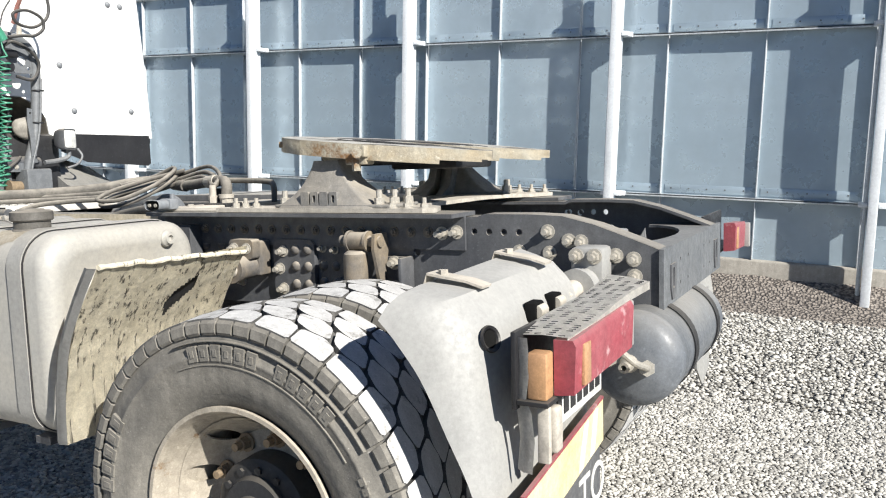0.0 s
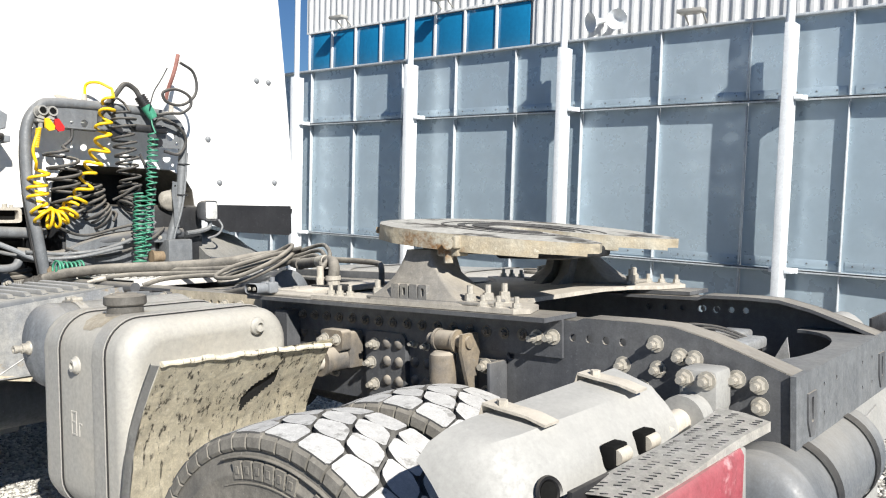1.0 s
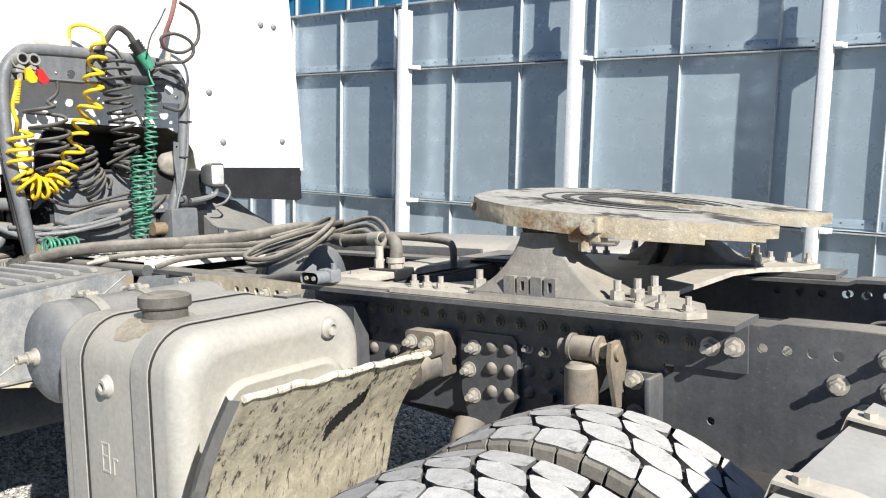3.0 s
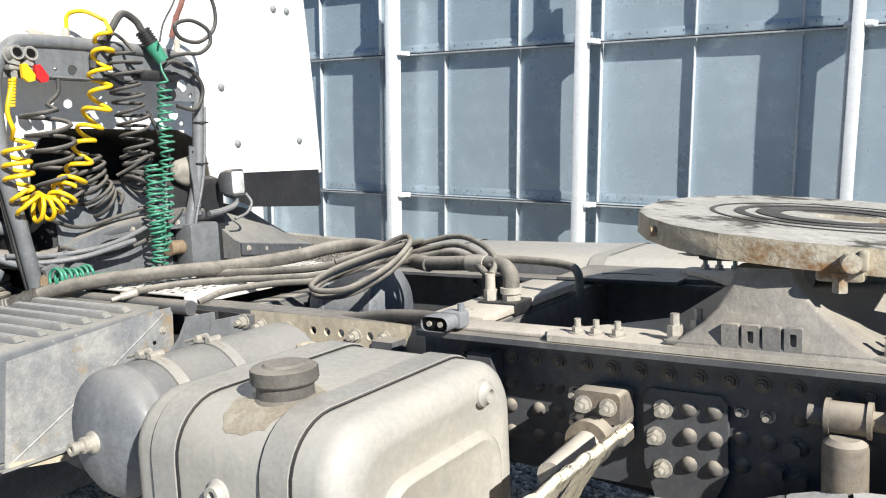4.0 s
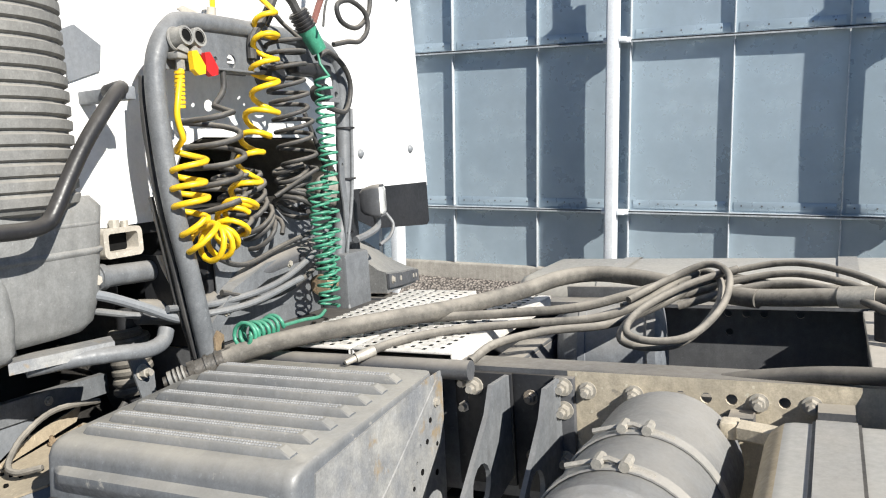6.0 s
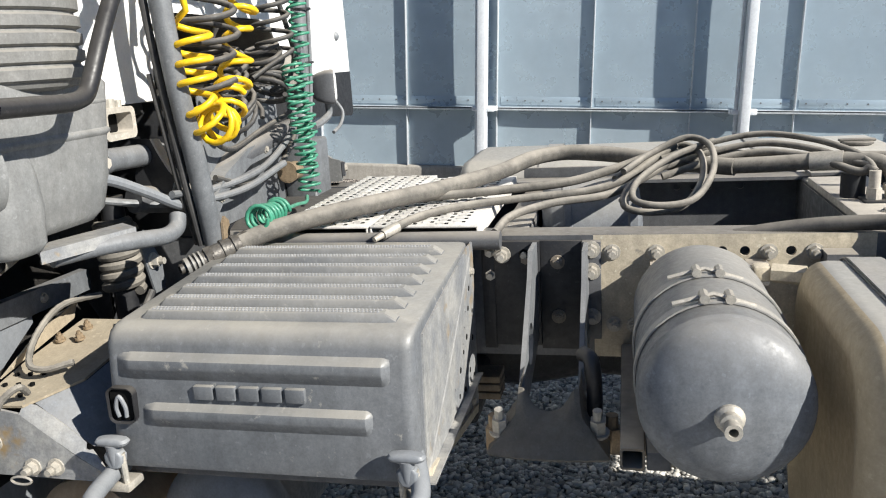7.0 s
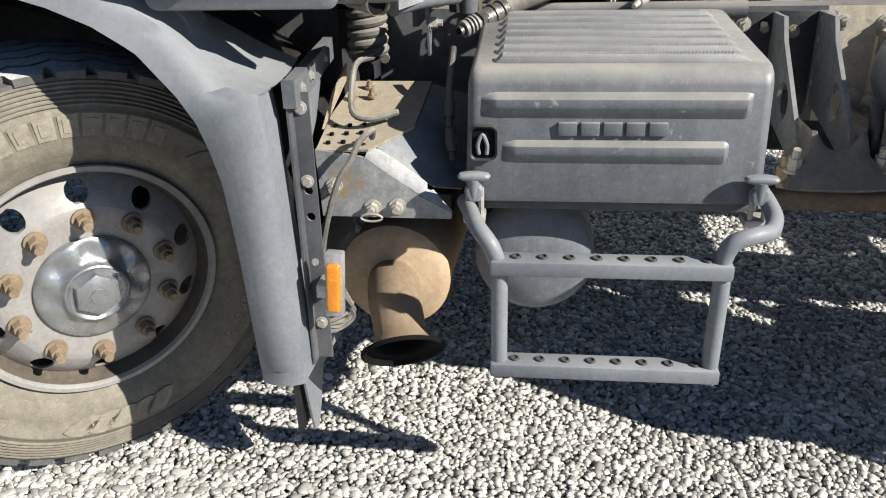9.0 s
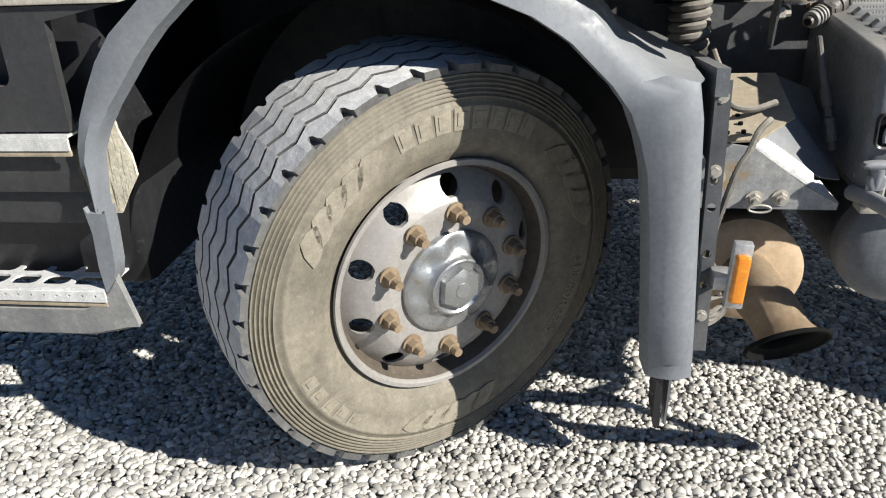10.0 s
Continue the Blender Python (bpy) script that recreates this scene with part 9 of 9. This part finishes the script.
def build_coils():
    # yellow: from the top fitting, down, through a bunch and up to the yellow coupling
    y = coil_thing("yellow_coil_hose", [(0.67, 0.768, 1.975), (0.68, 0.772, 2.03), (0.72, 0.81, 2.04), (0.76, 0.86, 2.01)], [(0.80, 0.83, 1.955), (0.81, 0.79, 1.84), (0.81, 0.775, 1.72), (0.80, 0.72, 1.61), (0.80, 0.69, 1.52), (0.80, 0.64, 1.44)], [(0.80, 0.60, 1.42), (0.80, 0.58, 1.41)], 0.035, 8.5, 0.0074, M_YELLOW, "bright yellow coiled air hose hanging from the hoop")
    bm = B()
    tube(bm, helix([(0.79, 0.645, 1.435), (0.80, 0.60, 1.39), (0.81, 0.545, 1.375), (0.81, 0.495, 1.39), (0.80, 0.472, 1.44)], 0.040, 6), 0.0074, 8)
    part("coil", bm, M_YELLOW, y, smooth=70)
    bm = B()
    tube(bm, helix([(0.80, 0.475, 1.43), (0.80, 0.478, 1.50), (0.80, 0.487, 1.60)], 0.042, 3.5) + [Vector(p) for p in smooth_path([(0.80, 0.475, 1.63), (0.80, 0.462, 1.68), (0.80, 0.472, 1.73), (0.79, 0.50, 1.79)], 6)], 0.0074, 8)
    part("coil", bm, M_YELLOW, y, smooth=70)
    bm = B()
    for k in range(9):
        cyl(bm, (0.798 - 0.001 * k, 0.477 + 0.002 * k, 1.70 + 0.010 * k), (0.798 - 0.001 * k, 0.477 + 0.002 * k, 1.707 + 0.010 * k), 0.0125, seg=12)
    part("spring_guard", bm, M_YELLOW, y)
    bm = B()
    cyl(bm, (0.66, 0.766, 1.92), (0.668, 0.768, 1.985), 0.015, 0.012, seg=12)
    part("fitting", bm, M_MPLATE, y)
    # black coils in the middle
    coil_thing("black_coil_hose", [(0.79, 0.84, 1.93), (0.80, 0.86, 1.96), (0.80, 0.90, 1.94)], [(0.80, 0.895, 1.90), (0.80, 0.892, 1.81), (0.80, 0.90, 1.72), (0.80, 0.915, 1.62), (0.80, 0.92, 1.54)], [(0.79, 0.90, 1.50), (0.76, 0.85, 1.47)], 0.050, 9, 0.0062, M_HOSE_D, "black coiled cable hanging from the hoop")
    coil_thing("black_coil_hose", [(0.79, 0.645, 1.80), (0.79, 0.64, 1.75), (0.79, 0.60, 1.71)], [(0.78, 0.60, 1.69), (0.77, 0.61, 1.61), (0.76, 0.62, 1.52), (0.76, 0.63, 1.42)], [(0.76, 0.66, 1.38), (0.76, 0.72, 1.40)], 0.065, 5, 0.0075, M_HOSE_D, "loose black coiled air hose")
    coil_thing("black_coil_hose", [(0.74, 0.72, 1.60), (0.72, 0.72, 1.56)], [(0.72, 0.74, 1.55), (0.72, 0.76, 1.47), (0.72, 0.80, 1.40), (0.72, 0.84, 1.36)], None, 0.060, 8, 0.007, M_HOSE_D, "tangled black coil below the arch")
    coil_thing("black_coil_hose", None, [(0.76, 0.93, 1.55), (0.76, 0.95, 1.48), (0.76, 0.92, 1.42)], None, 0.050, 6, 0.007, M_HOSE_D, "small tangled black coil")
    # green: two strands close together, and a flat bunch on the deck
    g = coil_thing("green_coil_cable", [(0.815, 1.03, 1.885), (0.82, 1.035, 1.84)], [(0.825, 1.035, 1.80), (0.83, 1.025, 1.70), (0.835, 1.015, 1.60), (0.84, 1.005, 1.50), (0.845, 0.99, 1.40), (0.85, 0.965, 1.22)], [(0.855, 0.95, 1.19)], 0.024, 21, 0.0041, M_GREEN, "dark green coiled electric cable hanging from its plug")
    bm = B()
    tube(bm, helix([(0.83, 0.955, 1.50), (0.84, 0.945, 1.42), (0.85, 0.935, 1.33), (0.855, 0.935, 1.22), (0.86, 0.925, 1.15)], 0.028, 16), 0.0041, 8)
    part("coil", bm, M_GREEN, g, smooth=70)
    bm = B()
    tube(bm, smooth_path([(0.86, 0.90, 1.14), (0.88, 0.84, 1.135), (0.89, 0.75, 1.145), (0.895, 0.66, 1.15)], 6) + helix([(0.90, 0.62, 1.155), (0.90, 0.56, 1.160), (0.90, 0.49, 1.163)], 0.026, 7), 0.0050, 8)
    part("coil", bm, M_GREEN, g, smooth=70)
    # black aerial-like leads in front of the cab wall
    for pts, r, lab in (([(0.864, 1.000, 1.937), (0.864, 1.022, 2.003), (0.873, 1.058, 2.066), (0.873, 1.093, 2.128)], 0.0035, "thin black lead standing up from the hoop"),
                        ([(0.873, 1.031, 1.888), (0.882, 1.093, 1.901), (0.882, 1.165, 1.910), (0.882, 1.214, 1.950), (0.882, 1.205, 1.999), (0.873, 1.138, 2.026), (0.873, 1.067, 2.003), (0.873, 1.084, 1.959), (0.873, 1.165, 1.950), (0.873, 1.236, 1.995), (0.873, 1.258, 2.057), (0.873, 1.236, 2.128), (0.873, 1.165, 2.164)], 0.0075, "looped black hose above the hoop")):
        hose_thing("cable", pts, r, M_HOSE_D, lab)
    bm = B()
    cyl(bm, (0.665, 1.232, 1.92), (0.667, 1.236, 1.99), 0.014, 0.011, seg=12)
    part("fitting", bm, M_MPLATE, truck)
    bm = B()
    path = smooth_path([(0.716, 1.171, 1.985), (0.75, 1.171, 2.05), (0.785, 1.175, 2.105), (0.80, 1.185, 2.16), (0.80, 1.20, 2.22)], 14)
    tube(bm, path, 0.009, 10, radii=[0.0095 + 0.0016 * (k % 2) for k in range(len(path))])
    part("ribbed_sleeve", bm, M_RUBRED, truck, "dusty red ribbed hose sleeve above the hoop")
    bm = B()
    prism(bm, [(0.62, 1.965), (0.86, 1.925), (0.80, 1.915), (0.68, 1.920), (0.60, 1.955)], "x", 0.70, 0.704, [circle(0.68, 1.94, 0.006, 8)])
    part("bracket_plate", bm, M_MPLATE, truck, "thin pale bracket over the hoop", 30)
    for a, pts in enumerate(([(0.79, 1.06, 1.86), (0.81, 1.10, 1.88), (0.80, 1.20, 1.84), (0.79, 1.24, 1.78), (0.79, 1.20, 1.71), (0.78, 1.12, 1.72)], [(0.79, 0.98, 1.70), (0.80, 1.02, 1.60), (0.80, 1.05, 1.52), (0.78, 1.03, 1.45), (0.76, 0.96, 1.43)], [(0.77, 0.55, 1.35), (0.75, 0.70, 1.30), (0.76, 0.86, 1.33), (0.78, 1.0, 1.36)], [(0.74, 0.62, 1.24), (0.76, 0.76, 1.20), (0.78, 0.90, 1.22), (0.77, 1.05, 1.28), (0.76, 1.12, 1.33)], [(0.72, 0.45, 1.23), (0.74, 0.62, 1.215), (0.78, 0.80, 1.235), (0.79, 0.98, 1.30), (0.78, 1.06, 1.36)], [(0.40, 0.30, 1.27), (0.55, 0.38, 1.235), (0.68, 0.50, 1.20), (0.78, 0.66, 1.20), (0.82, 0.86, 1.24)])):
        bm = B()
        tube(bm, smooth_path(pts, 8), (0.008, 0.007, 0.007, 0.008, 0.009, 0.009)[a], 10)
        part("lead", bm, (M_HOSE_D, M_HOSE_D, M_HOSE_D, M_HOSE_D, M_HOOP, M_HOOP)[a], truck)


build_deck()
build_far_tank()
build_loose_hoses()
build_coils()

# ---- fittings under the rear edge of the cab ----
def build_cab_fittings():
    bm = B()
    bmesh.ops.create_icosphere(bm, subdivisions=3, radius=1, matrix=Matrix.Translation((0.725, 1.185, 1.475)) @ Matrix.Diagonal((0.040, 0.075, 0.052, 1)))
    noise_push(bm, 0.014, 22)
    part("engine_fitting", bm, M_KERB, truck, "dust-caked fitting behind the engine", 60)
    bm = B()
    prism(bm, [(1.168, 1.30), (1.198, 1.30), (1.196, 1.42), (1.188, 1.50), (1.192, 1.565), (1.165, 1.57), (1.16, 1.50), (1.17, 1.42)], "x", 0.772, 0.777, [circle(1.179, 1.545, 0.006, 8)])
    part("strap_bracket", bm, M_HOOP, truck, "upright flat steel strap", 30)
    # latch of the cab, a hollow pale bracket
    bm = B()
    o, i = rrect(0.352, 0.468, 1.363, 1.433, 0.014, 4), rrect(0.366, 0.454, 1.377, 1.421, 0.008, 4)
    prism(bm, o, "x", 0.60, 0.645, [i])
    latch = part("cab_latch", bm, M_MPLATE, truck, "pale dusty cab latch bracket", 40)
    bm = B()
    prism(bm, i, "x", 0.602, 0.606)
    part("latch_recess", bm, M_SOOT_SHADE, latch)
    bm = B()
    cyl(bm, (0.63, 0.40, 1.43), (0.63, 0.40, 1.452), 0.012, seg=10)
    cyl(bm, (0.63, 0.43, 1.43), (0.63, 0.43, 1.448), 0.009, seg=10)
    part("latch_pin", bm, M_BOLT, latch)
    bm = B()
    prism(bm, [(0.600, 1.355), (0.655, 1.352), (0.690, 1.280), (0.705, 1.262), (0.690, 1.225), (0.600, 1.222)], "y", 0.500, 0.506)
    upright = part("upright_plate", bm, M_DARK, truck, "dark upright plate with an edge coloured as sunlit", 30)
    # folded edge in a pale material, sunlight on it put into the colour
    bm = B()
    ring_loft(bm, [[(x, 0.494, z), (x + 0.004, 0.497, z), (x + 0.004, 0.528, z - 0.004), (x, 0.528, z - 0.004)] for x, z in ((0.655, 1.354), (0.672, 1.316), (0.692, 1.279), (0.707, 1.262), (0.692, 1.224))], True, True, True)
    part("worn_edge", bm, M_MPLATE, upright, "folded edge coloured pale as if sunlit", 30)
    bm = B()
    prism(bm, [(0.335, 1.150), (0.362, 1.168), (0.412, 1.085), (0.412, 1.020), (0.372, 1.020)], "x", 0.690, 0.695)
    tab = part("corner_bracket", bm, M_HOOP, truck, "grey corner bracket with a pale bolt", 30)
    bolts(tab, [(0.695, 0.375, 1.095)], (1, 0, 0), 0.016, 0.018, 0.012)
    # tilt ram with its ball end
    bm = B()
    cyl(bm, (0.625, 0.31, 1.325), (0.625, 0.58, 1.312), 0.026, seg=20)
    cyl(bm, (0.625, 0.335, 1.324), (0.625, 0.355, 1.323), 0.031, seg=20)
    ram = part("tilt_ram", bm, M_HOOP, truck, "grey cab tilting ram")
    bm = B()
    bmesh.ops.create_icosphere(bm, subdivisions=3, radius=0.034, matrix=Matrix.Translation((0.63, 0.295, 1.326)))
    cyl(bm, (0.655, 0.295, 1.326), (0.680, 0.295, 1.326), 0.012, seg=6)
    part("ball_end", bm, M_MPLATE, ram, "pale dusty ball end", 60)
    bm = B()
    tube(bm, smooth_path([(0.655, 0.22, 1.305), (0.67, 0.30, 1.29), (0.69, 0.40, 1.245), (0.715, 0.50, 1.195), (0.72, 0.62, 1.185)]), 0.012, 10)
    part("pipe", bm, M_GREY, truck)
    bm = B()
    cyl(bm, (0.74, 1.055, 1.185), (0.74, 1.135, 1.182), 0.028, seg=18)
    cyl(bm, (0.74, 1.055, 1.185), (0.74, 1.068, 1.185), 0.032, seg=18)
    part("pipe_union", bm, M_RUST, truck)
    # grey carrier beam under the coils
    bm = B()
    rings = []
    for y, z in ((0.56, 1.17), (0.66, 1.245), (0.80, 1.29), (0.98, 1.305), (1.14, 1.30)):
        rings.append([(0.735, y, z - 0.045), (0.75, y, z - 0.045), (0.75, y, z), (0.71, y, z + 0.004), (0.71, y, z - 0.004), (0.735, y, z - 0.008)])
    ring_loft(bm, rings, True, True, True)
    beam = part("carrier_beam", bm, M_HOOP, truck, "curved grey steel carrier below the coils", 30)
    bolts(beam, [(0.75, 0.62, 1.19), (0.75, 0.90, 1.275), (0.75, 1.10, 1.28)], (1, 0, 0), 0.010, 0.008)


build_cab_fittings()

build_pebbles()
